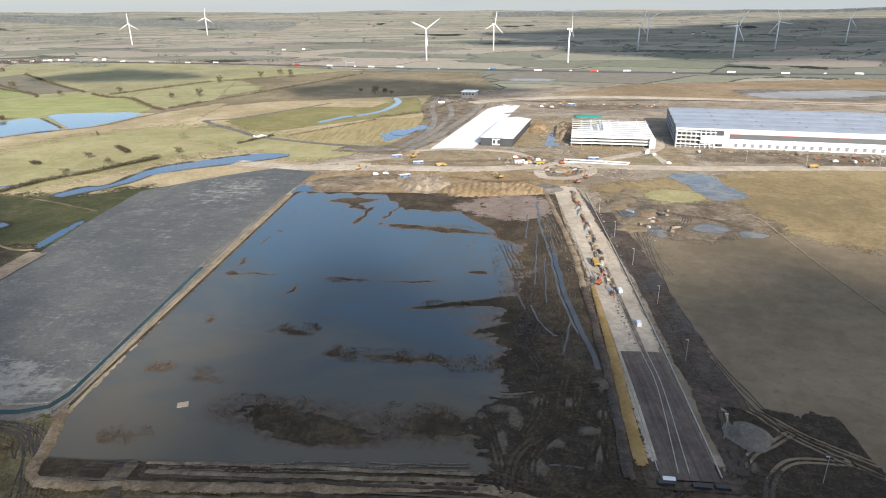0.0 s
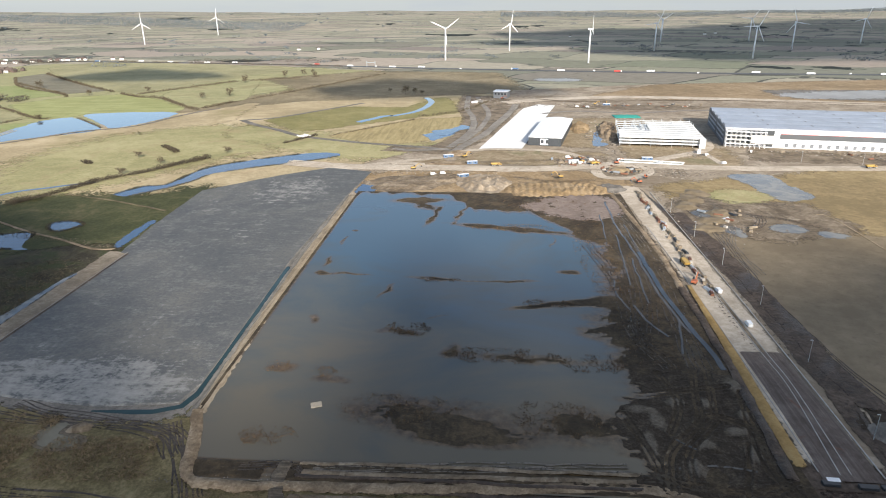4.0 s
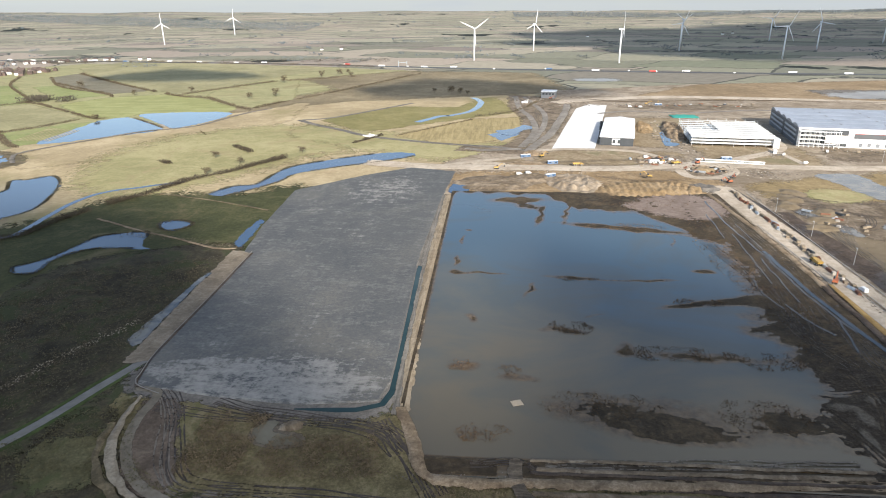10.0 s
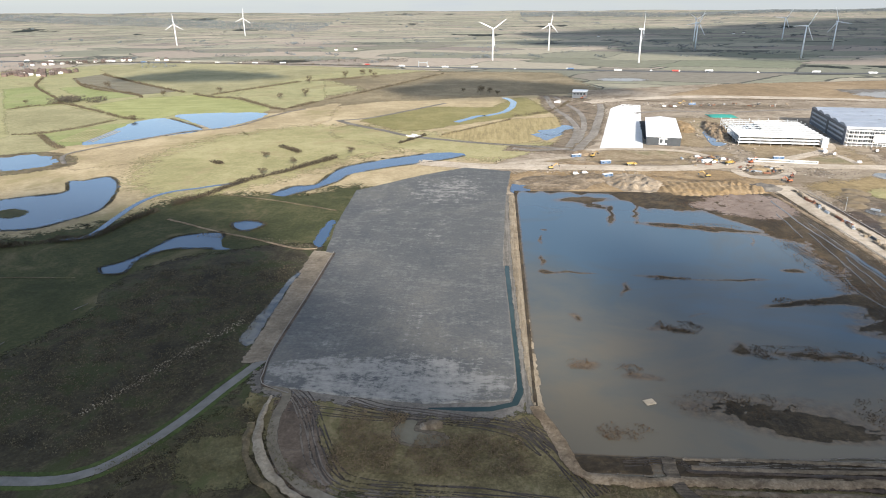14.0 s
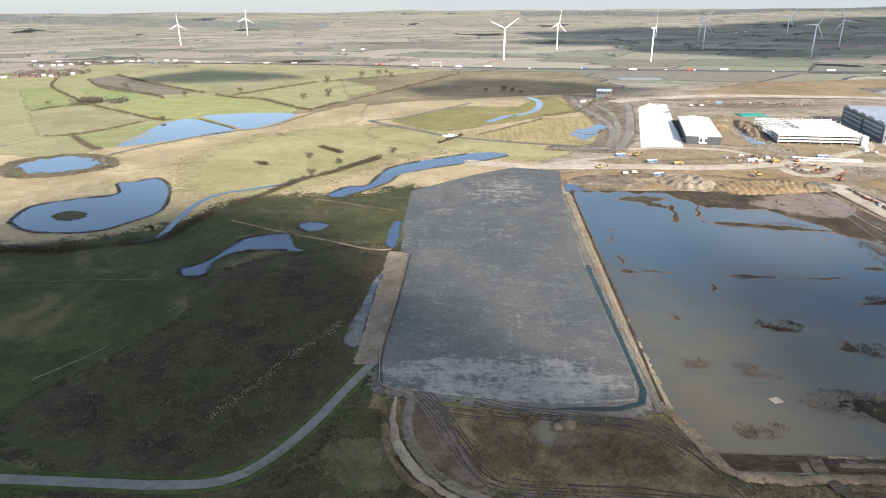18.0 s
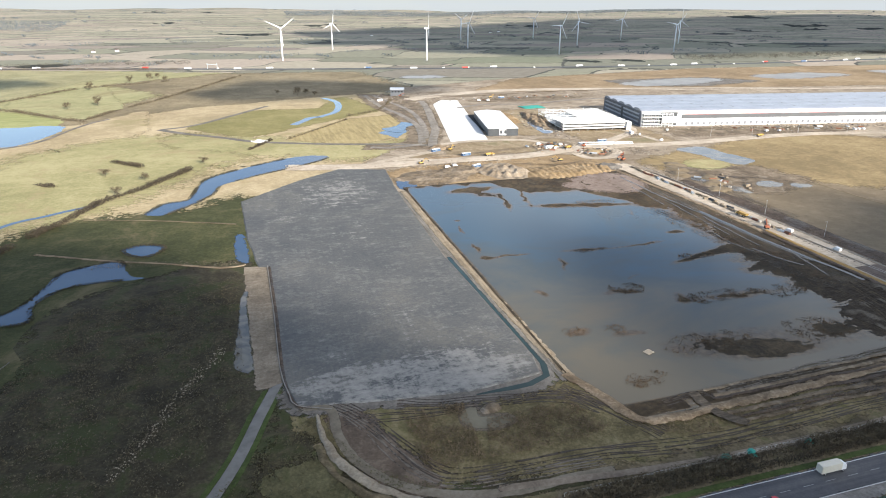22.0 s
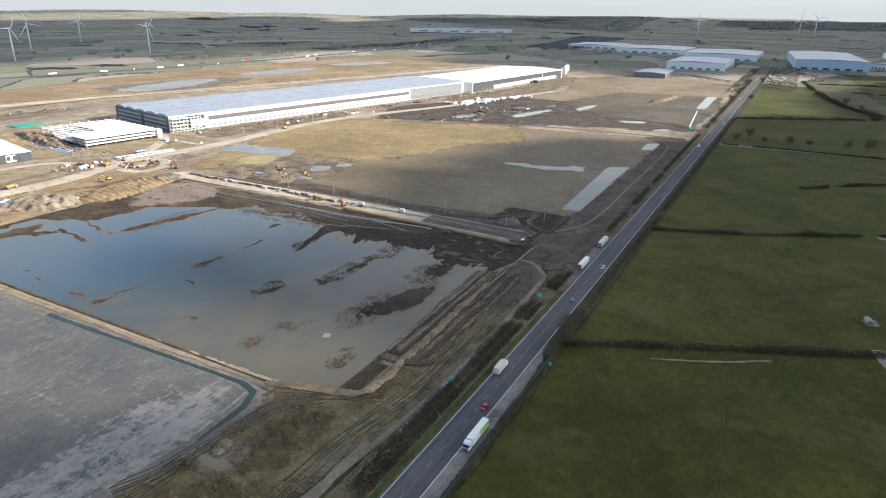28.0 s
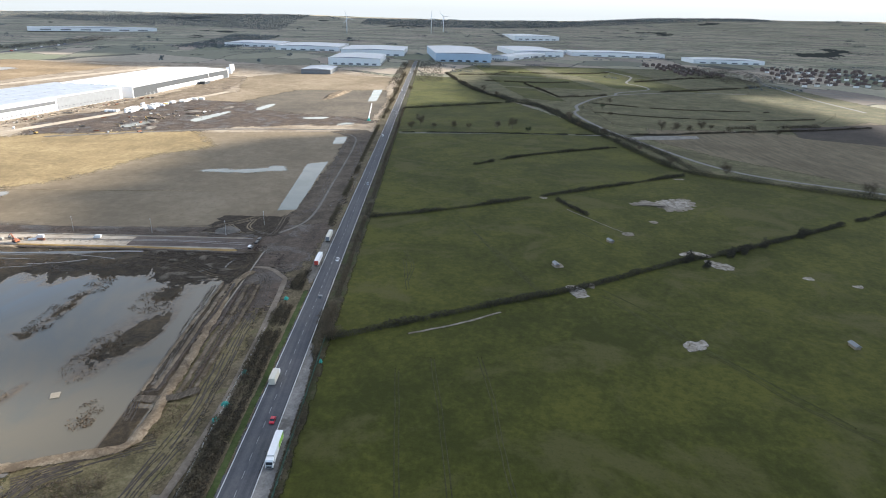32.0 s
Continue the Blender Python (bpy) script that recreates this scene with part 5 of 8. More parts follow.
for i in range(9):
    for y in (-7.0, -1.2):
        part("column", Shell().box(0.5 + 4.6 * i, y, 0, 0.95 + 4.6 * i, y + 0.45, 17), WHITE if y < -5 else STEEL, big)
for k in range(4):
    part("beam", Shell().box(0.5, -7.2, 4.1 * (k + 1) - 0.5, 38, -6.5, 4.1 * (k + 1)), WHITE, big, "pale steel beam")
    part("floor", Shell().box(0.5, -6.5, 4.1 * (k + 1) - 0.3, 22, -0.5, 4.1 * (k + 1) - 0.05), CONC, big, "pale floor plate")
part("panel", Shell().box(24, -7.7, 5.2, 45, -7.25, 13.5), plain("cream_panel", (0.62, 0.58, 0.50), 0.6, 0, 0.05, 0.3), big, "lone cream cladding panel")

shed = thing("office_block", frame_of(4, 557, -11.5), "low white shed with grey gable and shallow roof", "building")
part("wall", Shell().box(0, 0, 0, 34, 124, 8.4), DARK, shed, "charcoal clad walls")
part("roof", Shell().add([(-0.8, -0.8, 8.5), (34.8, -0.8, 8.5), (34.8, 124.8, 8.5), (-0.8, 124.8, 8.5), (17, -0.8, 10.4), (17, 124.8, 10.4)], [(0, 4, 5, 3), (4, 1, 2, 5), (0, 1, 4), (3, 5, 2), (3, 2, 1, 0)]), WHITE, shed, "white shallow-pitched roof")
for i in range(3):
    part("panel", Shell().box(1.5 + 11 * i, -0.35, 1 + 0.0, 9.5 + 11 * i, -0.04, 7.4), WHITE if i == 1 else DARK, shed)
for i in range(2):
    part("window", Shell().box(13 + 5 * i, -0.5, 2.5, 16 + 5 * i, -0.38, 6.5), DARK, shed, "dark tall window")

park = thing("car_park_deck", frame_of(98, 558, -7.0), "open steel multi-storey deck under construction, white decks", "building")
for k in range(3):
    part("deck", Shell().slab([(0, 0), (84, 0), (84, 98), (22 + 6 * k, 98), (22 + 6 * k, 40), (0, 40)] if k else [(0, 0), (84, 0), (84, 98), (10, 98), (0, 60)], 3.1 * (k + 1) - 0.35, 3.1 * (k + 1)), CONC, park, "pale concrete deck")
    part("edge_beam", Shell().box(-0.3, -0.4, 3.1 * (k + 1) - 0.5, 84.3, -0.02, 3.1 * (k + 1) + 0.7), WHITE, park, "white edge beam")
for i in range(9):
    for j in range(8):
        part("column", Shell().box(0.4 + 10.3 * i, 0.5 + 13.8 * j, 0, 0.8 + 10.3 * i, 0.9 + 13.8 * j, 9.3 + (3.2 if j > 4 else 0.9)), STEEL, park)
for j in range(9):
    part("roof_beam", Shell().box(0.4, 0.5 + 12 * j, 10.2, 83, 0.9 + 12 * j, 10.6), STEEL, park)
for k in range(2):
    for j in range(5):
        part("floor_beam", Shell().box(0.4, 42 + 13.8 * j, 5.7 + 3.1 * k, 28, 42.4 + 13.8 * j, 6.1 + 3.1 * k), STEEL, park, "bare steel floor beam")
    for i in range(4):
        part("floor_beam", Shell().box(0.4 + 9 * i, 41, 5.7 + 3.1 * k, 0.8 + 9 * i, 98, 6.1 + 3.1 * k), STEEL, park, "bare steel floor beam")
for i in range(8):
    for z in (3.1, 6.2):
        part("guard_rail", Shell().box(0.5 + 10.3 * i, -0.5, z + 0.8, 10.6 + 10.3 * i, -0.42, z + 1.1), STEEL, park)
part("stair_core", Shell().box(78, -4, 0, 84, -0.5, 10), STEEL, park, "steel stair core")

# ---- distant depots ----


def depot(x, y, turn, length, depth, height, label, wall=None, base=0.0, blue=False):
    d = thing("depot", pose(x, y, base + swell(x, y), 0, 0, turn), label, "warehouse", "distant depots")
    part("wall", Shell().box(0, 0, -4, length, depth, height), wall or WHITE, d)
    part("roof", Shell().add([(-1, -1, height), (length + 1, -1, height), (length + 1, depth + 1, height), (-1, depth + 1, height), (-1, depth / 2, height + 3), (length + 1, depth / 2, height + 3)],
                             [(0, 1, 5, 4), (4, 5, 2, 3), (0, 4, 3), (1, 2, 5), (3, 2, 1, 0)]), ROOF, d, "pale metal roof")
    for i in range(6):
        a = length * (0.08 + 0.15 * i)
        part("dock_door", Shell().box(a, -0.6, 1, a + length * 0.08, -0.05, 6), GREY, d)
        b = depth * (0.08 + 0.15 * i)
        part("dock_door", Shell().box(-0.6, b, 1, -0.05, b + depth * 0.08, 6), GREY if not blue else DARK, d)
    return d


PALE_BLUE = plain("pale_blue_cladding", (0.42, 0.52, 0.62), 0.5, 0, 0.05, 0.05)
depot(1880, -250, 4, 520, 185, 27, "huge pale blue and white depot", PALE_BLUE, blue=True)
depot(1990, -318, -30, 620, 66, 15, "long low white depot beside the pale blue one")
depot(2310, -575, 4, 420, 200, 20, "long white depot with pale roof")
depot(1615, 98, 0, 245, 152, 20, "white depot with dark glazed end", None)
depot(2099, 51, 0, 330, 230, 20, "large white depot with pale roof")
depot(1300, 195, 0, 120, 72, 11, "low grey shed at the site's edge", GREY)
depot(2300, 315, 0, 300, 250, 17, "white depot with pale metal roof")
depot(2480, 600, 0, 260, 220, 14, "white depot with pale metal roof")
depot(3200, -720, 6, 330, 240, 20, "long white depot with pale roof")
depot(2404, -1014, -2, 160, 385, 16, "long white depot with pale roof")
depot(2129, -1296, -2, 140, 265, 14, "long white depot with pale roof")
depot(3100, 1350, 30, 120, 560, 14, "very long white depot")

# ---- wind turbines ----


def wind_turbine(x, y, turn, spin, label):
    t = thing("wind_turbine", pose(x, y, swell(x, y), 0, 0, turn), label, "wind turbine", "wind turbines on the plain")
    part("tower", Shell().tube((0, 0, -1), (0, 0, 79), 2.3, 1.3, 14), TURBINE, t, smooth=True)
    part("nacelle", Shell().box(-1.8, -4.5, 78.6, 1.8, 6.0, 82.4, 0.4), TURBINE, t)
    hub = part("hub", Shell().tube((0, -7.0, 80.5), (0, -4.4, 80.5), 0.6, 1.7, 10), TURBINE, t, smooth=True)
    for k in range(3):
        a = radians(spin + 120 * k)
        u, v = Vector((math.sin(a), 0, math.cos(a))), Vector((math.cos(a), 0, -math.sin(a)))
        c = Vector((0, -5.6, 80.5))
        s = Shell()
        for r, w, th in ((1.2, 1.0, 0.9), (4, 1.3, 0.7), (9, 2.0, 0.45), (22, 1.4, 0.3), (36, 0.85, 0.2), (43.5, 0.25, 0.1)):
            p = c + u * r
            s.v += [tuple(p - v * w * 0.4), tuple(p + Vector((0, -th, 0))), tuple(p + v * w), tuple(p + Vector((0, th, 0)))]
        for j in range(5):
            for i in range(4):
                s.f.append((4 * j + i, 4 * j + (i + 1) % 4, 4 * j + 4 + (i + 1) % 4, 4 * j + 4 + i))
        s.f.append((23, 22, 21, 20))
        part("blade", s, TURBINE, hub)
    return t


for x, y, turn, spin in ((-165, 1650, 10, 55), (200, 1555, 75, 0), (-1446, 2470, 5, 0), (-1366, 3010, 5, 5), (13, 2031, 40, 10), (460, 1990, 20, 25), (600, 2500, 20, 60), (935, 2520, 5, 35),
                         (635, 1660, 15, 30), (888, 2030, 0, 100), (1248, 2332, 10, 20), (1026, 1655, 5, 40), (1301, 2016, 10, 0), (3350, 420, 70, 20), (3500, -40, 80, 0), (3600, -110, 80, 40)):
    wind_turbine(x, y, turn, spin, "tall white three-bladed wind turbine on farmland")

# ---- heaps, ruts and spoil ----


def heap(name, x, y, rx, ry, h, material, label, turn=0.0, seed=0.0, lumps=0.35, comb=0.0, category="spoil heap"):
    """A lumpy heap of earth; comb adds parallel dozer ridges."""
    s = Shell()
    n = max(10, min(80, int(max(rx, ry) * 1.7)))
    for j in range(n + 1):
        for i in range(n + 1):
            u, v = 2 * i / n - 1, 2 * j / n - 1
            d = math.hypot(u, v) + 0.22 * noise.noise((u * 2 + seed, v * 2, seed))
            e = max(0.0, 1 - d)
            z = h * min(1.0, e * 2.2) ** 1.3
            z += lumps * h * min(1, e * 4) * (noise.noise((u * rx * 0.16, v * ry * 0.16, seed + 2)) + 0.5 * noise.noise((u * rx * 0.5, v * ry * 0.5, seed + 5)))
            if comb:
                z += comb * min(1, e * 4) * math.sin(u * rx * 1.1 + 2 * noise.noise((u * 3, v * 3, seed)))
            s.v.append((u * rx, v * ry, max(-0.3, z) if e > 0 else -0.3))
    for j in range(n):
        for i in range(n):
            a = j * (n + 1) + i
            s.f.append((a, a + 1, a + n + 2, a + n + 1))
    ob = part(name, s, material, smooth=True)
    ob.matrix_basis = pose(x, y, 0.62 if x < 66 and 52 < y < 372 and x > -139 else 0.2, 0, 0, turn)
    return tagged(ob, label, category, kind="structure")


heap("spoil_heap", -104, 400, 36, 26, 1.5, FLAT_B, "grey-brown lumpy spoil north of the lagoon", 10, 1.0, 0.7)
heap("spoil_heap", -76, 414, 26, 18, 1.8, FLAT_B, "grey-brown broken spoil beside the track", 30, 1.5, 0.7)
heap("spoil_heap", -38, 400, 24, 32, 2.6, EARTH, "pale broken clay heap", 20, 2.0, 0.9)
heap("clay_bank", 12, 384, 44, 26, 2.4, CLAY, "brown clay bank combed by a dozer", 0, 3.0, 0.25, 0.45)
heap("clay_bank", 38, 388, 24, 22, 2.0, CLAY, "brown clay slope with ridges", -20, 4.0, 0.5, 0.6)
heap("spoil_heap", 62, 391, 12, 13, 2.2, WORN, "grey-brown spoil beside the haul road", 0, 5.0, 0.5)
heap("spoil_heap", 79, 450, 11, 10, 2.4, FLAT_A, "tan earth heap inside the site junction", 0, 6.0, 0.3)
heap("spoil_heap", 100, 640, 13, 66, 4.0, BERM, "tan earth bank beside the deck", -8, 7.0, 0.6)
heap("spoil_heap", 70, 660, 12, 40, 3.0, CLAY, "ochre earth bank", -8, 8.0, 0.5)
heap("spoil_heap", -78, 470, 22, 8, 1.2, BERM, "low brown mound between the tracks", 0, 9.0, 0.3)
heap("spoil_heap", -66, 512, 14, 10, 2.5, BERM, "dark spoil at the track fork", 0, 10.0, 0.5)
heap("mud_heap", 106, 82, 8, 9, 1.8, WORN, "grey-brown lump of churned mud", 20, 20.0, 0.5)


def silt_over_mud():
    """Dark wet mud with paler dry silt where the mesh carries it."""
    m, n, l, b = node_mat("churned_mud")
    pos = n.new("ShaderNodeNewGeometry").outputs["Position"]
    dry = n.new("ShaderNodeAttribute")
    dry.attribute_name = "dry"
    small, mid = noise_node(n, l, pos, 1.1, 6, 0.7), noise_node(n, l, pos, 0.22, 6, 0.7)
    dark = ramp_node(n, l, math_node(n, l, "ADD", math_node(n, l, "MULTIPLY", small, 0.5), math_node(n, l, "MULTIPLY", mid, 0.5)), [(0.4, (0.026, 0.020, 0.014)), (0.52, (0.052, 0.040, 0.028)), (0.62, (0.092, 0.072, 0.051))])
    pale = ramp_node(n, l, small, [(0.3, (0.085, 0.07, 0.052)), (0.7, (0.175, 0.148, 0.113))])
    f = math_node(n, l, "ADD", dry.outputs["Fac"], math_node(n, l, "MULTIPLY", math_node(n, l, "SUBTRACT", mid, 0.5), 1.1))
    l.new(mix_node(n, l, ramp_node(n, l, f, [(0.34, (0, 0, 0)), (0.75, (1, 1, 1))]), dark, pale), b.inputs["Base Color"])
    b.inputs["Roughness"].default_value = 0.9
    b.inputs["Specular IOR Level"].default_value = 0.15
    bumped(n, l, b, math_node(n, l, "ADD", small, mid), 0.7, 0.5)
    return m


def churned(name, x0, y0, x1, y1, step, ways, lumps, base, label):
    """A patch of mud carved by wheel tracks along the given ways, with lumps of drier silt."""
    nx, ny = int((x1 - x0) / step), int((y1 - y0) / step)
    X, Y = np.meshgrid(np.linspace(x0, x1, nx + 1), np.linspace(y0, y1, ny + 1))
    Z, dry = np.zeros_like(X), np.zeros_like(X)
    for k, (pts, gauge, deep) in enumerate(ways):
        line = np.array(curve(pts, 1.5))
        best = np.full(X.shape, 1e9)
        for (ax, ay), (bx, by) in zip(line, line[1:]):
            t = np.clip(((X - ax) * (bx - ax) + (Y - ay) * (by - ay)) / max(1e-6, (bx - ax) ** 2 + (by - ay) ** 2), 0, 1)
            best = np.minimum(best, np.hypot(X - ax - t * (bx - ax), Y - ay - t * (by - ay)))
        off = np.abs(best - gauge)
        Z += -deep * np.exp(-(off / 0.55) ** 2) + 0.45 * deep * np.exp(-((off - 1.15) / 0.4) ** 2)
        dry += 0.30 * np.exp(-((off - 1.15) / 0.4) ** 2) - 0.5 * np.exp(-(off / 0.6) ** 2)
    for lx, ly, rx, ry, h in lumps:
        e = np.exp(-((((X - lx) / rx) ** 2 + ((Y - ly) / ry) ** 2) ** 1.5))
        Z += h * e
        dry += 0.75 * e
    s = Shell()
    for j in range(ny + 1):
        for i in range(nx + 1):
            x, y = X[j, i], Y[j, i]
            rim = min(1.0, max(0.0, min((x - x0) / 9, (x1 - x) / 4, (y - y0) / 5, (y1 - y) / 14) + 0.35 * noise.noise((x * 0.16, y * 0.16, 3.0)) + 0.1))
            z = base(x, y) + 0.10 * noise.noise((x * 0.25, y * 0.25, 1.0)) + 0.10 * noise.noise((x * 0.8, y * 0.8, 5.0)) + Z[j, i]
            s.v.append((x, y, (z + 0.12) * 1 if rim > 0.5 else base(x, y) + (z + 0.12 - base(x, y)) * 2 * rim - 0.35 * (1 - 2 * rim)))
    for j in range(ny):
        for i in range(nx):
            a = j * (nx + 1) + i
            s.f.append((a, a + 1, a + nx + 2, a + nx + 1))
    me = s.mesh(name)
    me.attributes.new("dry", "FLOAT", "POINT").data.foreach_set("value", dry.ravel().astype(np.float32))
    return tagged(part(name, me, CHURN, smooth=True), label, "mud", kind="structure")


CHURN = silt_over_mud()
churned("churned_mud", 9, 47, 64, 122, 0.5,
        [([(23, 50), (27, 67), (37, 79), (46, 88), (54, 86), (61, 80)], 1.0, 0.45), ([(30, 52), (33, 67), (40, 77), (47, 85)], 0.9, 0.35), ([(49, 120), (45, 103), (43, 91), (40, 80)], 0.9, 0.4), ([(54, 120), (51, 103), (48, 90)], 0.9, 0.4),
         ([(54, 74), (50, 62), (45, 49)], 0.0, 0.6), ([(62, 104), (58, 82), (56, 62), (60, 50)], 1.0, 0.5), ([(61, 92), (60, 74), (58, 56)], 0.9, 0.4), ([(12, 62), (28, 53), (50, 51), (62, 57)], 1.0, 0.35), ([(15, 88), (20, 70), (22, 52)], 0.9, 0.3), ([(10, 104), (24, 100), (40, 104), (58, 108)], 1.0, 0.3), ([(34, 116), (37, 104), (36, 92), (30, 78)], 0.9, 0.3)],
        [(21, 91, 6, 3.2, 0.5), (27, 85, 3, 7, 0.4), (22, 73, 2.4, 7, 0.35), (33, 61, 3.5, 4.5, 0.6), (61, 109, 4, 6, 0.8), (59, 90, 4, 3, 0.7), (40, 72, 4, 3, 0.7), (52, 80, 4, 3, 0.6), (36, 96, 4, 3, 0.5), (38, 56, 3, 5, -0.6), (47, 96, 3, 3, 0.6), (54, 68, 3, 4, 0.4)],
        lambda x, y: min(1.0, floor_z(x, y)), "dark rutted mud with lumps of pale silt at the lagoon corner")
churned("churned_mud", 93, 44, 142, 100, 0.6,
        [([(96, 60), (103, 72), (112, 78), (120, 84)], 1.0, 0.4), ([(100, 50), (106, 62), (116, 70), (132, 70)], 1.0, 0.4), ([(109, 100), (114, 94), (121, 82), (140, 64)], 1.0, 0.35), ([(112, 100), (118, 92), (126, 82), (141, 70)], 0.9, 0.3), ([(94, 52), (110, 49), (140, 50)], 1.0, 0.3), ([(102, 96), (99, 80), (97, 62)], 0.9, 0.3)],
        [(106, 83, 4, 5, 0.6), (101, 66, 3, 3, 0.3)], lambda x, y: 0.12, "dark rutted mud where tracks turn off the haul road")
heap("spoil_heap", 900, 120, 90, 12, 3.0, FLAT_B, "long low brown spoil ridge", -8, 31.0, 0.4)
for i in range(9):
    heap("spoil_heap", 500 + 24 * i, 300 + 13 * (i % 4) - 5 * i, 14, 6, 1.3, MUD if i % 2 else WORN, "low heap of dark spoil and rubble", 20 * i, 40.0 + i, 0.6)
for i in range(6):
    heap("spoil_heap", 108 + 9 * (i % 3), 296 + 17 * i, 12, 8, 1.0, PLOT, "small tan spoil heap on the plot", 25 * i, 60.0 + i, 0.6)


def ruts(points, count, gap, material, label, width=0.7, z=0.26, rough=1.3):
    """Parallel wheel ruts with raised lips along a line."""
    line = curve(points, 3.0)
    s = Shell()
    for k in range(count):
        off = (k - (count - 1) / 2) * gap
        shifted = []
        for i, (x, y) in enumerate(line):
            a, b = Vector(line[max(0, i - 1)]), Vector(line[min(len(line) - 1, i + 1)])
            d = (b - a).normalized()
            o = off + rough * noise.noise((x * 0.07, y * 0.07, k * 3.3))
            shifted.append((x - d.y * o, y + d.x * o))
        r = ribbon_shell(shifted, width * 0.95, z, 0.03)
        s.add(r.v, [f[::-1] for f in r.f])
        s.fade += [0.9, 0.4, 0.27, 0.4, 0.9] * len(shifted)
    ob = part("wheel_ruts", s, material, smooth=True)
    return tagged(ob, label, "ruts", kind="stuff")


RUT = soil("dark_ruts", (0.032, 0.024, 0.018), (0.052, 0.039, 0.029), (0.085, 0.064, 0.048), 0.1, 0.8, 0.6, 0.3)
DARK_RIM = soil("dark_rim", (0.09, 0.072, 0.05), (0.14, 0.112, 0.08), (0.19, 0.155, 0.112), 0.1, 0.8)
RUT_P = soil("pale_ruts", (0.10, 0.084, 0.066), (0.14, 0.118, 0.094), (0.19, 0.16, 0.13), 0.1, 0.8, 0.8, 0.3)
for pts, c, g, m, z in (
        ([(-247, 101), (-237, 92), (-224, 78), (-214, 57), (-206, 42), (-194, 36), (-154, 35), (-110, 29), (-40, 31), (20, 34), (36, 46)], 6, 1.3, RUT, 0.2), ([(-209, 81), (-190, 75), (-149, 68), (-136, 56)], 6, 1.2, RUT, 0.21), ([(-243, 95), (-228, 80), (-218, 58), (-210, 42), (-196, 33), (-150, 31)], 4, 1.4, RUT_P, 0.21), ([(-230, 76), (-190, 71), (-150, 71), (-134, 62), (-120, 38)], 4, 1.5, RUT, 0.2),
        ([(-144, 74), (-132, 52), (-124, 36)], 4, 1.4, RUT, 0.22), ([(-80, 37), (-30, 40), (10, 43)], 5, 1.3, RUT_P, 0.22), ([(-88, 53), (-40, 56), (12, 59)], 5, 1.0, RUT_P, 0.92),
        ([(-112, 52), (-96, 54), (-90, 50)], 4, 1.0, RUT, 0.9), ([(57, 250), (55, 180), (52, 120)], 5, 2.2, RUT, 0.78), ([(46, 300), (48, 240), (44, 190), (36, 150)], 6, 2.4, RUT, 0.76), ([(26, 260), (34, 200), (32, 150), (40, 120)], 4, 2.2, RUT, 0.76), ([(50, 345), (55, 300), (57, 250)], 6, 2.0, RUT_P, 0.78),
        ([(140, 63), (120, 83), (113.5, 101), (108.5, 133), (105.5, 188), (108, 240), (112, 300), (104, 360)], 5, 1.5, RUT, 0.2), ([(118, 330), (122, 300), (112, 262), (112, 220)], 5, 1.8, RUT_P, 0.22), ([(100, 385), (120, 372), (130, 345), (122, 318)], 4, 1.8, RUT_P, 0.22), ([(104, 350), (130, 340), (150, 322), (140, 300), (120, 296)], 4, 1.6, RUT, 0.24), ([(110, 318), (135, 326), (165, 318), (186, 296)], 4, 1.7, RUT, 0.24), ([(118, 372), (150, 356), (186, 350)], 3, 1.8, RUT, 0.24),
        ([(140, 50), (160, 32), (200, 14), (300, 16), (440, 26)], 4, 1.8, RUT, 0.2), ([(140, 46), (156, 38), (180, 32), (330, 40), (470, 44)], 3, 1.8, RUT, 0.2), 
        ([(430, 380), (520, 330), (600, 290), (720, 262)], 5, 2.0, RUT_P, 0.22), ([(440, 330), (540, 250), (640, 225)], 4, 2.0, RUT, 0.22), ([(470, 300), (600, 330), (740, 320)], 4, 2.2, RUT_P, 0.22), ([(-60, 610), (-55, 720), (-40, 820)], 5, 2.4, RUT, 0.32),
        ([(-90, 470), (-30, 480), (30, 490)], 4, 2.0, RUT_P, 0.3), ([(-20, 425), (20, 410), (60, 420)], 3, 2.0, RUT, 0.4)):
    ruts(pts, c, g, m, "parallel wheel ruts pressed into wet soil", 0.7, z)

CAB_BOARD = plain("white_board", (0.75, 0.75, 0.74), 0.5, 0, 0.06, 1.0)
PINK = soil("reddish_hardcore", (0.085, 0.066, 0.055), (0.125, 0.098, 0.082), (0.17, 0.138, 0.118), 0.06, 0.6, streak=(0, 0.8, 0.03), tint=((0.15, 0.075, 0.05), 0.07, 0.6))
PINK["ragged"] = 0.0
OCHRE = soil("ochre_sand", (0.25, 0.16, 0.06), (0.315, 0.205, 0.08), (0.37, 0.25, 0.105), 0.08, 0.6)
ribbon("hardcore_strip", [(81, 136), (81, 100), (80, 58)], 18, PINK, 0.36, "brown and reddish hardcore laid on the haul road", "track", 0.3)
ribbon("ochre_strip", [(70.5, 205), (69.6, 160), (69, 133), (67.8, 109), (66.2, 63)], lambda t: 2.5 + 2.8 * min(1, 1.6 * t), OCHRE, 0.5, "ochre sand strip beside the haul road", "track", 0.35, step=3.0)
KERB = plain("pale_kerb", (0.36, 0.34, 0.31), 0.85, 0, 0.2, 0.6)
ribbon("kerb_line", [(90, 380), (91.2, 230), (91, 130), (90, 60)], 0.55, KERB, 0.5, "pale kerb line along the haul road", "kerb", 0.16)
ribbon("kerb_line", [(69.6, 300), (71.5, 200), (71.6, 110), (71.0, 62)], 0.35, KERB, 0.5, "pale kerb line beside the ochre strip", "kerb", 0.14)
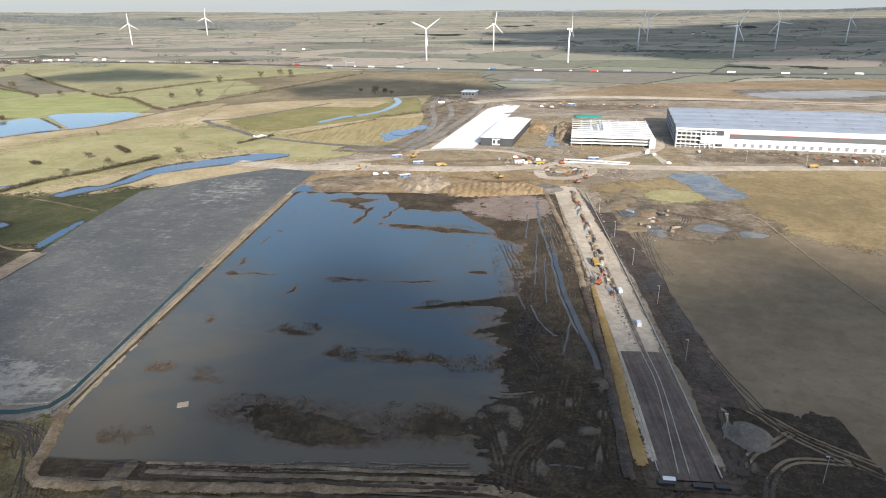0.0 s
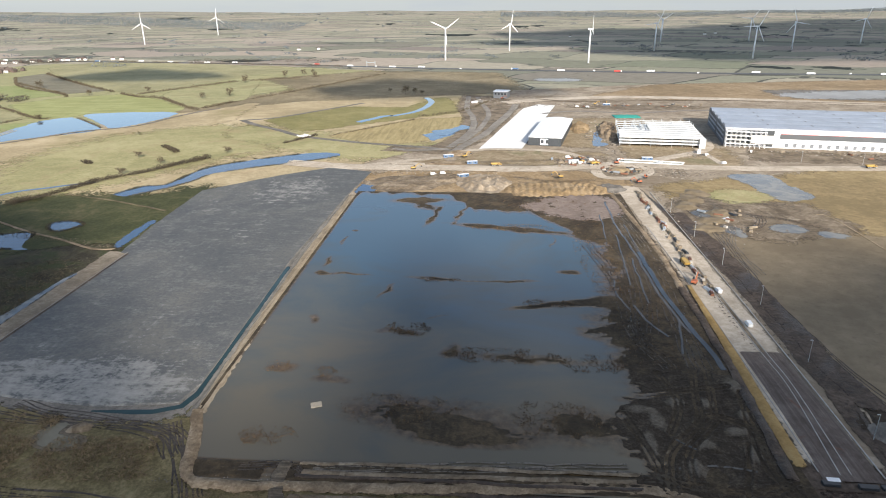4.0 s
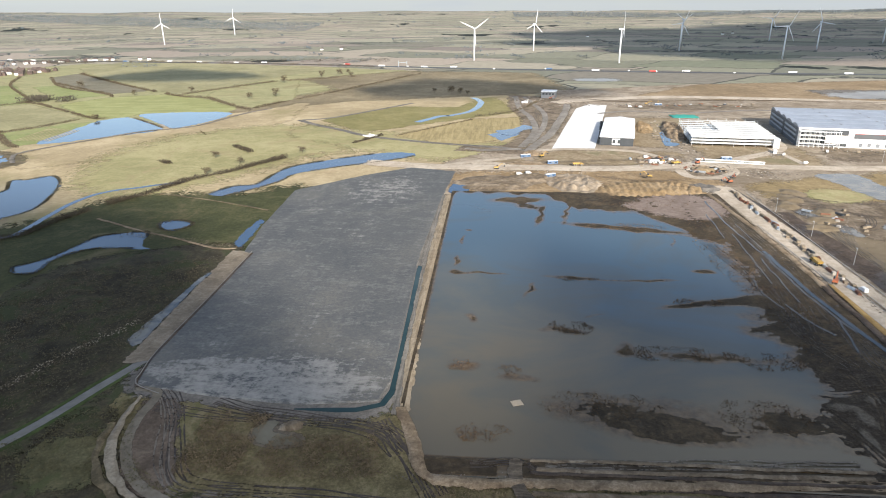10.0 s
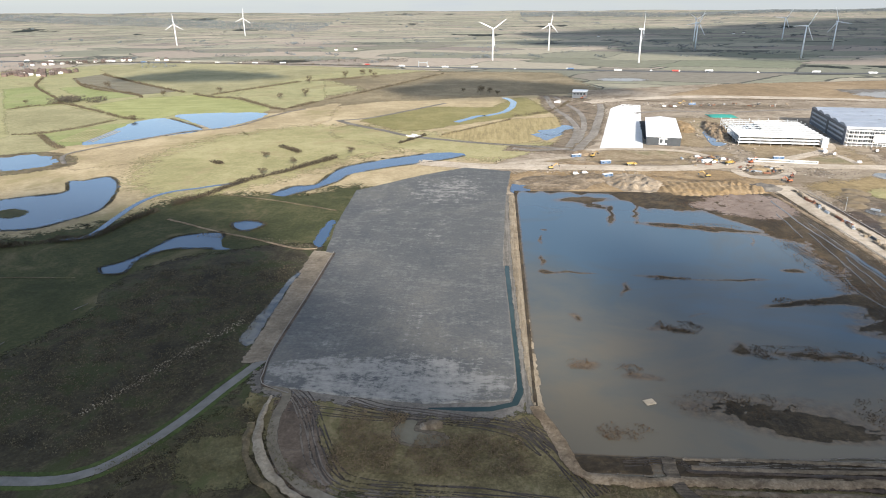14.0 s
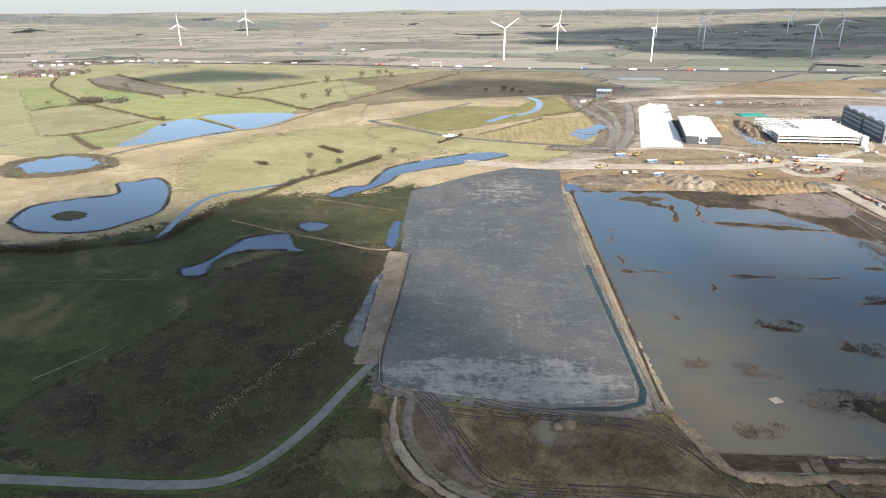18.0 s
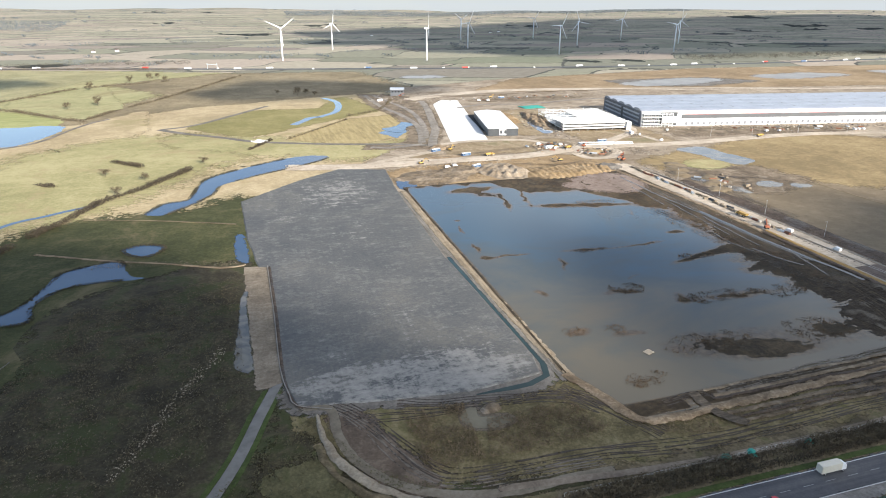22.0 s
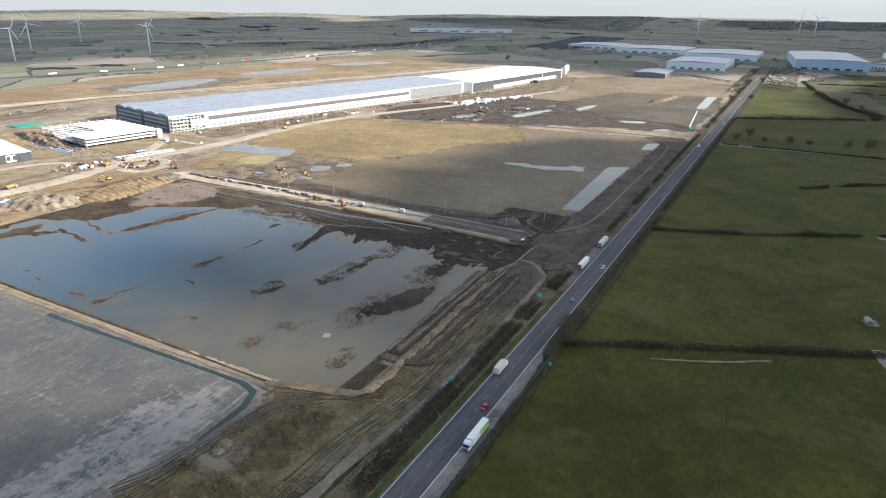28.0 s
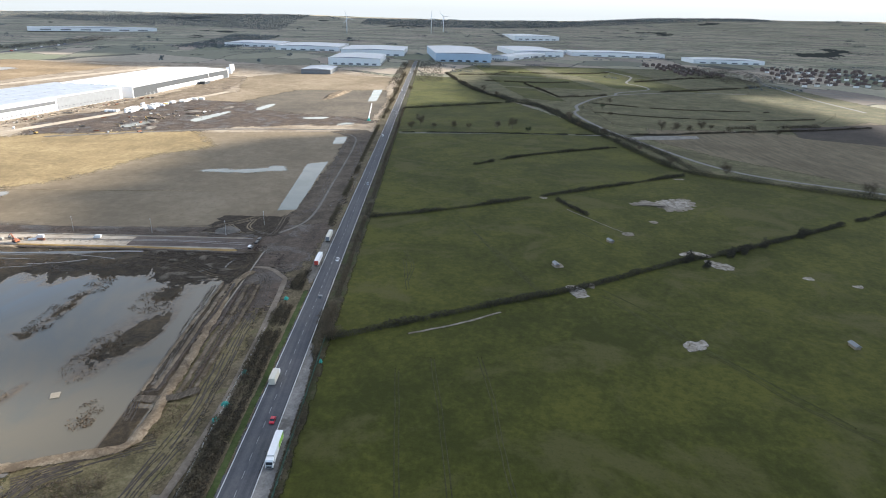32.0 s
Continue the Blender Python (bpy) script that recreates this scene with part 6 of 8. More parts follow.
ribbon("kerb_line", [(80.5, 230), (81.2, 140), (81.8, 110), (77, 61)], 0.35, KERB, 0.62, "pale centre kerb of the haul road", "kerb", 0.14)
ribbon("kerb_line", [(82.4, 230), (83.4, 140), (83.8, 110), (80.4, 61)], 0.35, KERB, 0.62, "pale centre kerb of the haul road", "kerb", 0.14)
ribbon("centre_reserve", [(81.4, 230), (82.3, 140), (82.8, 110), (78.7, 61)], 1.6, FLAT_B, 0.58, "dusty centre strip between two kerbs", "track", 0.05)
ribbon("trench", [(58, 57.2), (76, 55.8), (95, 55.5)], 4.2, MUD, 0.5, "dark trench across the end of the haul road", "trench", 0.05, 0.5, 2.0)
BLACK = plain("black_plastic", (0.014, 0.015, 0.018), 0.4, 0, 0.2, 2.0)
for x, y, w in ((72.0, 56.4, 5.0), (82.5, 55.4, 5.5), (88.6, 55.4, 4.5)):
    crate = thing("drain_crate", pose(x, y, 0.55, 0, 0, -3), "black plastic drainage crate lying in the trench", "crate", "drainage crates")
    part("body", Shell().box(-w / 2, -1.0, 0, w / 2, 1.0, 0.9, 0.05), BLACK, crate)
    for k in range(3):
        part("rib", Shell().box(-w / 2, -1.03, 0.15 + 0.28 * k, w / 2, 1.03, 0.22 + 0.28 * k), DARK, crate)
sheet = thing("white_board", pose(73.2, 57.6, 1.5, 8, 0, -3), "white board lying over a drainage crate", "board")
part("board", Shell().box(-1.9, -0.8, 0, 1.9, 0.8, 0.06), CAB_BOARD, sheet)
ribbon("drain_water", [(54, 250), (55, 193), (57.6, 160), (60.2, 136), (61, 120)], 2.4, water_mat("drain_water", (0.03, 0.04, 0.05), (0.05, 0.06, 0.07), 0.05, 1.2), 0.95, "dark water standing in a drain", "water", rough=0.6, step=4)
WET = water_mat("wet_streaks", (0.045, 0.042, 0.038), (0.085, 0.078, 0.068), 0.05, 1.2, gloss=0.5)
for pts, w in (([(51, 352), (49.4, 291), (51.7, 243), (52.7, 184), (57, 150)], 1.3), ([(46, 280), (44, 250), (41, 214), (40, 202)], 0.8), ([(48, 240), (46, 205), (44.6, 180)], 0.9), ([(55, 300), (54.5, 262), (56, 215)], 0.7), ([(37, 178), (40, 160), (46, 146)], 1.2), ([(55, 162), (52, 148), (48, 132)], 1.0), ([(42, 320), (41, 296), (38, 270)], 0.8), ([(33, 208), (31, 190), (34, 172)], 0.9), ([(26, 60), (40, 62), (52, 60)], 0.9), ([(30, 76), (36, 70), (44, 69)], 0.8)):
    ribbon("wet_streak", pts, w, WET, 0.86, "silver water lying in a long wheel rut", "water", 0.02, 1.0, 3.0)
patch("grey_mud", [(30, 362), (54, 356), (55, 326), (40, 316), (20, 318), (-4, 340)], soil("wet_pink_mud", (0.15, 0.105, 0.078), (0.21, 0.155, 0.12), (0.27, 0.21, 0.17), 0.04, 0.4, 0.6, 0.05), 0.83, "lilac-grey silt pool at the lagoon's head", "mud", 4, True, 3, 0.08)
patch("mud_pit", [(-189, 61), (-187, 71), (-180, 72), (-179.5, 66), (-171, 63.5), (-169.5, 58), (-180, 56)], DARK_RIM, 0.2, "brown rim of a scrape in the grass", "scrape", 0.5, True, 1.5, 0.2, feather=0.8)
patch("puddle", [(-188, 62), (-186.4, 69), (-181.5, 70), (-181.8, 64.5), (-172.5, 62), (-171, 59), (-180, 57.4)], soil_water, 0.26, "tan puddle in a crooked scrape", "puddle", 0.3, True, 1.5, 0.2)
heap("spoil_heap", -176, 68, 4.5, 3, 1.3, FLAT_B, "small brown heap beside the scrape", 20, 71.0, 0.4)
patch("basin", [(86, 492), (142, 480), (139, 474), (85, 484)], SILT, 0.3, "grey water in a walled basin", "water", 0.3)
for a, b in (((85, 494), (143, 481)), ((84, 483), (139, 473)), ((85, 494), (84, 483)), ((143, 481), (139, 473))):
    ribbon("basin_wall", [a, b], 1.2, CONC, 0.3, "pale concrete wall of the basin", "wall", 0.9, smooth=False, step=20)
patch("puddle", [(84, 628), (92, 628), (84, 586), (80, 574), (87, 566), (82, 554), (72, 556), (76, 584)], POND, 0.35, "blue puddle beside the deck", "puddle", 1.5, True, 2, 0.1)
for pts in ([(110, 330), (122, 335), (126, 322), (116, 312)], [(150, 300), (162, 308), (170, 298), (158, 290)], [(118, 300), (124, 280), (128, 296)], [(176, 292), (190, 290), (188, 284), (178, 284)]):
    patch("puddle", pts, PUDDLE, 0.2, "small blue puddle among the ruts", "puddle", 2.5, True, 1.5, 0.15)
for pts in ([(560, 262), (640, 244), (648, 250), (580, 272)], [(500, 330), (540, 316), (548, 322), (510, 340)], [(600, 120), (610, 95), (622, 98), (612, 126)], [(680, 205), (740, 200), (738, 207), (690, 214)], [(560, 70), (566, 52), (574, 60)]):
    patch("puddle", pts, SILT, 0.22, "pale puddle on dark mud", "puddle", 3, True, 2, 0.1)
for pts in ([(430, 960), (560, 1000), (640, 985), (560, 930), (470, 920)], [(760, 1000), (900, 1020), (960, 980), (820, 950)], [(60, 1180), (110, 1190), (120, 1170), (70, 1165)], [(1100, 1020), (1250, 980), (1240, 940), (1120, 970)]):
    patch("flooded_plot", pts, soil("wet_silt", (0.17, 0.15, 0.125), (0.22, 0.20, 0.175), (0.28, 0.26, 0.23), 0.02, 0.15, 0.35, 0.05), 0.2, "pale sheet of flood water on bare earth", "water", 12, True, 6, 0.03)
BUSHES = []
PALE_MUD = soil("trampled_mud", (0.20, 0.17, 0.135), (0.31, 0.275, 0.23), (0.42, 0.38, 0.33), 0.2, 0.9, tint=((0.10, 0.08, 0.05), 0.25, 0.5))
DIM_MUD = soil("dim_trampled_mud", (0.15, 0.125, 0.095), (0.21, 0.18, 0.14), (0.28, 0.245, 0.20), 0.2, 0.9)
DITCH = soil("ditch_grass", (0.034, 0.038, 0.007), (0.046, 0.050, 0.010), (0.064, 0.066, 0.018), 0.1, 0.9)
# pale mud round gateways, troughs and a dug hole
for pts, m, rough in (([(19.8, -135.9), (22.5, -141), (16, -145), (7.8, -145.4), (5.5, -140), (12, -138)], PALE_MUD, 1.8), ([(23.6, -147.7), (26.5, -153), (19, -151)], DIM_MUD, 1.0), ([(54.4, -134.6), (57.6, -138.6), (51, -140), (49.6, -135.4)], DIM_MUD, 0.8),
                      ([(-45.9, -179.1), (-42.4, -182.5), (-43.4, -186), (-40.6, -189.6), (-45.4, -191), (-50.5, -184.7), (-51.4, -179.4)], PALE_MUD, 0.9), ([(192, -224), (207, -240), (201, -252), (215, -279), (184, -272), (176, -252), (190, -244)], DIM_MUD, 5.0), ([(204, -248), (212, -274), (190, -270), (186, -256)], PALE_MUD, 3.0),
                      ([(77.6, -222), (83, -233), (75, -242), (73, -238), (78, -232), (75, -225)], PALE_MUD, 0.8), ([(67, -234), (59, -248), (51, -244), (55, -236)], PALE_MUD, 1.4), ([(119, -196), (120, -203), (114, -203), (113, -197)], DIM_MUD, 1.2), ([(148, -225), (149, -230), (144, -230), (144, -226)], DIM_MUD, 0.7), ([(101, -180), (101, -184), (97, -184), (97, -181)], DIM_MUD, 0.6),
                      ([(288, -294), (288, -303), (284, -301), (284, -295)], DIM_MUD, 0.7), ([(211, -151), (211, -156), (207, -156), (207, -152)], DIM_MUD, 0.6), ([(40, -283), (42, -289), (37, -288)], PALE_MUD, 0.6), ([(29, -307), (30, -313), (26, -311)], PALE_MUD, 0.6)):
    patch("trampled_mud", pts, m, 0.11 if m is DIM_MUD else 0.125, "pale trampled mud in the pasture", "mud", rough, True, 0.8, 0.4, feather=0.8)
for pts in ([(151.4, -79.5), (103.5, -92.1), (64, -102.5), (11.1, -119.9)], [(17.9, -155.6), (-15.8, -175.8), (-38.7, -182.3), (-50.1, -188.5), (-72.8, -201.2), (-110, -222)], [(135, -159), (101.5, -172.9), (78, -184.4)]):
    ribbon("field_ditch", pts, 1.3, DITCH, 0.09, "shallow grassy ditch across the pasture", "ditch", -0.03, 0.5, 2.0)
for cx, cy, r, h in ((68, -224, 6, 4.5), (78, -256, 6, 4.8), (98, -288, 6, 4.6), (84, -268, 5, 4.2), (58, -232, 5, 3.6), (120, -326, 6, 4.6)):
    BUSHES.append((cx, cy, r, h))
ribbon("gravel_bank", [(-40, -47.5), (-29, -70), (-14, -96.5)], 1.6, DIM_MUD, 0.1, "pale gravel bank beside the hedge", "bank", 0.15, 0.8, 2.0)
ribbon("stone_wall", [(116, -199), (141, -185), (177, -166)], 1.0, DIM_MUD, 0.1, "low pale bank across the pasture", "bank", 0.3, 0.5, 3.0)

# ---- hedges, bushes and trees ----
rng = np.random.default_rng(7)


def twig_mesh(name, centres, sizes, material):
    """Small crossed sprigs round many centres, as one mesh."""
    n = len(centres)
    c = np.asarray(centres, float)
    d1 = rng.normal(size=(n, 3))
    d2 = rng.normal(size=(n, 3))
    d1 /= np.linalg.norm(d1, axis=1)[:, None]
    d2 /= np.linalg.norm(d2, axis=1)[:, None]
    s = np.asarray(sizes, float)[:, None]
    v = np.stack([c - d1 * s * 0.6, c + d1 * s * 0.6, c + d2 * s], 1).reshape(-1, 3)
    me = bpy.data.meshes.new(name)
    me.vertices.add(3 * n)
    me.vertices.foreach_set("co", v.ravel())
    me.loops.add(3 * n)
    me.loops.foreach_set("vertex_index", np.arange(3 * n, dtype=np.int32))
    me.polygons.add(n)
    me.polygons.foreach_set("loop_start", np.arange(0, 3 * n, 3, dtype=np.int32))
    me.update(calc_edges=True)
    me.materials.append(material)
    return me


def hedge(points, width, height, label, dense=22, material=None, gaps=0.0, size=0.55, name="hedge", step=2.0):
    line = curve(points, step)
    cs, ss = [], []
    for (x0, y0), (x1, y1) in zip(line, line[1:]):
        length = math.hypot(x1 - x0, y1 - y0)
        vig = 0.65 + 0.7 * noise.noise((x0 * 0.05, y0 * 0.05, 4.0)) + 0.5 * noise.noise((x0 * 0.21, y0 * 0.21, 6.0))
        if gaps and noise.noise((x0 * 0.03, y0 * 0.03, 11.0)) > 0.5 - gaps:
            continue
        k = max(1, int(dense * length * max(0.2, vig)))
        t = rng.random(k)
        a = rng.random(k) * 2 * math.pi
        r = np.sqrt(rng.random(k))
        h = height * max(0.35, vig + 0.25)
        px = x0 + (x1 - x0) * t + np.cos(a) * r * width / 2
        py = y0 + (y1 - y0) * t + np.sin(a) * r * width / 2
        pz = np.abs(rng.random(k)) * h * (1 - 0.5 * r * r)
        cs.append(np.stack([px, py, pz + swell(x0, y0) + 0.1], 1))
        ss.append(size * (0.5 + rng.random(k)))
    low = name in ("bramble_patch", "rush_fringe", "thicket")
    ob = new(name, twig_mesh(name, np.concatenate(cs), np.concatenate(ss), material or TWIG_D))
    return tagged(ob, label, name.replace("_", " "), "" if low else "field hedges", kind="stuff" if low else "")


HEDGES = [([(-46, -11), (-28, -47), (-5, -94), (19, -145), (59, -211), (92, -277), (181, -431), (300, -640)], 3.4, 2.8), ([(144, -13), (170, -75), (213, -153), (301, -308)], 3.2, 2.6), ([(202, -164), (160, -180)], 3.0, 2.4),
          ([(330, -102), (385, -169), (440, -278)], 3.6, 2.2), ([(512, -19), (519, -125), (523, -270)], 1.6, 1.2), ([(735, -12), (780, -95), (843, -200)], 3.6, 3.0),
          ([(1422, -92), (1082, -135), (874, -197), (759, -256), (640, -262), (504, -284), (331, -311), (278, -372), (225, -455), (170, -600)], 6.5, 4.2),
          ([(1303, -106), (1012, -151), (892, -205), (823, -238), (697, -252)], 8.0, 5.0), ([(697, -262), (621, -274), (526, -296), (432, -318), (330, -330)], 7.0, 4.4)]
for pts, w, h in HEDGES:
    hedge(pts, w * 1.4, h * 1.25, "dark bare hawthorn hedge between green pastures", 100, gaps=0.04, size=0.45)
for cx, cy, r, h in BUSHES:
    hedge([(cx - r, cy + r * 0.6), (cx, cy - r * 0.2), (cx + r, cy - r * 0.6)], r * 0.8, h, "dark rounded thorn bushes swelling out of a hedge", 120, size=0.5, name="bush")
BROWN_THORN = plain("brown_thorn", (0.058, 0.045, 0.028), 0.95, 0, 0.45, 0.15)
for pts, w, h in (([(-500, 227), (-470, 229), (-444, 240), (-417, 252), (-411, 285), (-400, 317), (-384, 353), (-366, 400), (-346, 425), (-332, 450), (-311, 484)], 6, 3.2), ([(-384, 538), (-355, 508)], 6, 3.0), ([(-430, 466), (-415, 456)], 6, 2.6), ([(-900, 205), (-700, 215), (-485, 229)], 6, 3.2), ([(-265, 545), (-235, 603)], 4, 2.5)):
    hedge(pts, w * 1.2, h * 1.2, "dark brown thorn hedge along a ditch", 60, BROWN_THORN, 0.1, 0.7)
for pts, w, h, dens in (([(-889, 791), (-846, 847), (-761, 792), (-654, 710), (-631, 710)], 6, 3.4, 16), ([(-1058, 1312), (-861, 1122), (-740, 1015), (-629, 925), (-580, 908), (-485, 808), (-458, 787)], 7, 4.0, 16), ([(-993, 1125), (-785, 960), (-748, 919)], 6, 3.4, 14), ([(-641, 952), (-613, 1014), (-541, 1154), (-506, 1173), (-400, 1240)], 6, 3.6, 14),
                        ([(-459, 802), (-428, 887), (-380, 1000), (-270, 1300)], 6, 3.2, 12), ([(-735, 594), (-704, 602), (-680, 639), (-663, 699)], 5, 3.0, 14), ([(-698, 595), (-646, 541), (-619, 520)], 8, 3.0, 16), ([(-1309, 1570), (-1153, 1646), (-895, 1589), (-658, 1538), (-400, 1470)], 8, 4.5, 12), ([(-1070, 1228), (-932, 1058), (-780, 960)], 6, 3.2, 12), ([(-1150, 1240), (-1052, 1081), (-878, 893), (-848, 848)], 6, 3.4, 12),
                        ([(-131, 736), (-79, 781), (-40, 880)], 5, 3, 9), ([(-216, 602), (-134, 713)], 3, 2, 6)):
    hedge(pts, w, h, "leafless hedge between sunny pastures", dens, TWIG, 0.06, 1.0, step=4.0)
ribbon("dyke_path", [(-569, 448), (-595, 488), (-582, 528), (-560, 565), (-531, 615), (-482, 652), (-463, 724), (-449, 770), (-430, 800)], 5, WORN, 0.2, "grey stony path along the dyke", "path", 0.6, 0.8, 4.0)
ribbon("pond_dam", [(-596, 715), (-556, 679), (-516, 642)], 4, SCRUB, 0.25, "brown earth dam between two ponds", "bank", 0.5, 0.6, 3.0)
for pts, w, h in (([(938, -300), (965, -360), (990, -407)], 7, 3.6), ([(1078, -550), (1150, -690), (1245, -845)], 8, 4), ([(1187, -269), (1110, -280), (1029, -293)], 6, 3.4), ([(1387, -123), (1410, -190), (1435, -257)], 6, 3.6), ([(1029, -293), (940, -302)], 4, 2.6),
                  ([(529, -318), (532, -362), (553, -420), (575, -500), (602, -608), (640, -720)], 5, 2.6), ([(600, -480), (618, -560), (640, -640)], 9, 5), ([(742, -325), (700, -420), (690, -560), (720, -700)], 3, 1.2), ([(860, -350), (800, -470), (790, -640)], 3, 1.2), ([(1300, -560), (1420, -720), (1500, -860)], 8, 4), ([(1500, -240), (1490, -420), (1560, -560)], 8, 4), ([(1240, -180), (1220, -300), (1260, -420)], 6, 3)):
    hedge(pts, w, h, "dark straggling hedge in the olive fields", 40, BROWN_THORN, 0.14, 0.8, step=3.0)
THICK = plain("brown_thicket", (0.095, 0.076, 0.045), 0.95, 0, 0.5, 0.3)
for pts in ([(-280, 14), (-200, 15), (-130, 15), (-60, 15), (10, 16), (60, 15)], [(-260, 17.5), (-180, 18), (-90, 18.5), (-20, 19)], [(120, 14), (250, 14), (420, 15), (560, 15)], [(620, 14), (800, 14), (1000, 14), (1400, 15)]):
    hedge(pts, 4.2, 3.2, "brown roadside thicket of thorn and bramble", 70, THICK, 0.26, 0.45, "thicket", 1.6)
for pts, w, h in (([(-230, 12.6), (-150, 12.8), (-70, 13), (0, 13.2), (64, 12.4)], 3.4, 1.8), ([(-170, 16.8), (-110, 17), (-40, 17.4), (30, 17)], 3.6, 2.4)):
    hedge(pts, w, h, "dark low thorn and bramble beside the road", 60, BROWN_THORN, 0.18, 0.45, "thicket", 1.6)
for pts, w, h, gaps in (([(-260, -8.6), (-200, -8.4), (-176, -8.8)], 3.4, 2.6, 0.05), ([(-172, -9.9), (-130, -9.9), (-90, -9.9), (-66, -9.0)], 2.0, 1.6, 0.12), ([(-62, -8.0), (-40, -8.2), (-26, -8.2), (-8, -8.6)], 4.6, 4.2, 0.0), ([(-36, -8.6), (-14, -9.2)], 5.4, 5.2, 0.0), ([(0, -9), (60, -9), (142, -9.4)], 3.4, 2.4, 0.15), ([(150, -10), (330, -10), (512, -11)], 3.6, 2.6, 0.12), ([(520, -11), (735, -11)], 3.6, 2.8, 0.1)):
    hedge(pts, w, h, "brown bramble thicket beside the road", 56, TWIG, gaps, 0.5, "thicket", 1.6)
for pts, dens in (([(-279, 146), (-283, 125), (-287, 108), (-296, 88), (-305, 70)], 16), ([(-325, 190), (-330, 150), (-322, 110), (-330, 80)], 8), ([(-300, 200), (-290, 170), (-300, 140)], 8), ([(-352, 260), (-310, 254), (-268, 240)], 12)):
    hedge(pts, 9, 0.9, "pale dead bramble and thistle in dark grass", dens, plain("dead_stems", (0.16, 0.13, 0.09), 0.95, 0, 0.3, 0.5), 0.1, 0.45, "bramble_patch", 3.0)
DOCK = plain("dead_dock_stems", (0.16, 0.118, 0.070), 0.95, 0, 0.5, 0.4)


def tufts(name, outline, count, height, size, material, label, clump=0.25, base=0.2):
    """Loose stems and tussocks scattered over an outline, thicker in clumps."""
    xs, ys = [p[0] for p in outline], [p[1] for p in outline]
    n = len(outline)
    pts = []
    while len(pts) < count:
        x, y = rng.uniform(min(xs), max(xs)), rng.uniform(min(ys), max(ys))
        inside = False
        for a in range(n):
            (x0, y0), (x1, y1) = outline[a], outline[a - 1]
            if (y0 > y) != (y1 > y) and x < (x1 - x0) * (y - y0) / (y1 - y0) + x0:
                inside = not inside
        if inside and noise.noise((x * 0.13, y * 0.13, 2.0)) + 0.6 * noise.noise((x * 0.5, y * 0.5, 5.0)) > rng.uniform(-0.6, 0.6) + clump - 0.25:
            pts.append((x, y, base + height * rng.random()))
    tagged(new(name, twig_mesh(name, pts, size * (0.5 + rng.random(len(pts))), material)), label, "weeds", kind="stuff")


tufts("dock_stems", [(-209, 76), (-185, 74), (-187, 42), (-208, 41)], 5200, 0.9, 0.42, DOCK, "brown seeded dock stems on the grass bank")
tufts("dock_stems", [(-180, 62), (-146, 66), (-138, 46), (-150, 42), (-186, 42)], 6200, 0.9, 0.42, DOCK, "brown seeded dock stems above the road")
tufts("dock_stems", [(-130, 40), (10, 44), (26, 34), (-110, 33)], 5200, 0.7, 0.4, DOCK, "brown dead weeds beside the bund")
tufts("dead_grass", [(-345, 200), (-268, 225), (-264, 100), (-290, 40), (-370, 60)], 11000, 0.6, 0.5, plain("dead_grass", (0.12, 0.10, 0.06), 0.95, 0, 0.45, 0.3), "tufts of dead grass in the scrub", 0.4)
tufts("brambles", [(-345, 200), (-268, 225), (-264, 100), (-290, 40), (-370, 60)], 7000, 0.9, 0.5, BROWN_THORN, "dark low brambles in the scrub", 0.4)
tufts("rough_tufts", [(-262, 66), (-240, 82), (-226, 50), (-205, 34), (-285, 34)], 5000, 0.5, 0.4, plain("straw_tufts", (0.095, 0.085, 0.042), 0.95, 0, 0.4, 0.4), "straw-coloured tussocks beside the lane", 0.3)
SEDGE = plain("brown_sedge", (0.10, 0.062, 0.032), 0.95, 0, 0.4, 0.5)
for cx, cy, rx, ry, k in ((-70, 147, 12, 6, 700), (-27, 126, 26, 6, 1300), (10, 122, 14, 7, 800), (-65, 86, 24, 9, 900), (-108, 68, 11, 5, 600), (-4, 177, 14, 4, 500), (-60, 203, 12, 3, 300), (-8, 84, 18, 10, 900), (-119, 112, 6, 4, 200), (-99, 109, 6, 4, 200), (-20, 290, 30, 7, 800), (5, 345, 34, 16, 1200), (30, 250, 14, 60, 2200), (36, 160, 14, 40, 1600)):
    tufts("sedge", [(cx - rx, cy), (cx - 0.6 * rx, cy - ry), (cx + 0.6 * rx, cy - ry), (cx + rx, cy), (cx + 0.6 * rx, cy + ry), (cx - 0.6 * rx, cy + ry)], k, 0.5, 0.4, SEDGE, "brown dead sedge standing in the shallows", 0.45, 0.62)
FRINGE = plain("reed_fringe", (0.05, 0.043, 0.024), 0.95, 0, 0.45, 0.4)
for pts, label in (([(-545, 282), (-554, 318), (-532, 339), (-507, 355), (-524, 387), (-512, 393), (-497, 405), (-471, 374), (-448, 315), (-456, 285), (-471, 264), (-513, 262), (-545, 282)], "dark rushes round the blue pond"),
                   ([(-382, 202), (-371, 216), (-365, 245), (-360, 257), (-335, 265), (-328, 244), (-318, 235), (-344, 235), (-359, 228), (-366, 212), (-363, 194), (-376, 194), (-382, 202)], "dark rushes round the crooked pond"),
                   ([(-336, 285), (-326, 290), (-313, 285), (-313, 275), (-322, 268), (-333, 276), (-336, 285)], "dark rushes round the small pond"),
                   ([(-333, 355), (-323, 379), (-306, 387), (-301, 421), (-294, 449), (-265, 478), (-222, 508), (-193, 512)], "dark rushes along the stream"), ([(-318, 352), (-303, 370), (-288, 396), (-281, 424), (-252, 448), (-210, 475), (-185, 498)], "dark rushes along the stream's near bank")):
    hedge(pts, 3.4, 0.8, label, 26, FRINGE, 0.2, 0.5, "rush_fringe", 2.0)


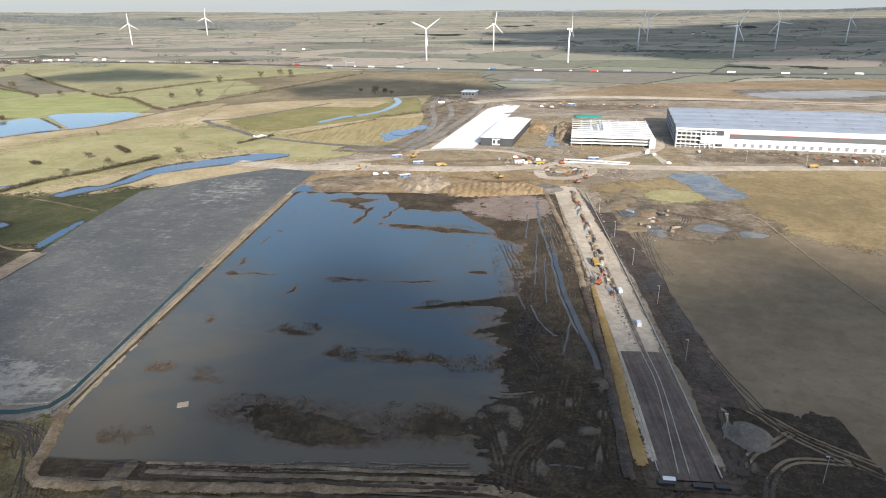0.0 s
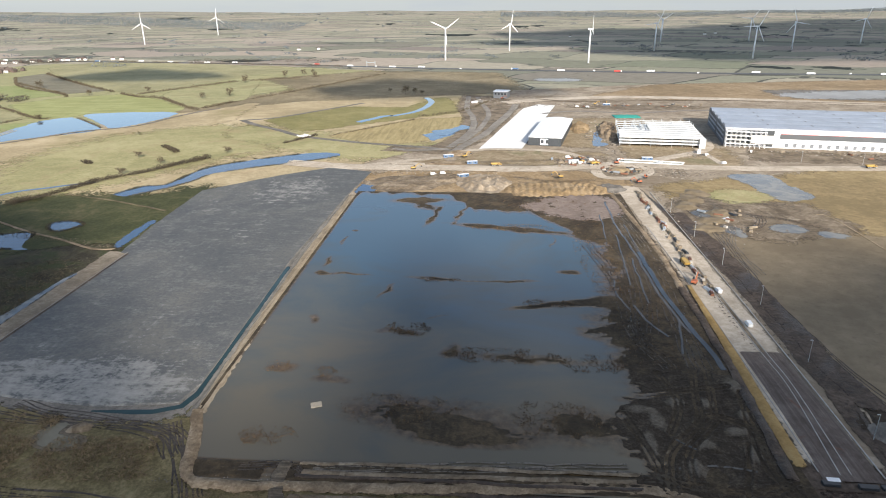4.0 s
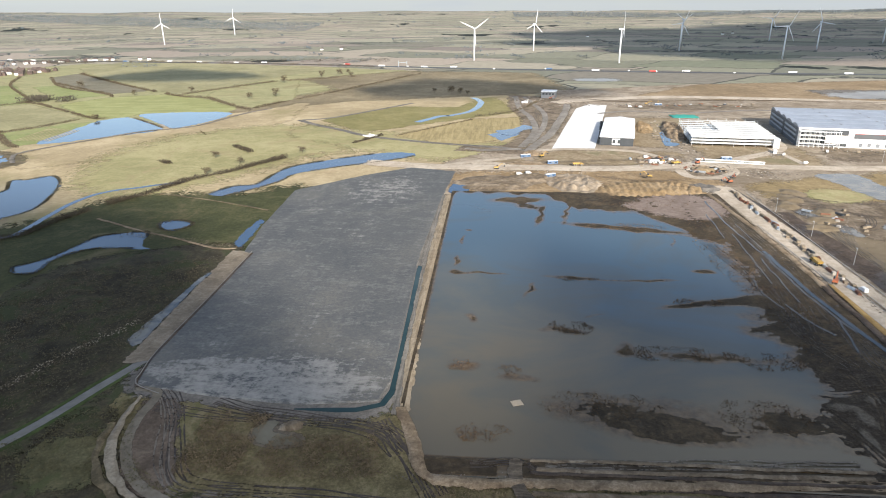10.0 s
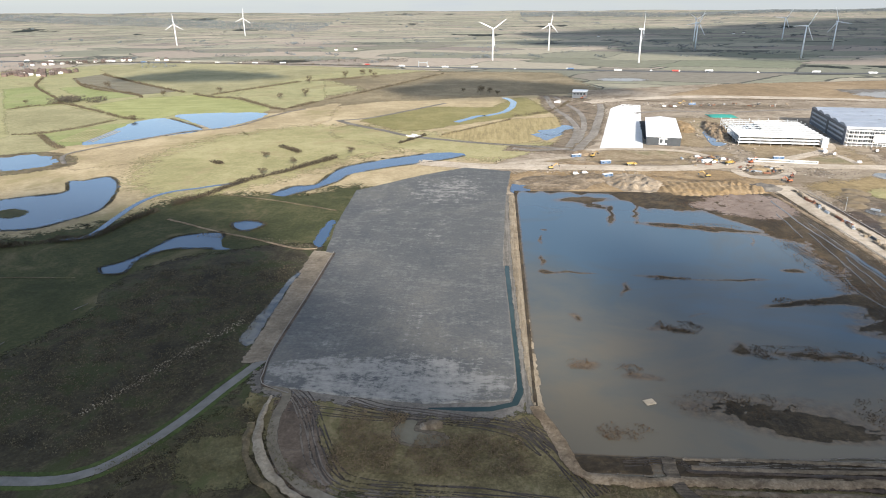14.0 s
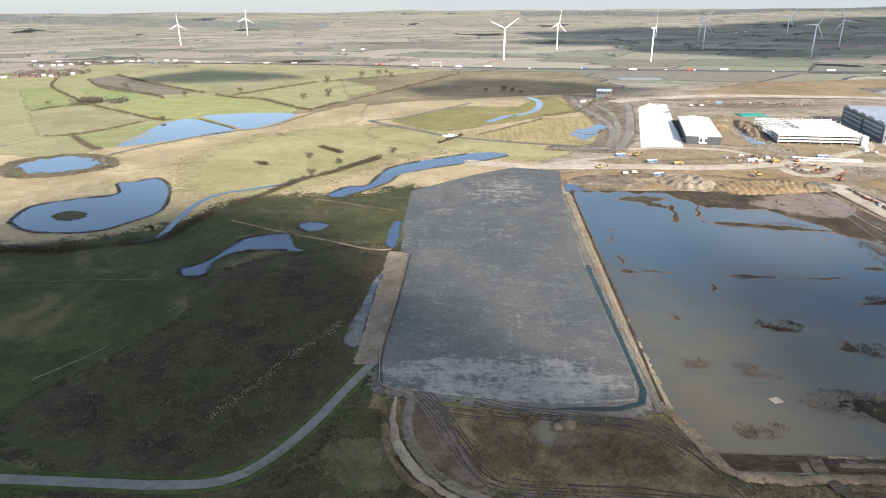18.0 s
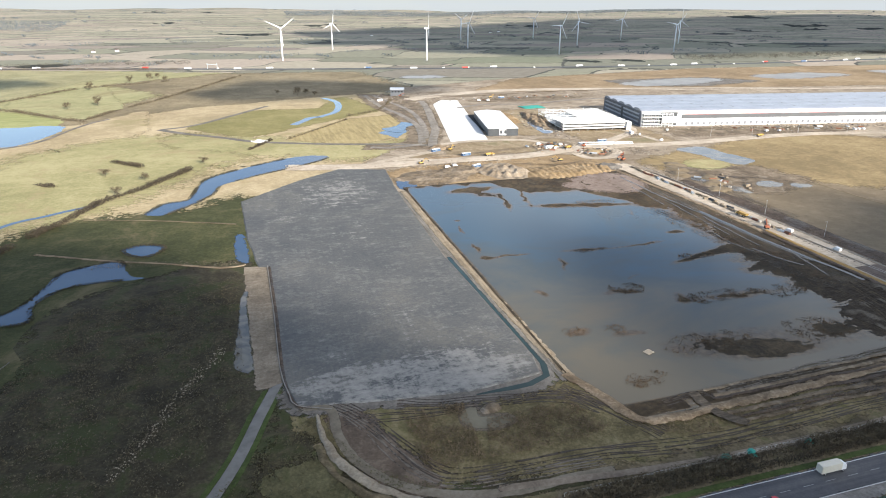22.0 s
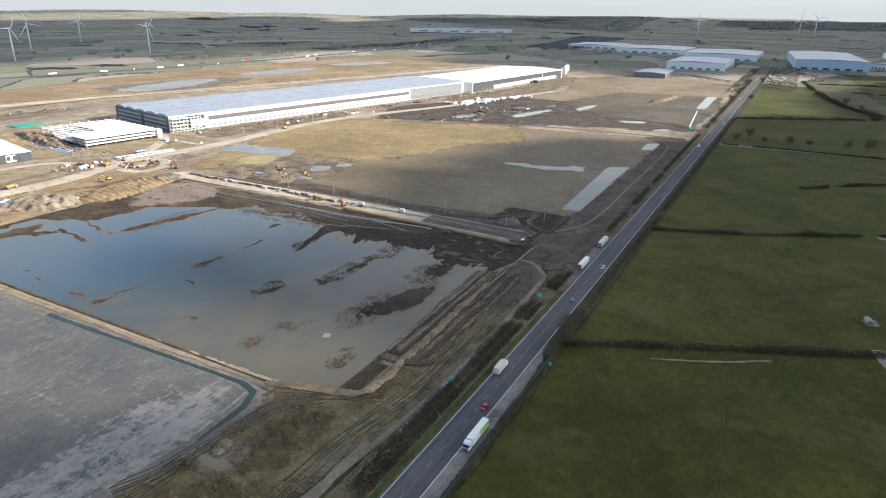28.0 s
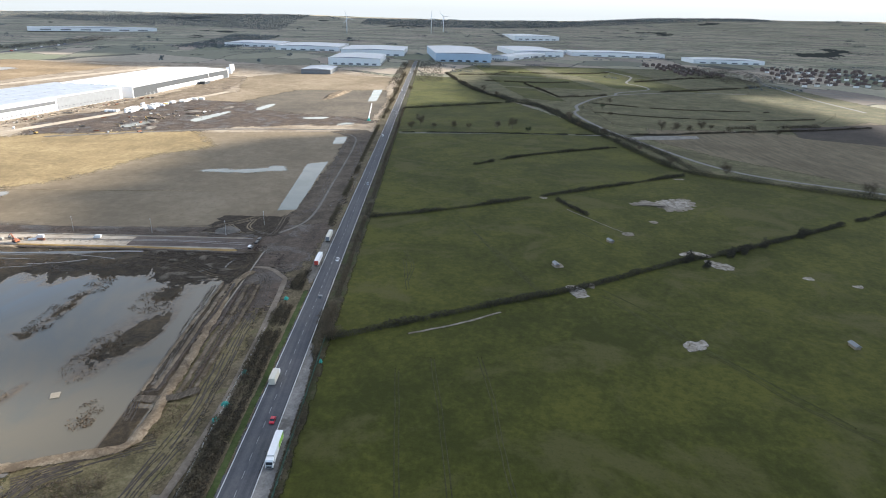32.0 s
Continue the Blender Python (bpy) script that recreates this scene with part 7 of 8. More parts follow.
def make_tree(h, spread, seed, bare=True):
    """A tree with trunk, limbs and an airy crown of sprigs. Returns the thing at the origin."""
    r = np.random.default_rng(seed)
    t = new("tree")
    s = Shell().tube((0, 0, -0.3), (0.1 * h * 0.2, 0, h * 0.42), h * 0.028, h * 0.017, 7)
    tips = []
    for k in range(9):
        a, up = 2 * math.pi * (k + r.random() * 0.6) / 9, h * (0.26 + 0.2 * r.random())
        e = Vector((math.cos(a) * spread * (0.45 + 0.35 * r.random()), math.sin(a) * spread * (0.45 + 0.35 * r.random()), h * (0.55 + 0.38 * r.random())))
        s.tube((0, 0, up), tuple(e), h * 0.011, h * 0.003, 5)
        tips.append(e)
        for _ in range(3):
            f = e + Vector(r.normal(size=3)) * spread * 0.28
            s.tube(tuple(e * 0.75), tuple(f), h * 0.005, h * 0.001, 4)
            tips.append(f)
    part("trunk", s, BARK, t, "brown trunk and spreading limbs")
    cs = np.concatenate([np.array(e) + r.normal(size=(64, 3)) * spread * np.array([0.2, 0.2, 0.16]) for e in tips])
    cs = cs[cs[:, 2] > h * 0.22]
    part("crown", twig_mesh("crown", cs, h * 0.036 * (0.5 + r.random(len(cs))), TWIG if bare else LEAF), None, t)
    return t


protos = [make_tree(9.5, 4.6, 3), make_tree(12, 5.5, 4), make_tree(7, 3.4, 5), make_tree(8, 3.6, 6, False)]
for o, lab in zip(protos, ("bare broad-crowned hedgerow tree", "tall bare ash tree in a hedge", "small bare thorn tree", "small dark evergreen tree beside a hedge")):
    tagged(o, lab, "tree", "hedgerow trees")
SPOTS = [(570, -42, 1), (549, -87, 0), (552, -108, 2), (557, -147, 0), (561, -168, 1), (527, -185, 3), (572, -378, 1), (561, -394, 1), (563, -414, 0), (580, -437, 1), (562, -469, 0), (556, -500, 0), (548, -530, 2), (590, -455, 2), (230, -448, 1), (-46, -13, 2), (-38, -9, 2), (-30, -8, 2), (540, -30, 0), (545, -60, 2),
         (660, 10, 0), (760, 11, 1), (820, 12, 2), (900, 12, 0), (930, 13, 1), (960, 12, 2), (990, -13, 0), (1040, 13, 1), (1110, 12, 0), (1160, 13, 2), (1220, 12, 1), (1280, 13, 0), (1330, -12, 1), (-505, 905, 0), (-470, 930, 1), (-520, 1130, 1), (-430, 1300, 0), (-180, 960, 1),
         (-165, 968, 0), (-152, 955, 2), (-210, 985, 2), (-640, 985, 0), (-470, 1225, 1), (-440, 1262, 1), (-410, 1240, 0), (-380, 480, 2), (-360, 415, 2), (-345, 455, 2), (-300, 505, 2), (-640, 700, 2), (-720, 940, 0), (-880, 1040, 1), (-900, 845, 2), (640, -262, 1), (590, -266, 2), (520, -284, 0), (420, -300, 2), (345, -310, 0), (300, -350, 1), (700, -340, 2), (790, -350, 3), (860, -380, 0), (1000, -160, 1), (930, -180, 0)]
first = set()
for x, y, k in SPOTS:
    m = pose(x, y, swell(x, y), 0, 0, (x * 37 + y * 11) % 360)
    if k not in first:
        first.add(k)
        protos[k].matrix_basis = m
    else:
        copy_thing(protos[k], m)

# far woods and hedge trees, past counting
cs, ss = [], []
for _ in range(1500):
    a, r = rng.random() * 2 * math.pi, 1500 + 3300 * rng.random() ** 0.8
    x, y = -120 + r * math.cos(a), 100 + r * math.sin(a)
    if noise.noise((x * 0.0021, y * 0.0021, 5.0)) < -0.05 and rng.random() < 0.8:
        continue
    L = 20 + 120 * rng.random()
    d = (0.42 if rng.random() < 0.5 else 1.99) + 0.2 * rng.normal()
    k = int(24 + L / 2)
    t = (rng.random(k) - 0.5) * L
    p = np.stack([x + t * math.cos(d) + rng.normal(size=k) * 3, y + t * math.sin(d) + rng.normal(size=k) * 3, swell(x, y) + 6 * rng.random(k)], 1)
    if np.hypot(p[:, 0] - 700, p[:, 1] - 500).min() < 900:
        continue
    cs.append(p)
    ss.append(2.0 + 2.6 * rng.random(k))
# distance haze is painted into this pale blue-grey wood colour
FARWOOD = plain("hazed_woodland", (0.122, 0.137, 0.142), 1.0, 0, 0.35, 0.01)
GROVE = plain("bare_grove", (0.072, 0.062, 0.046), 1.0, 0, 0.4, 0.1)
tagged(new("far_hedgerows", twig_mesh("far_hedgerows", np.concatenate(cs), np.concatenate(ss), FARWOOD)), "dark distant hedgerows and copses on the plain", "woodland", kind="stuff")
for cx, cy, lx, ly, label in ((-2600, 3500, 1500, 220, "long dark wood on the far ridge"), (1500, 4300, 1500, 200, "dark wood crowning the far hills"), (3900, 1700, 500, 900, "dark wood beyond the plain"), (4100, -900, 260, 1300, "grey wood along the eastern hills"), (2700, 850, 420, 120, "dark wood behind the depots"),
                              (-620, 1620, 230, 22, "belt of dark trees by the motorway"), (-1235, 1330, 90, 45, "dark bare trees among the village houses"), (-1320, 1600, 120, 20, "dark bare trees behind the white houses"), (-830, 872, 40, 20, "clump of bare trees by a farm"), (1560, -900, 260, 110, "bare garden trees among the houses"), (1800, 1420, 900, 60, "belt of dark trees along the motorway"), (1400, 28, 330, 9, "row of roadside trees at the depots"), (1500, -50, 330, 32, "thick bare trees by the road")):
    wide = ly > 115
    k = int(min(30000, lx * ly / 10)) if wide else int(max(3600, lx * ly / 1.8))
    p = np.stack([cx + lx * (rng.random(k) - 0.5) * 2, cy + ly * (rng.random(k) - 0.5) * 2], 1)
    if not wide:
        # clumps with gaps between them
        p = p[[noise.noise((x * 0.03, y * 0.05, 2.0)) > -0.12 for x, y in p]]
    k = len(p)
    z = np.array([swell(x, y) for x, y in p]) + rng.random(k) ** 0.8 * (9 if ly > 50 else 8)
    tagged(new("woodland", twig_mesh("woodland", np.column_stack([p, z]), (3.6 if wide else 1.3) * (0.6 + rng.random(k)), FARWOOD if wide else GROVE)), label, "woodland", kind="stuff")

# ---- houses ----
BRICK = plain("red_brick", (0.14, 0.098, 0.082), 0.9, 0, 0.2, 0.05)
TILE = plain("brown_roof_tiles", (0.105, 0.078, 0.068), 0.9, 0, 0.3, 0.05)
RENDER_W = plain("white_render", (0.78, 0.77, 0.73), 0.8, 0, 0.06, 0.1)
GLASS = plain("dark_window_glass", (0.03, 0.035, 0.04), 0.15, 0, 0.1, 1.0)


def make_house(wall, label):
    h = tagged(new("house"), label, "house", "distant houses")
    part("wall", Shell().box(-5, -4, -0.5, 5, 4, 5.2), wall, h)
    part("roof", Shell().add([(-5.5, -4.6, 5), (5.5, -4.6, 5), (5.5, 4.6, 5), (-5.5, 4.6, 5), (-5.5, 0, 8.6), (5.5, 0, 8.6)], [(0, 1, 5, 4), (4, 5, 2, 3), (0, 4, 3), (1, 2, 5), (3, 2, 1, 0)]), TILE, h)
    part("chimney", Shell().box(3, -0.5, 7.4, 4, 0.5, 9.8), BRICK, h)
    for x in (-2.8, 2.0):
        for z in (1.0, 3.4):
            part("window", Shell().box(x, -4.12, z, x + 1.4, -4.0, z + 1.2), GLASS, h)
    return h


hp = [make_house(BRICK, "red brick house with brown tiled roof"), make_house(RENDER_W, "white rendered house with brown tiled roof")]
spots = [(1531 + 40 * (i % 11) + 9 * (i % 3), -770 - 34 * (i // 11) - 6 * (i % 4), 0) for i in range(44)]
spots += [(1290 + 52 * (i % 12) + 12 * (i % 5), -980 - 46 * (i // 12) - 30 * (i % 12) * 0.55, 0 if i % 4 else 1) for i in range(96)]
spots += [(-1420 + 13 * i + 6 * (i % 3), 1535 + 10 * i + 9 * (i % 4), 1 if i % 3 else 0) for i in range(17)]
spots += [(-1290 + 19 * (i % 7) + 5 * (i % 4), 1265 + 27 * (i // 7) + 9 * (i % 3), 0 if i % 5 else 1) for i in range(35)]
spots += [(-1130, 1705, 1), (-1100, 1700, 1), (-700, 2100, 1), (-640, 2130, 1), (300, 2900, 1), (900, 2950, 1), (960, 3000, 1)]
seen = set()
for i, (x, y, k) in enumerate(spots):
    m = pose(x, y, swell(x, y), 0, 0, (20, 110, 35, 200, 75)[i % 5])
    if k not in seen:
        seen.add(k)
        hp[k].matrix_basis = m
    else:
        copy_thing(hp[k], m)

# ---- vehicles ----
TYRE = plain("black_rubber", (0.02, 0.02, 0.02), 0.9, 0, 0.2, 3.0)
LIME = plain("lime_green_paint", (0.28, 0.52, 0.06), 0.45, 0, 0.12, 0.7)
CAB_W = plain("white_vehicle_paint", (0.78, 0.78, 0.77), 0.35, 0, 0.05, 1.0)
SILVER = plain("silver_paint", (0.40, 0.46, 0.52), 0.3, 0.5, 0.05, 1.0)
CARRED = plain("red_car_paint", (0.50, 0.03, 0.05), 0.3, 0, 0.08, 1.0)
BLUE = plain("blue_paint", (0.09, 0.15, 0.25), 0.4, 0, 0.1, 1.0)
YELLOW = plain("machine_yellow", (0.40, 0.25, 0.06), 0.5, 0, 0.15, 1.0)
ORANGE = plain("machine_orange", (0.36, 0.11, 0.05), 0.5, 0, 0.15, 1.0)
CREAM = plain("cream_box", (0.62, 0.58, 0.48), 0.5, 0, 0.06, 1.0)
TEAL_NET = plain("teal_netting", (0.03, 0.28, 0.22), 0.8, 0, 0.25, 1.5)
GREEN_WIRE = plain("green_fence_wire", (0.025, 0.085, 0.06), 0.6, 0, 0.2, 1.0)
TIMBER = plain("weathered_timber", (0.25, 0.20, 0.14), 0.9, 0, 0.3, 2.0)


def wheel(x, y, r, parent, w=0.35):
    t = part("wheel", Shell().tube((x, y - w / 2, r), (x, y + w / 2, r), r, r, 12), TYRE, parent)
    part("rim", Shell().tube((x, y - w / 2 - 0.02, r), (x, y + w / 2 + 0.02, r), r * 0.5, r * 0.5, 8), STEEL, t)


def profile(outline, y0, y1):
    """A side outline (x, z) pushed through from y0 to y1."""
    n = len(outline)
    return Shell().add([(x, y0, z) for x, z in outline] + [(x, y1, z) for x, z in outline],
                       [tuple(range(n)), tuple(range(2 * n - 1, n - 1, -1))] + [(i, n + i, n + (i + 1) % n, (i + 1) % n) for i in range(n)])


def make_truck(label, box, panel=None, rear=None):
    """An articulated lorry that faces +x."""
    t = tagged(new("lorry"), label, "lorry")
    cab = part("cab", profile([(6.0, 0.9), (8.15, 0.9), (8.2, 2.0), (7.95, 3.2), (7.6, 3.75), (6.0, 3.8)], -1.23, 1.23), CAB_W, t, "white driver's cab")
    part("windscreen", profile([(8.215, 2.05), (8.26, 2.05), (8.02, 3.1), (7.98, 3.1)], -1.1, 1.1), GLASS, cab)
    part("grille", Shell().box(8.16, -0.9, 1.0, 8.24, 0.9, 1.7), DARK, cab)
    for y in (-1.25, 1.2):
        part("side_window", Shell().box(6.9, y, 2.1, 7.8, y + 0.05, 2.9), GLASS, cab)
    for y in (-1.0, 0.7):
        part("headlight", Shell().box(8.17, y, 0.95, 8.24, y + 0.3, 1.2), CAB_W, cab)
    tr = part("trailer", Shell().box(-8.2, -1.27, 1.15, 5.4, 1.27, 4.0, 0.03), box, t, "long box trailer")
    if panel:
        for y in (-1.31, 1.28):
            part("side_panel", Shell().box(-7.9, y, 1.5, -1.0, y + 0.03, 3.8), panel, tr, "lime green side panel")
    if rear:
        part("rear_door", Shell().box(-8.26, -1.2, 1.2, -8.2, 1.2, 3.9), rear, tr, "coloured rear doors")
    part("chassis", Shell().box(-7.9, -0.5, 0.8, 8.0, 0.5, 1.15), DARK, t)
    for x in (-6.6, -5.3, -4.0, 4.6, 7.3):
        for y in (-1.05, 1.05):
            wheel(x, y, 0.5, t)
    return t


def make_box_lorry(label, box, rear=None):
    t = tagged(new("lorry"), label, "lorry")
    cab = part("cab", profile([(3.2, 0.8), (5.0, 0.8), (5.05, 1.9), (4.7, 2.9), (3.2, 3.0)], -1.15, 1.15), CAB_W, t)
    part("windscreen", profile([(5.06, 1.9), (5.1, 1.9), (4.78, 2.75), (4.74, 2.75)], -1.0, 1.0), GLASS, cab)
    b = part("box_body", Shell().box(-5.0, -1.25, 1.05, 3.05, 1.25, 3.8, 0.03), box, t, "pale box body")
    part("rear_door", Shell().box(-5.05, -1.15, 1.1, -5.0, 1.15, 3.7), rear or box, b)
    part("chassis", Shell().box(-4.8, -0.5, 0.7, 4.6, 0.5, 1.05), DARK, t)
    for x in (-3.3, 3.9):
        for y in (-1.0, 1.0):
            wheel(x, y, 0.48, t)
    return t


def make_car(label, paint, van=False):
    c = tagged(new("van" if van else "car"), label, "van" if van else "car")
    h = 2.2 if van else 1.45
    if van:
        part("body", profile([(-2.5, 0.35), (2.45, 0.35), (2.5, 1.0), (1.7, 1.25), (1.1, h), (-2.5, h)], -0.95, 0.95), paint, c)
        part("windscreen", profile([(1.74, 1.28), (1.78, 1.28), (1.2, 2.1), (1.16, 2.1)], -0.85, 0.85), GLASS, c)
    else:
        part("body", profile([(-2.15, 0.35), (2.1, 0.35), (2.15, 0.75), (1.1, 0.92), (-1.9, 0.95), (-2.15, 0.85)], -0.88, 0.88), paint, c)
        part("cabin", profile([(-1.75, 0.94), (1.05, 0.92), (0.35, h), (-1.2, h)], -0.78, 0.78), GLASS, c, "dark glazed cabin")
        part("roof", Shell().box(-1.15, -0.76, h, 0.32, 0.76, h + 0.05), paint, c)
    for x in (-1.35, 1.35):
        for y in (-0.8, 0.8):
            wheel(x, y, 0.33, c, 0.22)
    return c


def make_digger(label, paint):
    d = tagged(new("excavator"), label, "excavator", "site machines")
    for y in (-1.2, 0.7):
        part("track", profile([(-2.0, 0.1), (2.0, 0.1), (2.35, 0.5), (2.0, 0.95), (-2.0, 0.95), (-2.35, 0.5)], y, y + 0.55), TYRE, d)
    part("house", Shell().box(-2.4, -1.35, 1.1, 1.4, 1.35, 2.2, 0.1), paint, d)
    part("cab", Shell().box(0.2, 0.35, 2.2, 1.7, 1.3, 3.3, 0.1), GLASS, d, "glazed operator's cab")
    boom = part("boom", Shell().tube((1.3, -0.2, 2.0), (4.6, -0.2, 5.0), 0.38, 0.3, 6).tube((4.6, -0.2, 5.0), (7.4, -0.2, 3.2), 0.3, 0.22, 6), paint, d)
    part("bucket", profile([(7.0, 3.2), (7.8, 3.0), (7.9, 1.9), (7.1, 1.6), (6.7, 2.3)], -0.8, 0.4), DARK, boom)
    return d


def make_dumper(label, paint):
    d = tagged(new("dump_truck"), label, "dump truck", "site machines")
    part("skip", profile([(-4.0, 1.6), (1.0, 1.5), (1.6, 3.2), (-4.6, 2.9)], -1.5, 1.5), paint, d, "steep-sided skip")
    part("cab", profile([(1.9, 1.2), (3.9, 1.2), (3.9, 2.3), (3.2, 3.2), (1.9, 3.2)], -1.1, 1.1), paint, d)
    part("window", Shell().box(2.2, -1.15, 2.3, 3.1, 1.15, 3.0), GLASS, d)
    part("bonnet", Shell().box(3.9, -0.9, 1.1, 5.2, 0.9, 2.1, 0.1), paint, d)
    for x in (-3.0, -1.2, 3.6):
        for y in (-1.2, 1.2):
            wheel(x, y, 0.85, d, 0.6)
    return d


ROAD_Z = 0.235
truck = make_truck("white articulated lorry with lime green trailer sides, parked in a layby", CAB_W, LIME)
truck.matrix_basis = pose(-128.5, -6.2, 0.2, 0, 0, 180.5)
make_truck("white lorry with red rear doors parked in a layby", CAB_W, None, RED).matrix_basis = pose(51, 9.6, 0.2, 0, 0, 0)
make_truck("white lorry with grey trailer parked in a layby", CREAM, None, GREY).matrix_basis = pose(94, 9.8, 0.2, 0, 0, 0)
make_box_lorry("cream box lorry driving along the main road", CREAM).matrix_basis = pose(-82, 4.8, ROAD_Z, 0, 0, 0)
make_car("red saloon car on the main road", CARRED).matrix_basis = pose(-110, -1.0, ROAD_Z, 0, 0, 180)
make_car("white saloon car on the main road", CAB_W).matrix_basis = pose(54, -1.4, ROAD_Z, 0, 0, 180)
car_s = make_car("silver saloon car on the main road", SILVER)
car_s.matrix_basis = pose(240, -1.6, ROAD_Z, 0, 0, 180)
van_w = make_car("white panel van on the road", CAB_W, True)
van_w.matrix_basis = pose(477, 3.6, ROAD_Z, 0, 0, 0)
for x, y, a in ((674, -2, 180), (981, 3.2, 0), (1180, -2, 180), (1400, 3, 0)):
    copy_thing(van_w, pose(x, y, ROAD_Z, 0, 0, a))
for x, y, a in ((847, -2, 180), (700, 3.2, 0), (1090, 3.2, 0)):
    copy_thing(car_s, pose(x, y, ROAD_Z, 0, 0, a))

# motorway traffic
MWAY = curve([(-1900, 1760), (-1418, 1680), (-728, 1573), (-147, 1414), (349, 1311), (900, 1255), (1740, 1290), (2600, 1420)], 4.0)
mt = make_truck("white lorry on the distant motorway", CAB_W)
mr = make_truck("red lorry on the distant motorway", RED)
mb = make_truck("blue lorry on the distant motorway", BLUE)
placed = set()
for i in range(46):
    k = int((0.06 + 0.88 * i / 46) * len(MWAY) + 9 * math.sin(i * 7.3))
    (x0, y0), (x1, y1) = MWAY[k], MWAY[k + 1]
    a = math.degrees(math.atan2(y1 - y0, x1 - x0))
    side = 7 if i % 2 else -7
    x, y = x0 - math.sin(radians(a)) * side, y0 + math.cos(radians(a)) * side
    src = mr if i % 9 == 4 else mb if i % 13 == 6 else mt if i % 3 else van_w
    m = pose(x, y, 0.32 + swell(x, y), 0, 0, a + (180 if side > 0 else 0))
    if src in placed or src is van_w:
        copy_thing(src, m)
    else:
        placed.add(src)
        src.matrix_basis = m
gantry = thing("sign_gantry", pose(-332, 1462, 0.1, 0, 0, -15), "grey steel sign gantry over the motorway", "gantry")
for x in (-11, 11):
    part("post", Shell().box(x - 0.6, -0.6, 0, x + 0.6, 0.6, 14), STEEL, gantry)
part("beam", Shell().box(-11, -0.5, 9.5, 11, 0.5, 11), STEEL, gantry)

# ---- site machines, cabins and stores ----
dig_o = make_digger("orange tracked excavator on the haul road", ORANGE)
dig_o.matrix_basis = pose(74, 206, 0.45, 0, 0, 60)
dig_y = make_digger("yellow tracked excavator working on the site", YELLOW)
dig_y.matrix_basis = pose(24, 416, 2.2, 0, 0, 170)
for x, y, a in ((-60, 497, 40), (50, 480, 120), (96, 424, 250), (-104, 447, 10), (440, 408, 80), (115, 848, 0), (560, 330, 200), (130, 845, 70)):
    copy_thing(dig_y if x != 96 else dig_o, pose(x, y, 0.5, 0, 0, a))
for x, y, a in ((87, 408, 200), (81, 475, 30), (-20, 905, 20)):
    copy_thing(dig_o, pose(x, y, 0.5, 0, 0, a))
dump = make_dumper("yellow articulated dump truck on the haul road", YELLOW)
dump.matrix_basis = pose(76, 232, 0.5, 0, 0, 95)
for x, y, a in ((-30, 462, 5), (60, 470, 30), (300, 467, 5), (700, 360, 160)):
    copy_thing(dump, pose(x, y, 0.55, 0, 0, a))
van_s = [(-84, 427, 0), (-76, 430, 20), (83, 196, 95), (85, 160, 90), (48, 474, 40), (60, 487, 15), (39, 497, 10), (120, 478, 120), (178, 478, 30), (220, 528, 70), (173, 513, 60), (86, 821, 5), (100, 818, 10), (440, 470, 80), (446, 470, 80), (452, 469, 80), (330, 490, 10), (346, 488, 80), (470, 452, 20)]
for x, y, a in van_s:
    copy_thing(van_w, pose(x, y, 0.5, 0, 0, a))


def make_cabin(label, paint):
    c = tagged(new("site_cabin"), label, "cabin", "site cabins")
    part("body", Shell().box(-4.8, -1.5, 0.15, 4.8, 1.5, 2.7, 0.04), paint, c)
    part("roof", Shell().box(-4.9, -1.6, 2.7, 4.9, 1.6, 2.85), WHITE, c)
    part("door", Shell().box(-0.5, -1.56, 0.2, 0.5, -1.5, 2.2), GREY, c)
    for x in (-3.6, 2.2):
        part("window", Shell().box(x, -1.55, 1.1, x + 1.4, -1.5, 2.0), GLASS, c)
    return c


cab_w = make_cabin("white site cabin on dark ground", WHITE)
cab_w.matrix_basis = pose(624, 414, 0.2, 0, 0, 10)
cab_b = make_cabin("blue site container on the stone", BLUE)
cab_b.matrix_basis = pose(-52, 470, 0.3, 0, 0, 15)
cab_spots = [(624 + 11.5 * (i % 8) + 2 * (i % 3), 405 - 6.5 * (i // 8) - 4.2 * (i % 8), 350) for i in range(36)] + [(728 + 12 * (i % 5), 362 - 6 * (i // 5) - 4 * (i % 5), 345) for i in range(15)]
cab_spots += [(169, 524, 70), (42, 478, 15), (700, 395, 0), (-62, 862, 30), (-20, 950, 0)]
for i, (x, y, a) in enumerate(cab_spots):
    if i < 51 and i % 3 == 1:
        continue
    if i < 51:
        x, y, a = x + 4 * math.sin(i * 2.3), y + 3 * math.cos(i * 1.7), a + (90 if i % 5 == 0 else 6 * math.sin(i))
    copy_thing(cab_w, pose(x, y, 0.2, 0, 0, a))
for x, y, a in ((-58, 421, 30), (112, 492, 0), (130, 840, 5), (-76, 496, 20)):
    copy_thing(cab_b, pose(x, y, 0.3, 0, 0, a))

# loose stores scattered over the junction and along the haul road
STORE = [STEEL, TIMBER, DARK, plain("dusty_concrete", (0.42, 0.38, 0.33), 0.9, 0, 0.15, 1.0), TIMBER, GREY, plain("rusty_steel", (0.22, 0.10, 0.06), 0.8, 0.2, 0.2, 1.0), DARK]


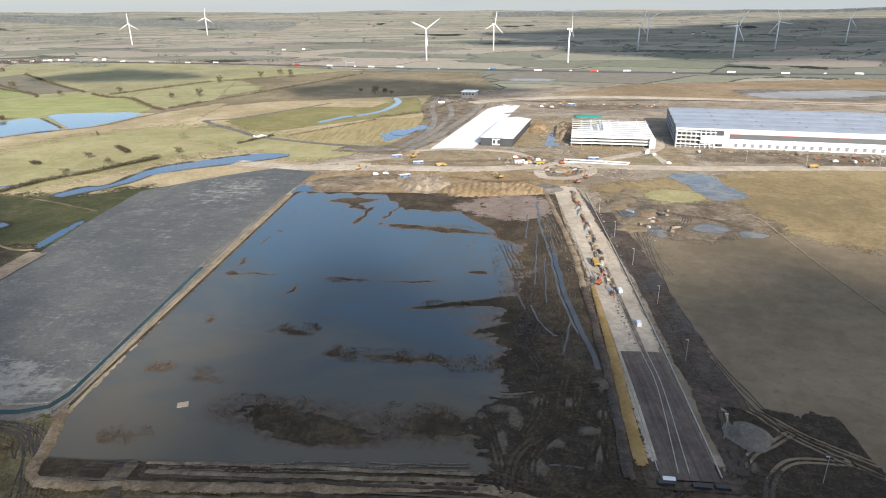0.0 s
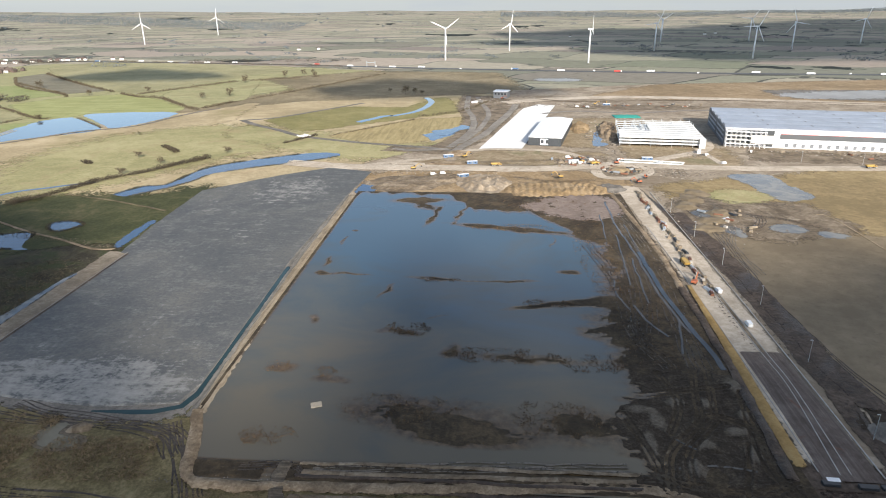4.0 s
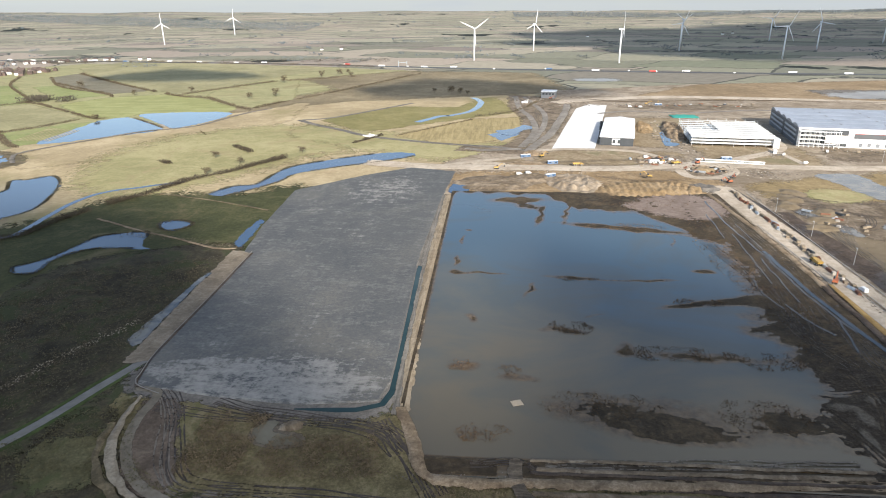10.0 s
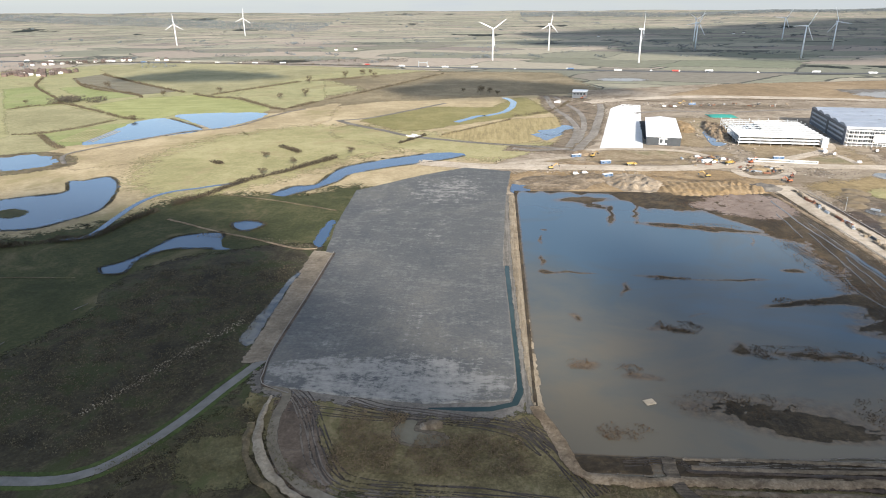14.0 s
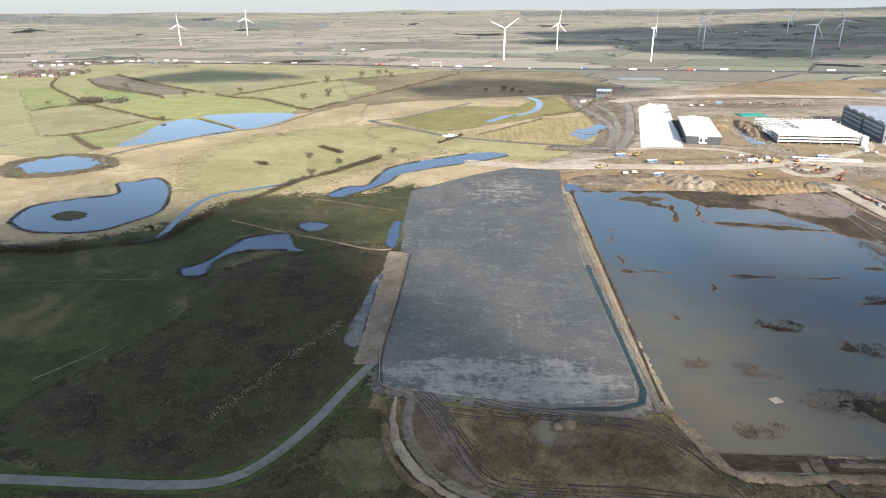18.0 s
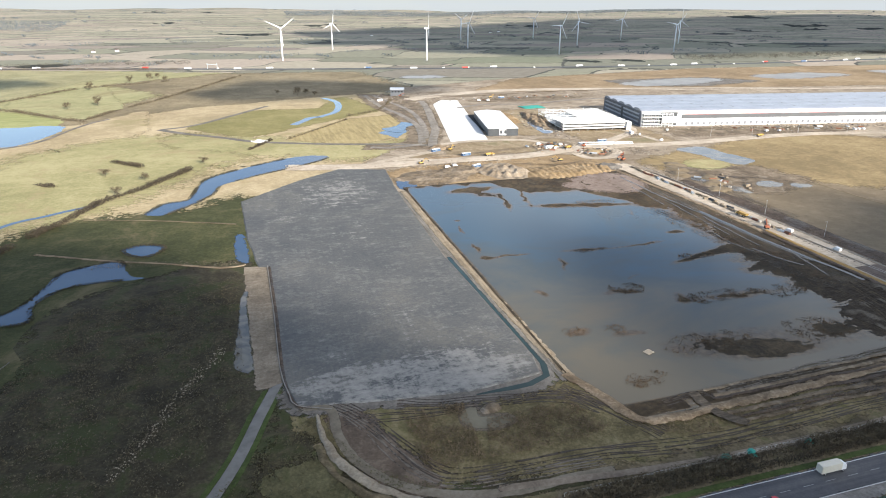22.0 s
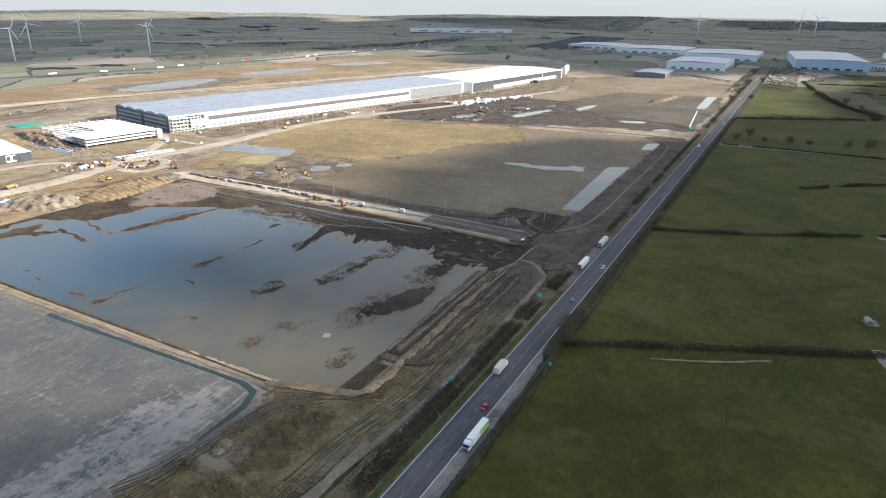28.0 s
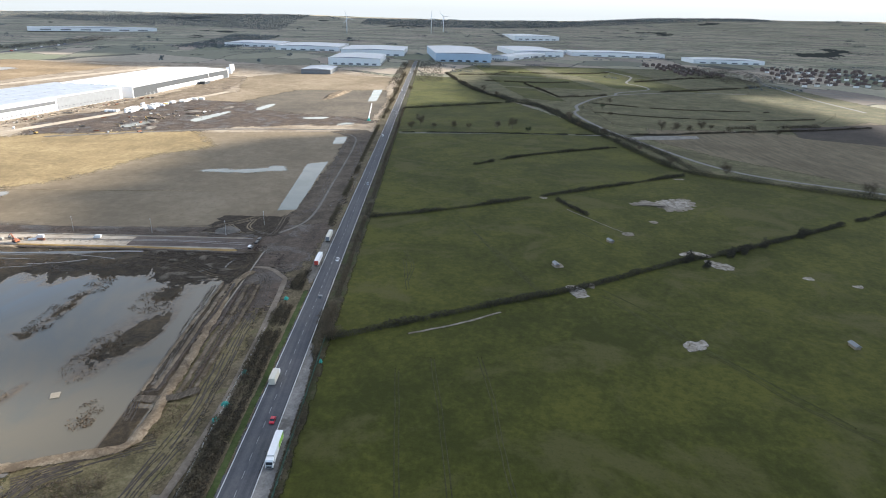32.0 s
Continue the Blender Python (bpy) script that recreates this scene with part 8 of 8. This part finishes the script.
def make_stack(label, material, kind):
    st = tagged(new("pipe_stack" if kind else "pallet_stack"), label, "pipe stack" if kind else "pallet stack", "stored materials")
    if kind:
        for k, (y, z) in enumerate(((-0.7, 0.35), (0, 0.35), (0.7, 0.35), (-0.35, 0.95), (0.35, 0.95))):
            part("pipe", Shell().tube((-3, y, z), (3, y, z), 0.33, 0.33, 8), material, st)
    else:
        for k in range(3):
            part("pallet", Shell().box(-1.2 + 0.1 * k, -0.9, 0.05 + 0.45 * k, 1.2 - 0.1 * k, 0.9, 0.42 + 0.45 * k), material, st)
    return st


stacks = [make_stack(("stack of grey pipes", "stack of pallets")[i % 2] + " lying on the site ground", STORE[i], i % 2 == 0) for i in range(8)]
r2 = random.Random(11)
store_spots = [(80 + r2.uniform(-1.6, 1.6), 378 - 4.1 * i, 90 + r2.uniform(-20, 20)) for i in range(46)]
store_spots += [(50 + r2.gauss(0, 11), 485 + r2.gauss(0, 9), r2.uniform(0, 180)) for _ in range(34)]
store_spots += [(80 + 13 * math.cos(0.42 * i) + r2.gauss(0, 2), 450 + 11 * math.sin(0.42 * i) + r2.gauss(0, 2), r2.uniform(0, 180)) for i in range(26)]
store_spots += [(128 + r2.uniform(-16, 14), 300 + r2.uniform(-22, 36), r2.uniform(0, 180)) for _ in range(14)]
store_spots += [(240 + 560 * r2.random(), 0, r2.uniform(0, 180)) for _ in range(60)]
store_spots = [(x, 528 - (x - 240) * 0.185 + r2.uniform(-14, 8) if y == 0 else y, a) for x, y, a in store_spots]
store_spots += [(520 + r2.uniform(-70, 130), 330 + r2.uniform(-60, 60), r2.uniform(0, 180)) for _ in range(50)]
store_spots += [(80 + 200 * r2.random(), 840 + r2.uniform(-16, 14), r2.uniform(0, 180)) for _ in range(26)]
used = set()
for i, (x, y, a) in enumerate(store_spots):
    k = r2.choice((0, 1, 1, 2, 3, 4, 4, 6, 6, 7))
    z = 0.5 if abs(x - 80) < 12 and y < 400 else 0.3
    if k not in used:
        used.add(k)
        stacks[k].matrix_basis = pose(x, y, z, 0, 0, a)
    else:
        copy_thing(stacks[k], pose(x, y, z, 0, 0, a))

def rubble(spots, size, material, label):
    """Broken stone, timber and packing strewn about."""
    s = Shell()
    for x, y, z in spots:
        a, b, c, t = size * r2.uniform(0.4, 1.8), size * r2.uniform(0.3, 0.9), size * r2.uniform(0.25, 0.8), r2.uniform(0, math.pi)
        ca, sa = math.cos(t), math.sin(t)
        q = [(-a, -b), (a, -b * 0.8), (a * 0.9, b), (-a * 0.8, b * 0.9)]
        s.add([(x + u * ca - v * sa, y + u * sa + v * ca, z - 0.1) for u, v in q] + [(x + 0.8 * (u * ca - v * sa), y + 0.8 * (u * sa + v * ca), z + c) for u, v in q],
              [(3, 2, 1, 0), (4, 5, 6, 7), (0, 1, 5, 4), (1, 2, 6, 5), (2, 3, 7, 6), (3, 0, 4, 7)])
    tagged(part("rubble", s, material), label, "rubble", kind="stuff")


def spread(n, x, y, dx, dy, z=0.3):
    return [(x + r2.gauss(0, dx), y + r2.gauss(0, dy), z) for _ in range(n)]


dusty = plain("dusty_rubble", (0.24, 0.205, 0.165), 0.95, 0, 0.3, 0.7)
dark_r = plain("dark_rubble", (0.12, 0.10, 0.08), 0.9, 0, 0.4, 0.7)
pale_r = plain("pale_rubble", (0.36, 0.32, 0.27), 0.8, 0, 0.15, 0.7)
for mat_, k in ((dusty, 0.8), (dark_r, 1.3), (pale_r, 0.3)):
    rubble(spread(int(240 * k), 50, 485, 12, 9) + spread(int(120 * k), 80, 450, 11, 9) + spread(int(90 * k), -85, 440, 30, 8) + spread(int(90 * k), 166, 516, 8, 7) + spread(int(90 * k), 130, 440, 12, 10), 0.5, mat_, "scattered stone and packing at the site junction")
    rubble([(80 + r2.uniform(-2.2, 2.2), r2.uniform(120, 385), 0.5) for _ in range(int(150 * k))] + [(r2.uniform(92, 94), r2.uniform(130, 385), 0.3) for _ in range(int(60 * k))] + [(r2.uniform(60, 65), r2.uniform(210, 380), 0.6) for _ in range(int(60 * k))], 0.36, mat_, "rubble strewn along the haul road")
    rubble([(x, 536 - (x - 230) * 0.185 + r2.gauss(0, 9), 0.3) for x in (r2.uniform(220, 760) for _ in range(int(260 * k)))], 0.9, mat_, "stores and rubble before the long warehouse")
    rubble(spread(int(120 * k), 560, 340, 70, 40) + spread(int(90 * k), 680, 330, 50, 35), 0.45, mat_, "rubble and stores on the dark mud")
    rubble(spread(int(60 * k), 128, 310, 14, 22), 0.35, mat_, "small rubble on the churned plot")
    rubble(spread(int(70 * k), 110, 845, 60, 10) + spread(int(60 * k), 90, 600, 12, 50) + spread(int(60 * k), -40, 880, 20, 30), 1.0, mat_, "stores and rubble behind the deck")

r3 = random.Random(5)
STONES = curve([(-274, 144), (-279, 129), (-286, 117), (-292, 100), (-297, 86), (-306, 66)], 0.4)
rubble([(x + r3.gauss(0, 1.3), y + r3.gauss(0, 1.3), 0.2) for x, y in STONES if r3.random() < 0.8], 0.28, plain("pale_stones", (0.33, 0.28, 0.21), 0.95, 0, 0.3, 0.7), "line of pale stones in rough grass")
rubble([(r3.uniform(-137, -95), r3.gauss(45, 1.2), 0.8) for _ in range(60)], 0.22, dark_r, "loose clods on the bank")
# street lights along the haul road
lp = tagged(new("street_lamp"), "slim grey lighting column beside the haul road", "street lamp", "lighting columns")
part("pole", Shell().tube((0, 0, 0), (0, 0, 10), 0.13, 0.08, 8), STEEL, lp)
part("lamp_head", Shell().box(-1.0, -0.15, 9.9, 0.1, 0.15, 10.1), STEEL, lp)
lp.matrix_basis = pose(98, 130, 0.2)
for x, y in ((99, 183), (97, 233), (95, 280), (93, 330), (97, 80), (120, 60), (300, 480), (360, 474), (420, 462), (250, 488)):
    copy_thing(lp, pose(x, y, 0.2))

# raft in the lagoon
RAFT_W = plain("wet_planks", (0.40, 0.33, 0.24), 0.8, 0, 0.2, 2.0)
raft = thing("raft", pose(-96, 86.5, 0.58, 0, 0, 20), "pale timber raft adrift in the lagoon", "raft")
for i in range(5):
    part("plank", Shell().box(-2.0, -1.6 + 0.66 * i, 0.1, 2.0, -1.0 + 0.66 * i, 0.3), RAFT_W, raft)
for x in (-1.6, 1.2):
    part("float", Shell().box(x, -1.7, -0.2, x + 0.4, 1.7, 0.1), GREY, raft)

# troughs in the pasture
for x, y, a in ((53, -136, 10), (99, -182, 20), (-45, -261, 5)):
    t = thing("cattle_shelter", pose(x, y, 0.05, 0, 0, a), "small grey-roofed shelter in the pasture", "shelter", "field shelters")
    part("wall", Shell().box(-2.6, -1.4, 0, 2.6, 1.4, 1.5), TIMBER, t)
    part("roof", Shell().add([(-3, -1.7, 1.5), (3, -1.7, 1.5), (3, 1.7, 1.5), (-3, 1.7, 1.5), (-3, 0, 2.4), (3, 0, 2.4)], [(0, 1, 5, 4), (4, 5, 2, 3), (0, 4, 3), (1, 2, 5), (3, 2, 1, 0)]), GREY, t)

# green mesh fence beside the pasture
fence = thing("mesh_fence", pose(0, 0, 0.1), "green wire mesh fence between layby and pasture", "fence")
pm = Shell().box(-0.05, -0.05, 0, 0.05, 0.05, 2.0).mesh("post")
wm = Shell()
for k in range(9):
    wm.box(0, -0.012, 0.12 + 0.22 * k, 2.5, 0.012, 0.20 + 0.22 * k)
for k in range(6):
    wm.box(0.2 + 0.42 * k, -0.015, 0.1, 0.26 + 0.42 * k, 0.015, 1.95)
wm = wm.mesh("mesh_panel")
for i in range(56):
    x, y = -185 + 2.5 * i, -10.6 + 0.012 * i
    part("post", pm, GREEN_WIRE, fence).location = (x, y, 0)
    part("mesh_panel", wm, GREEN_WIRE, fence).location = (x, y, 0)
fence_n = thing("wire_fence", pose(0, 0, 0.1), "thin post and wire fence along the gravel path", "fence")
pn = Shell().box(-0.06, -0.06, 0, 0.06, 0.06, 1.5).mesh("post")
for i in range(34):
    part("post", pn, CREAM, fence_n).location = (-170 + 4 * i, 19.2 + 0.02 * i, 0)
for z in (0.6, 1.1, 1.45):
    part("wire", Shell().tube((-170, 19.2, z), (-38, 19.86, z), 0.02, 0.02, 4), STEEL, fence_n)


def netting(x, y, turn, size, label):
    """A crumpled sheet of netting thrown over scrub."""
    s = Shell()
    n = 12
    for j in range(n + 1):
        for i in range(n + 1):
            u, v = i / n - 0.5, j / n - 0.5
            s.v.append((u * size, v * size * 0.8, max(0.05, 1.6 * (1 - 3.2 * (u * u + v * v))) + 0.5 * noise.noise((u * 6 + x, v * 6 + y, 1.0))))
    for j in range(n):
        for i in range(n):
            a = j * (n + 1) + i
            s.f.append((a, a + 1, a + n + 2, a + n + 1))
    ob = part("netting", s, TEAL_NET, smooth=True)
    sol = ob.modifiers.new("thickness", "SOLIDIFY")
    sol.thickness = 0.05
    ob.matrix_basis = pose(x, y, 0.2, 0, 0, turn)
    return tagged(ob, label, "netting", "green netting")


for x, y, a, sz in ((-110, 20, 10, 3.4), (-100, 19.5, 60, 3.6), (-77, 18.5, 20, 3.0), (-3, 17.5, 0, 3.0), (-67, -11.5, 0, 1.8), (600, 33, 0, 7.0)):
    netting(x, y, a, sz, "crumpled green netting over the scrub")
netting(140, 742, 0, 34, "large teal sheeting over stores behind the deck")

lift = thing("mobile_crane", pose(602, 33, 0.2, 0, 0, 0), "pale green mobile crane with a long white boom", "crane")
part("chassis", Shell().box(-5, -1.4, 0.8, 5, 1.4, 2.2, 0.1), TEAL_NET, lift)
part("cab", Shell().box(2.5, -1.2, 2.2, 5, 1.2, 3.6, 0.15), TEAL_NET, lift)
part("boom", Shell().tube((-2, 0, 2.6), (60, 1, 16), 0.9, 0.5, 6), CAB_W, lift, "long white lattice boom")
for x in (-3.5, 0, 3.5):
    for y in (-1.2, 1.2):
        wheel(x, y, 0.7, lift, 0.5)

# batching plant behind the second warehouse
plant = thing("batching_plant", pose(1270, 430, 0.1, 0, 0, -6), "white concrete batching plant with silos", "plant")
for i in range(3):
    s_ = part("silo", Shell().tube((8 * i, 0, 6), (8 * i, 0, 20), 3, 3, 12).tube((8 * i, 0, 2), (8 * i, 0, 6), 0.8, 3, 12), CAB_W, plant)
part("mixer_house", Shell().box(-12, -6, 0, -3, 6, 14), WHITE, plant)
part("conveyor", Shell().tube((-12, 0, 12), (-44, -4, 1), 1.0, 1.0, 6), STEEL, plant)
canopy = thing("loading_canopy", pose(1010, 410, 0.1, 0, 0, -5.8), "dark loading canopy before the second warehouse", "canopy")
part("roof", Shell().box(0, -8, 5.5, 26, 4, 6.2), WHITE, canopy)
part("wall", Shell().box(1, -6, 0, 25, 3.5, 5.5), DARK, canopy)
ctrl = thing("pump_house", pose(-34, 915, 0.1, 0, 0, -12), "grey two-storey pump house with white roof", "building")
part("wall", Shell().box(0, 0, 0, 22, 22, 10), GREY, ctrl)
part("roof", Shell().box(-0.8, -0.8, 10, 22.8, 22.8, 10.8), WHITE, ctrl)
for i in range(4):
    part("window", Shell().box(2 + 5 * i, -0.12, 5.5, 5 + 5 * i, -0.02, 8), GLASS, ctrl)
bridge = thing("bridge", pose(-248, 596, 0.15, 0, 0, -42), "small white concrete bridge over the stream", "bridge")
part("deck", Shell().box(-7, -4.5, 0.0, 7, 4.5, 0.6), CONC, bridge)
for y in (-4.8, 4.4):
    part("parapet", Shell().box(-7.5, y, 0.0, 7.5, y + 0.4, 1.6), CONC, bridge)
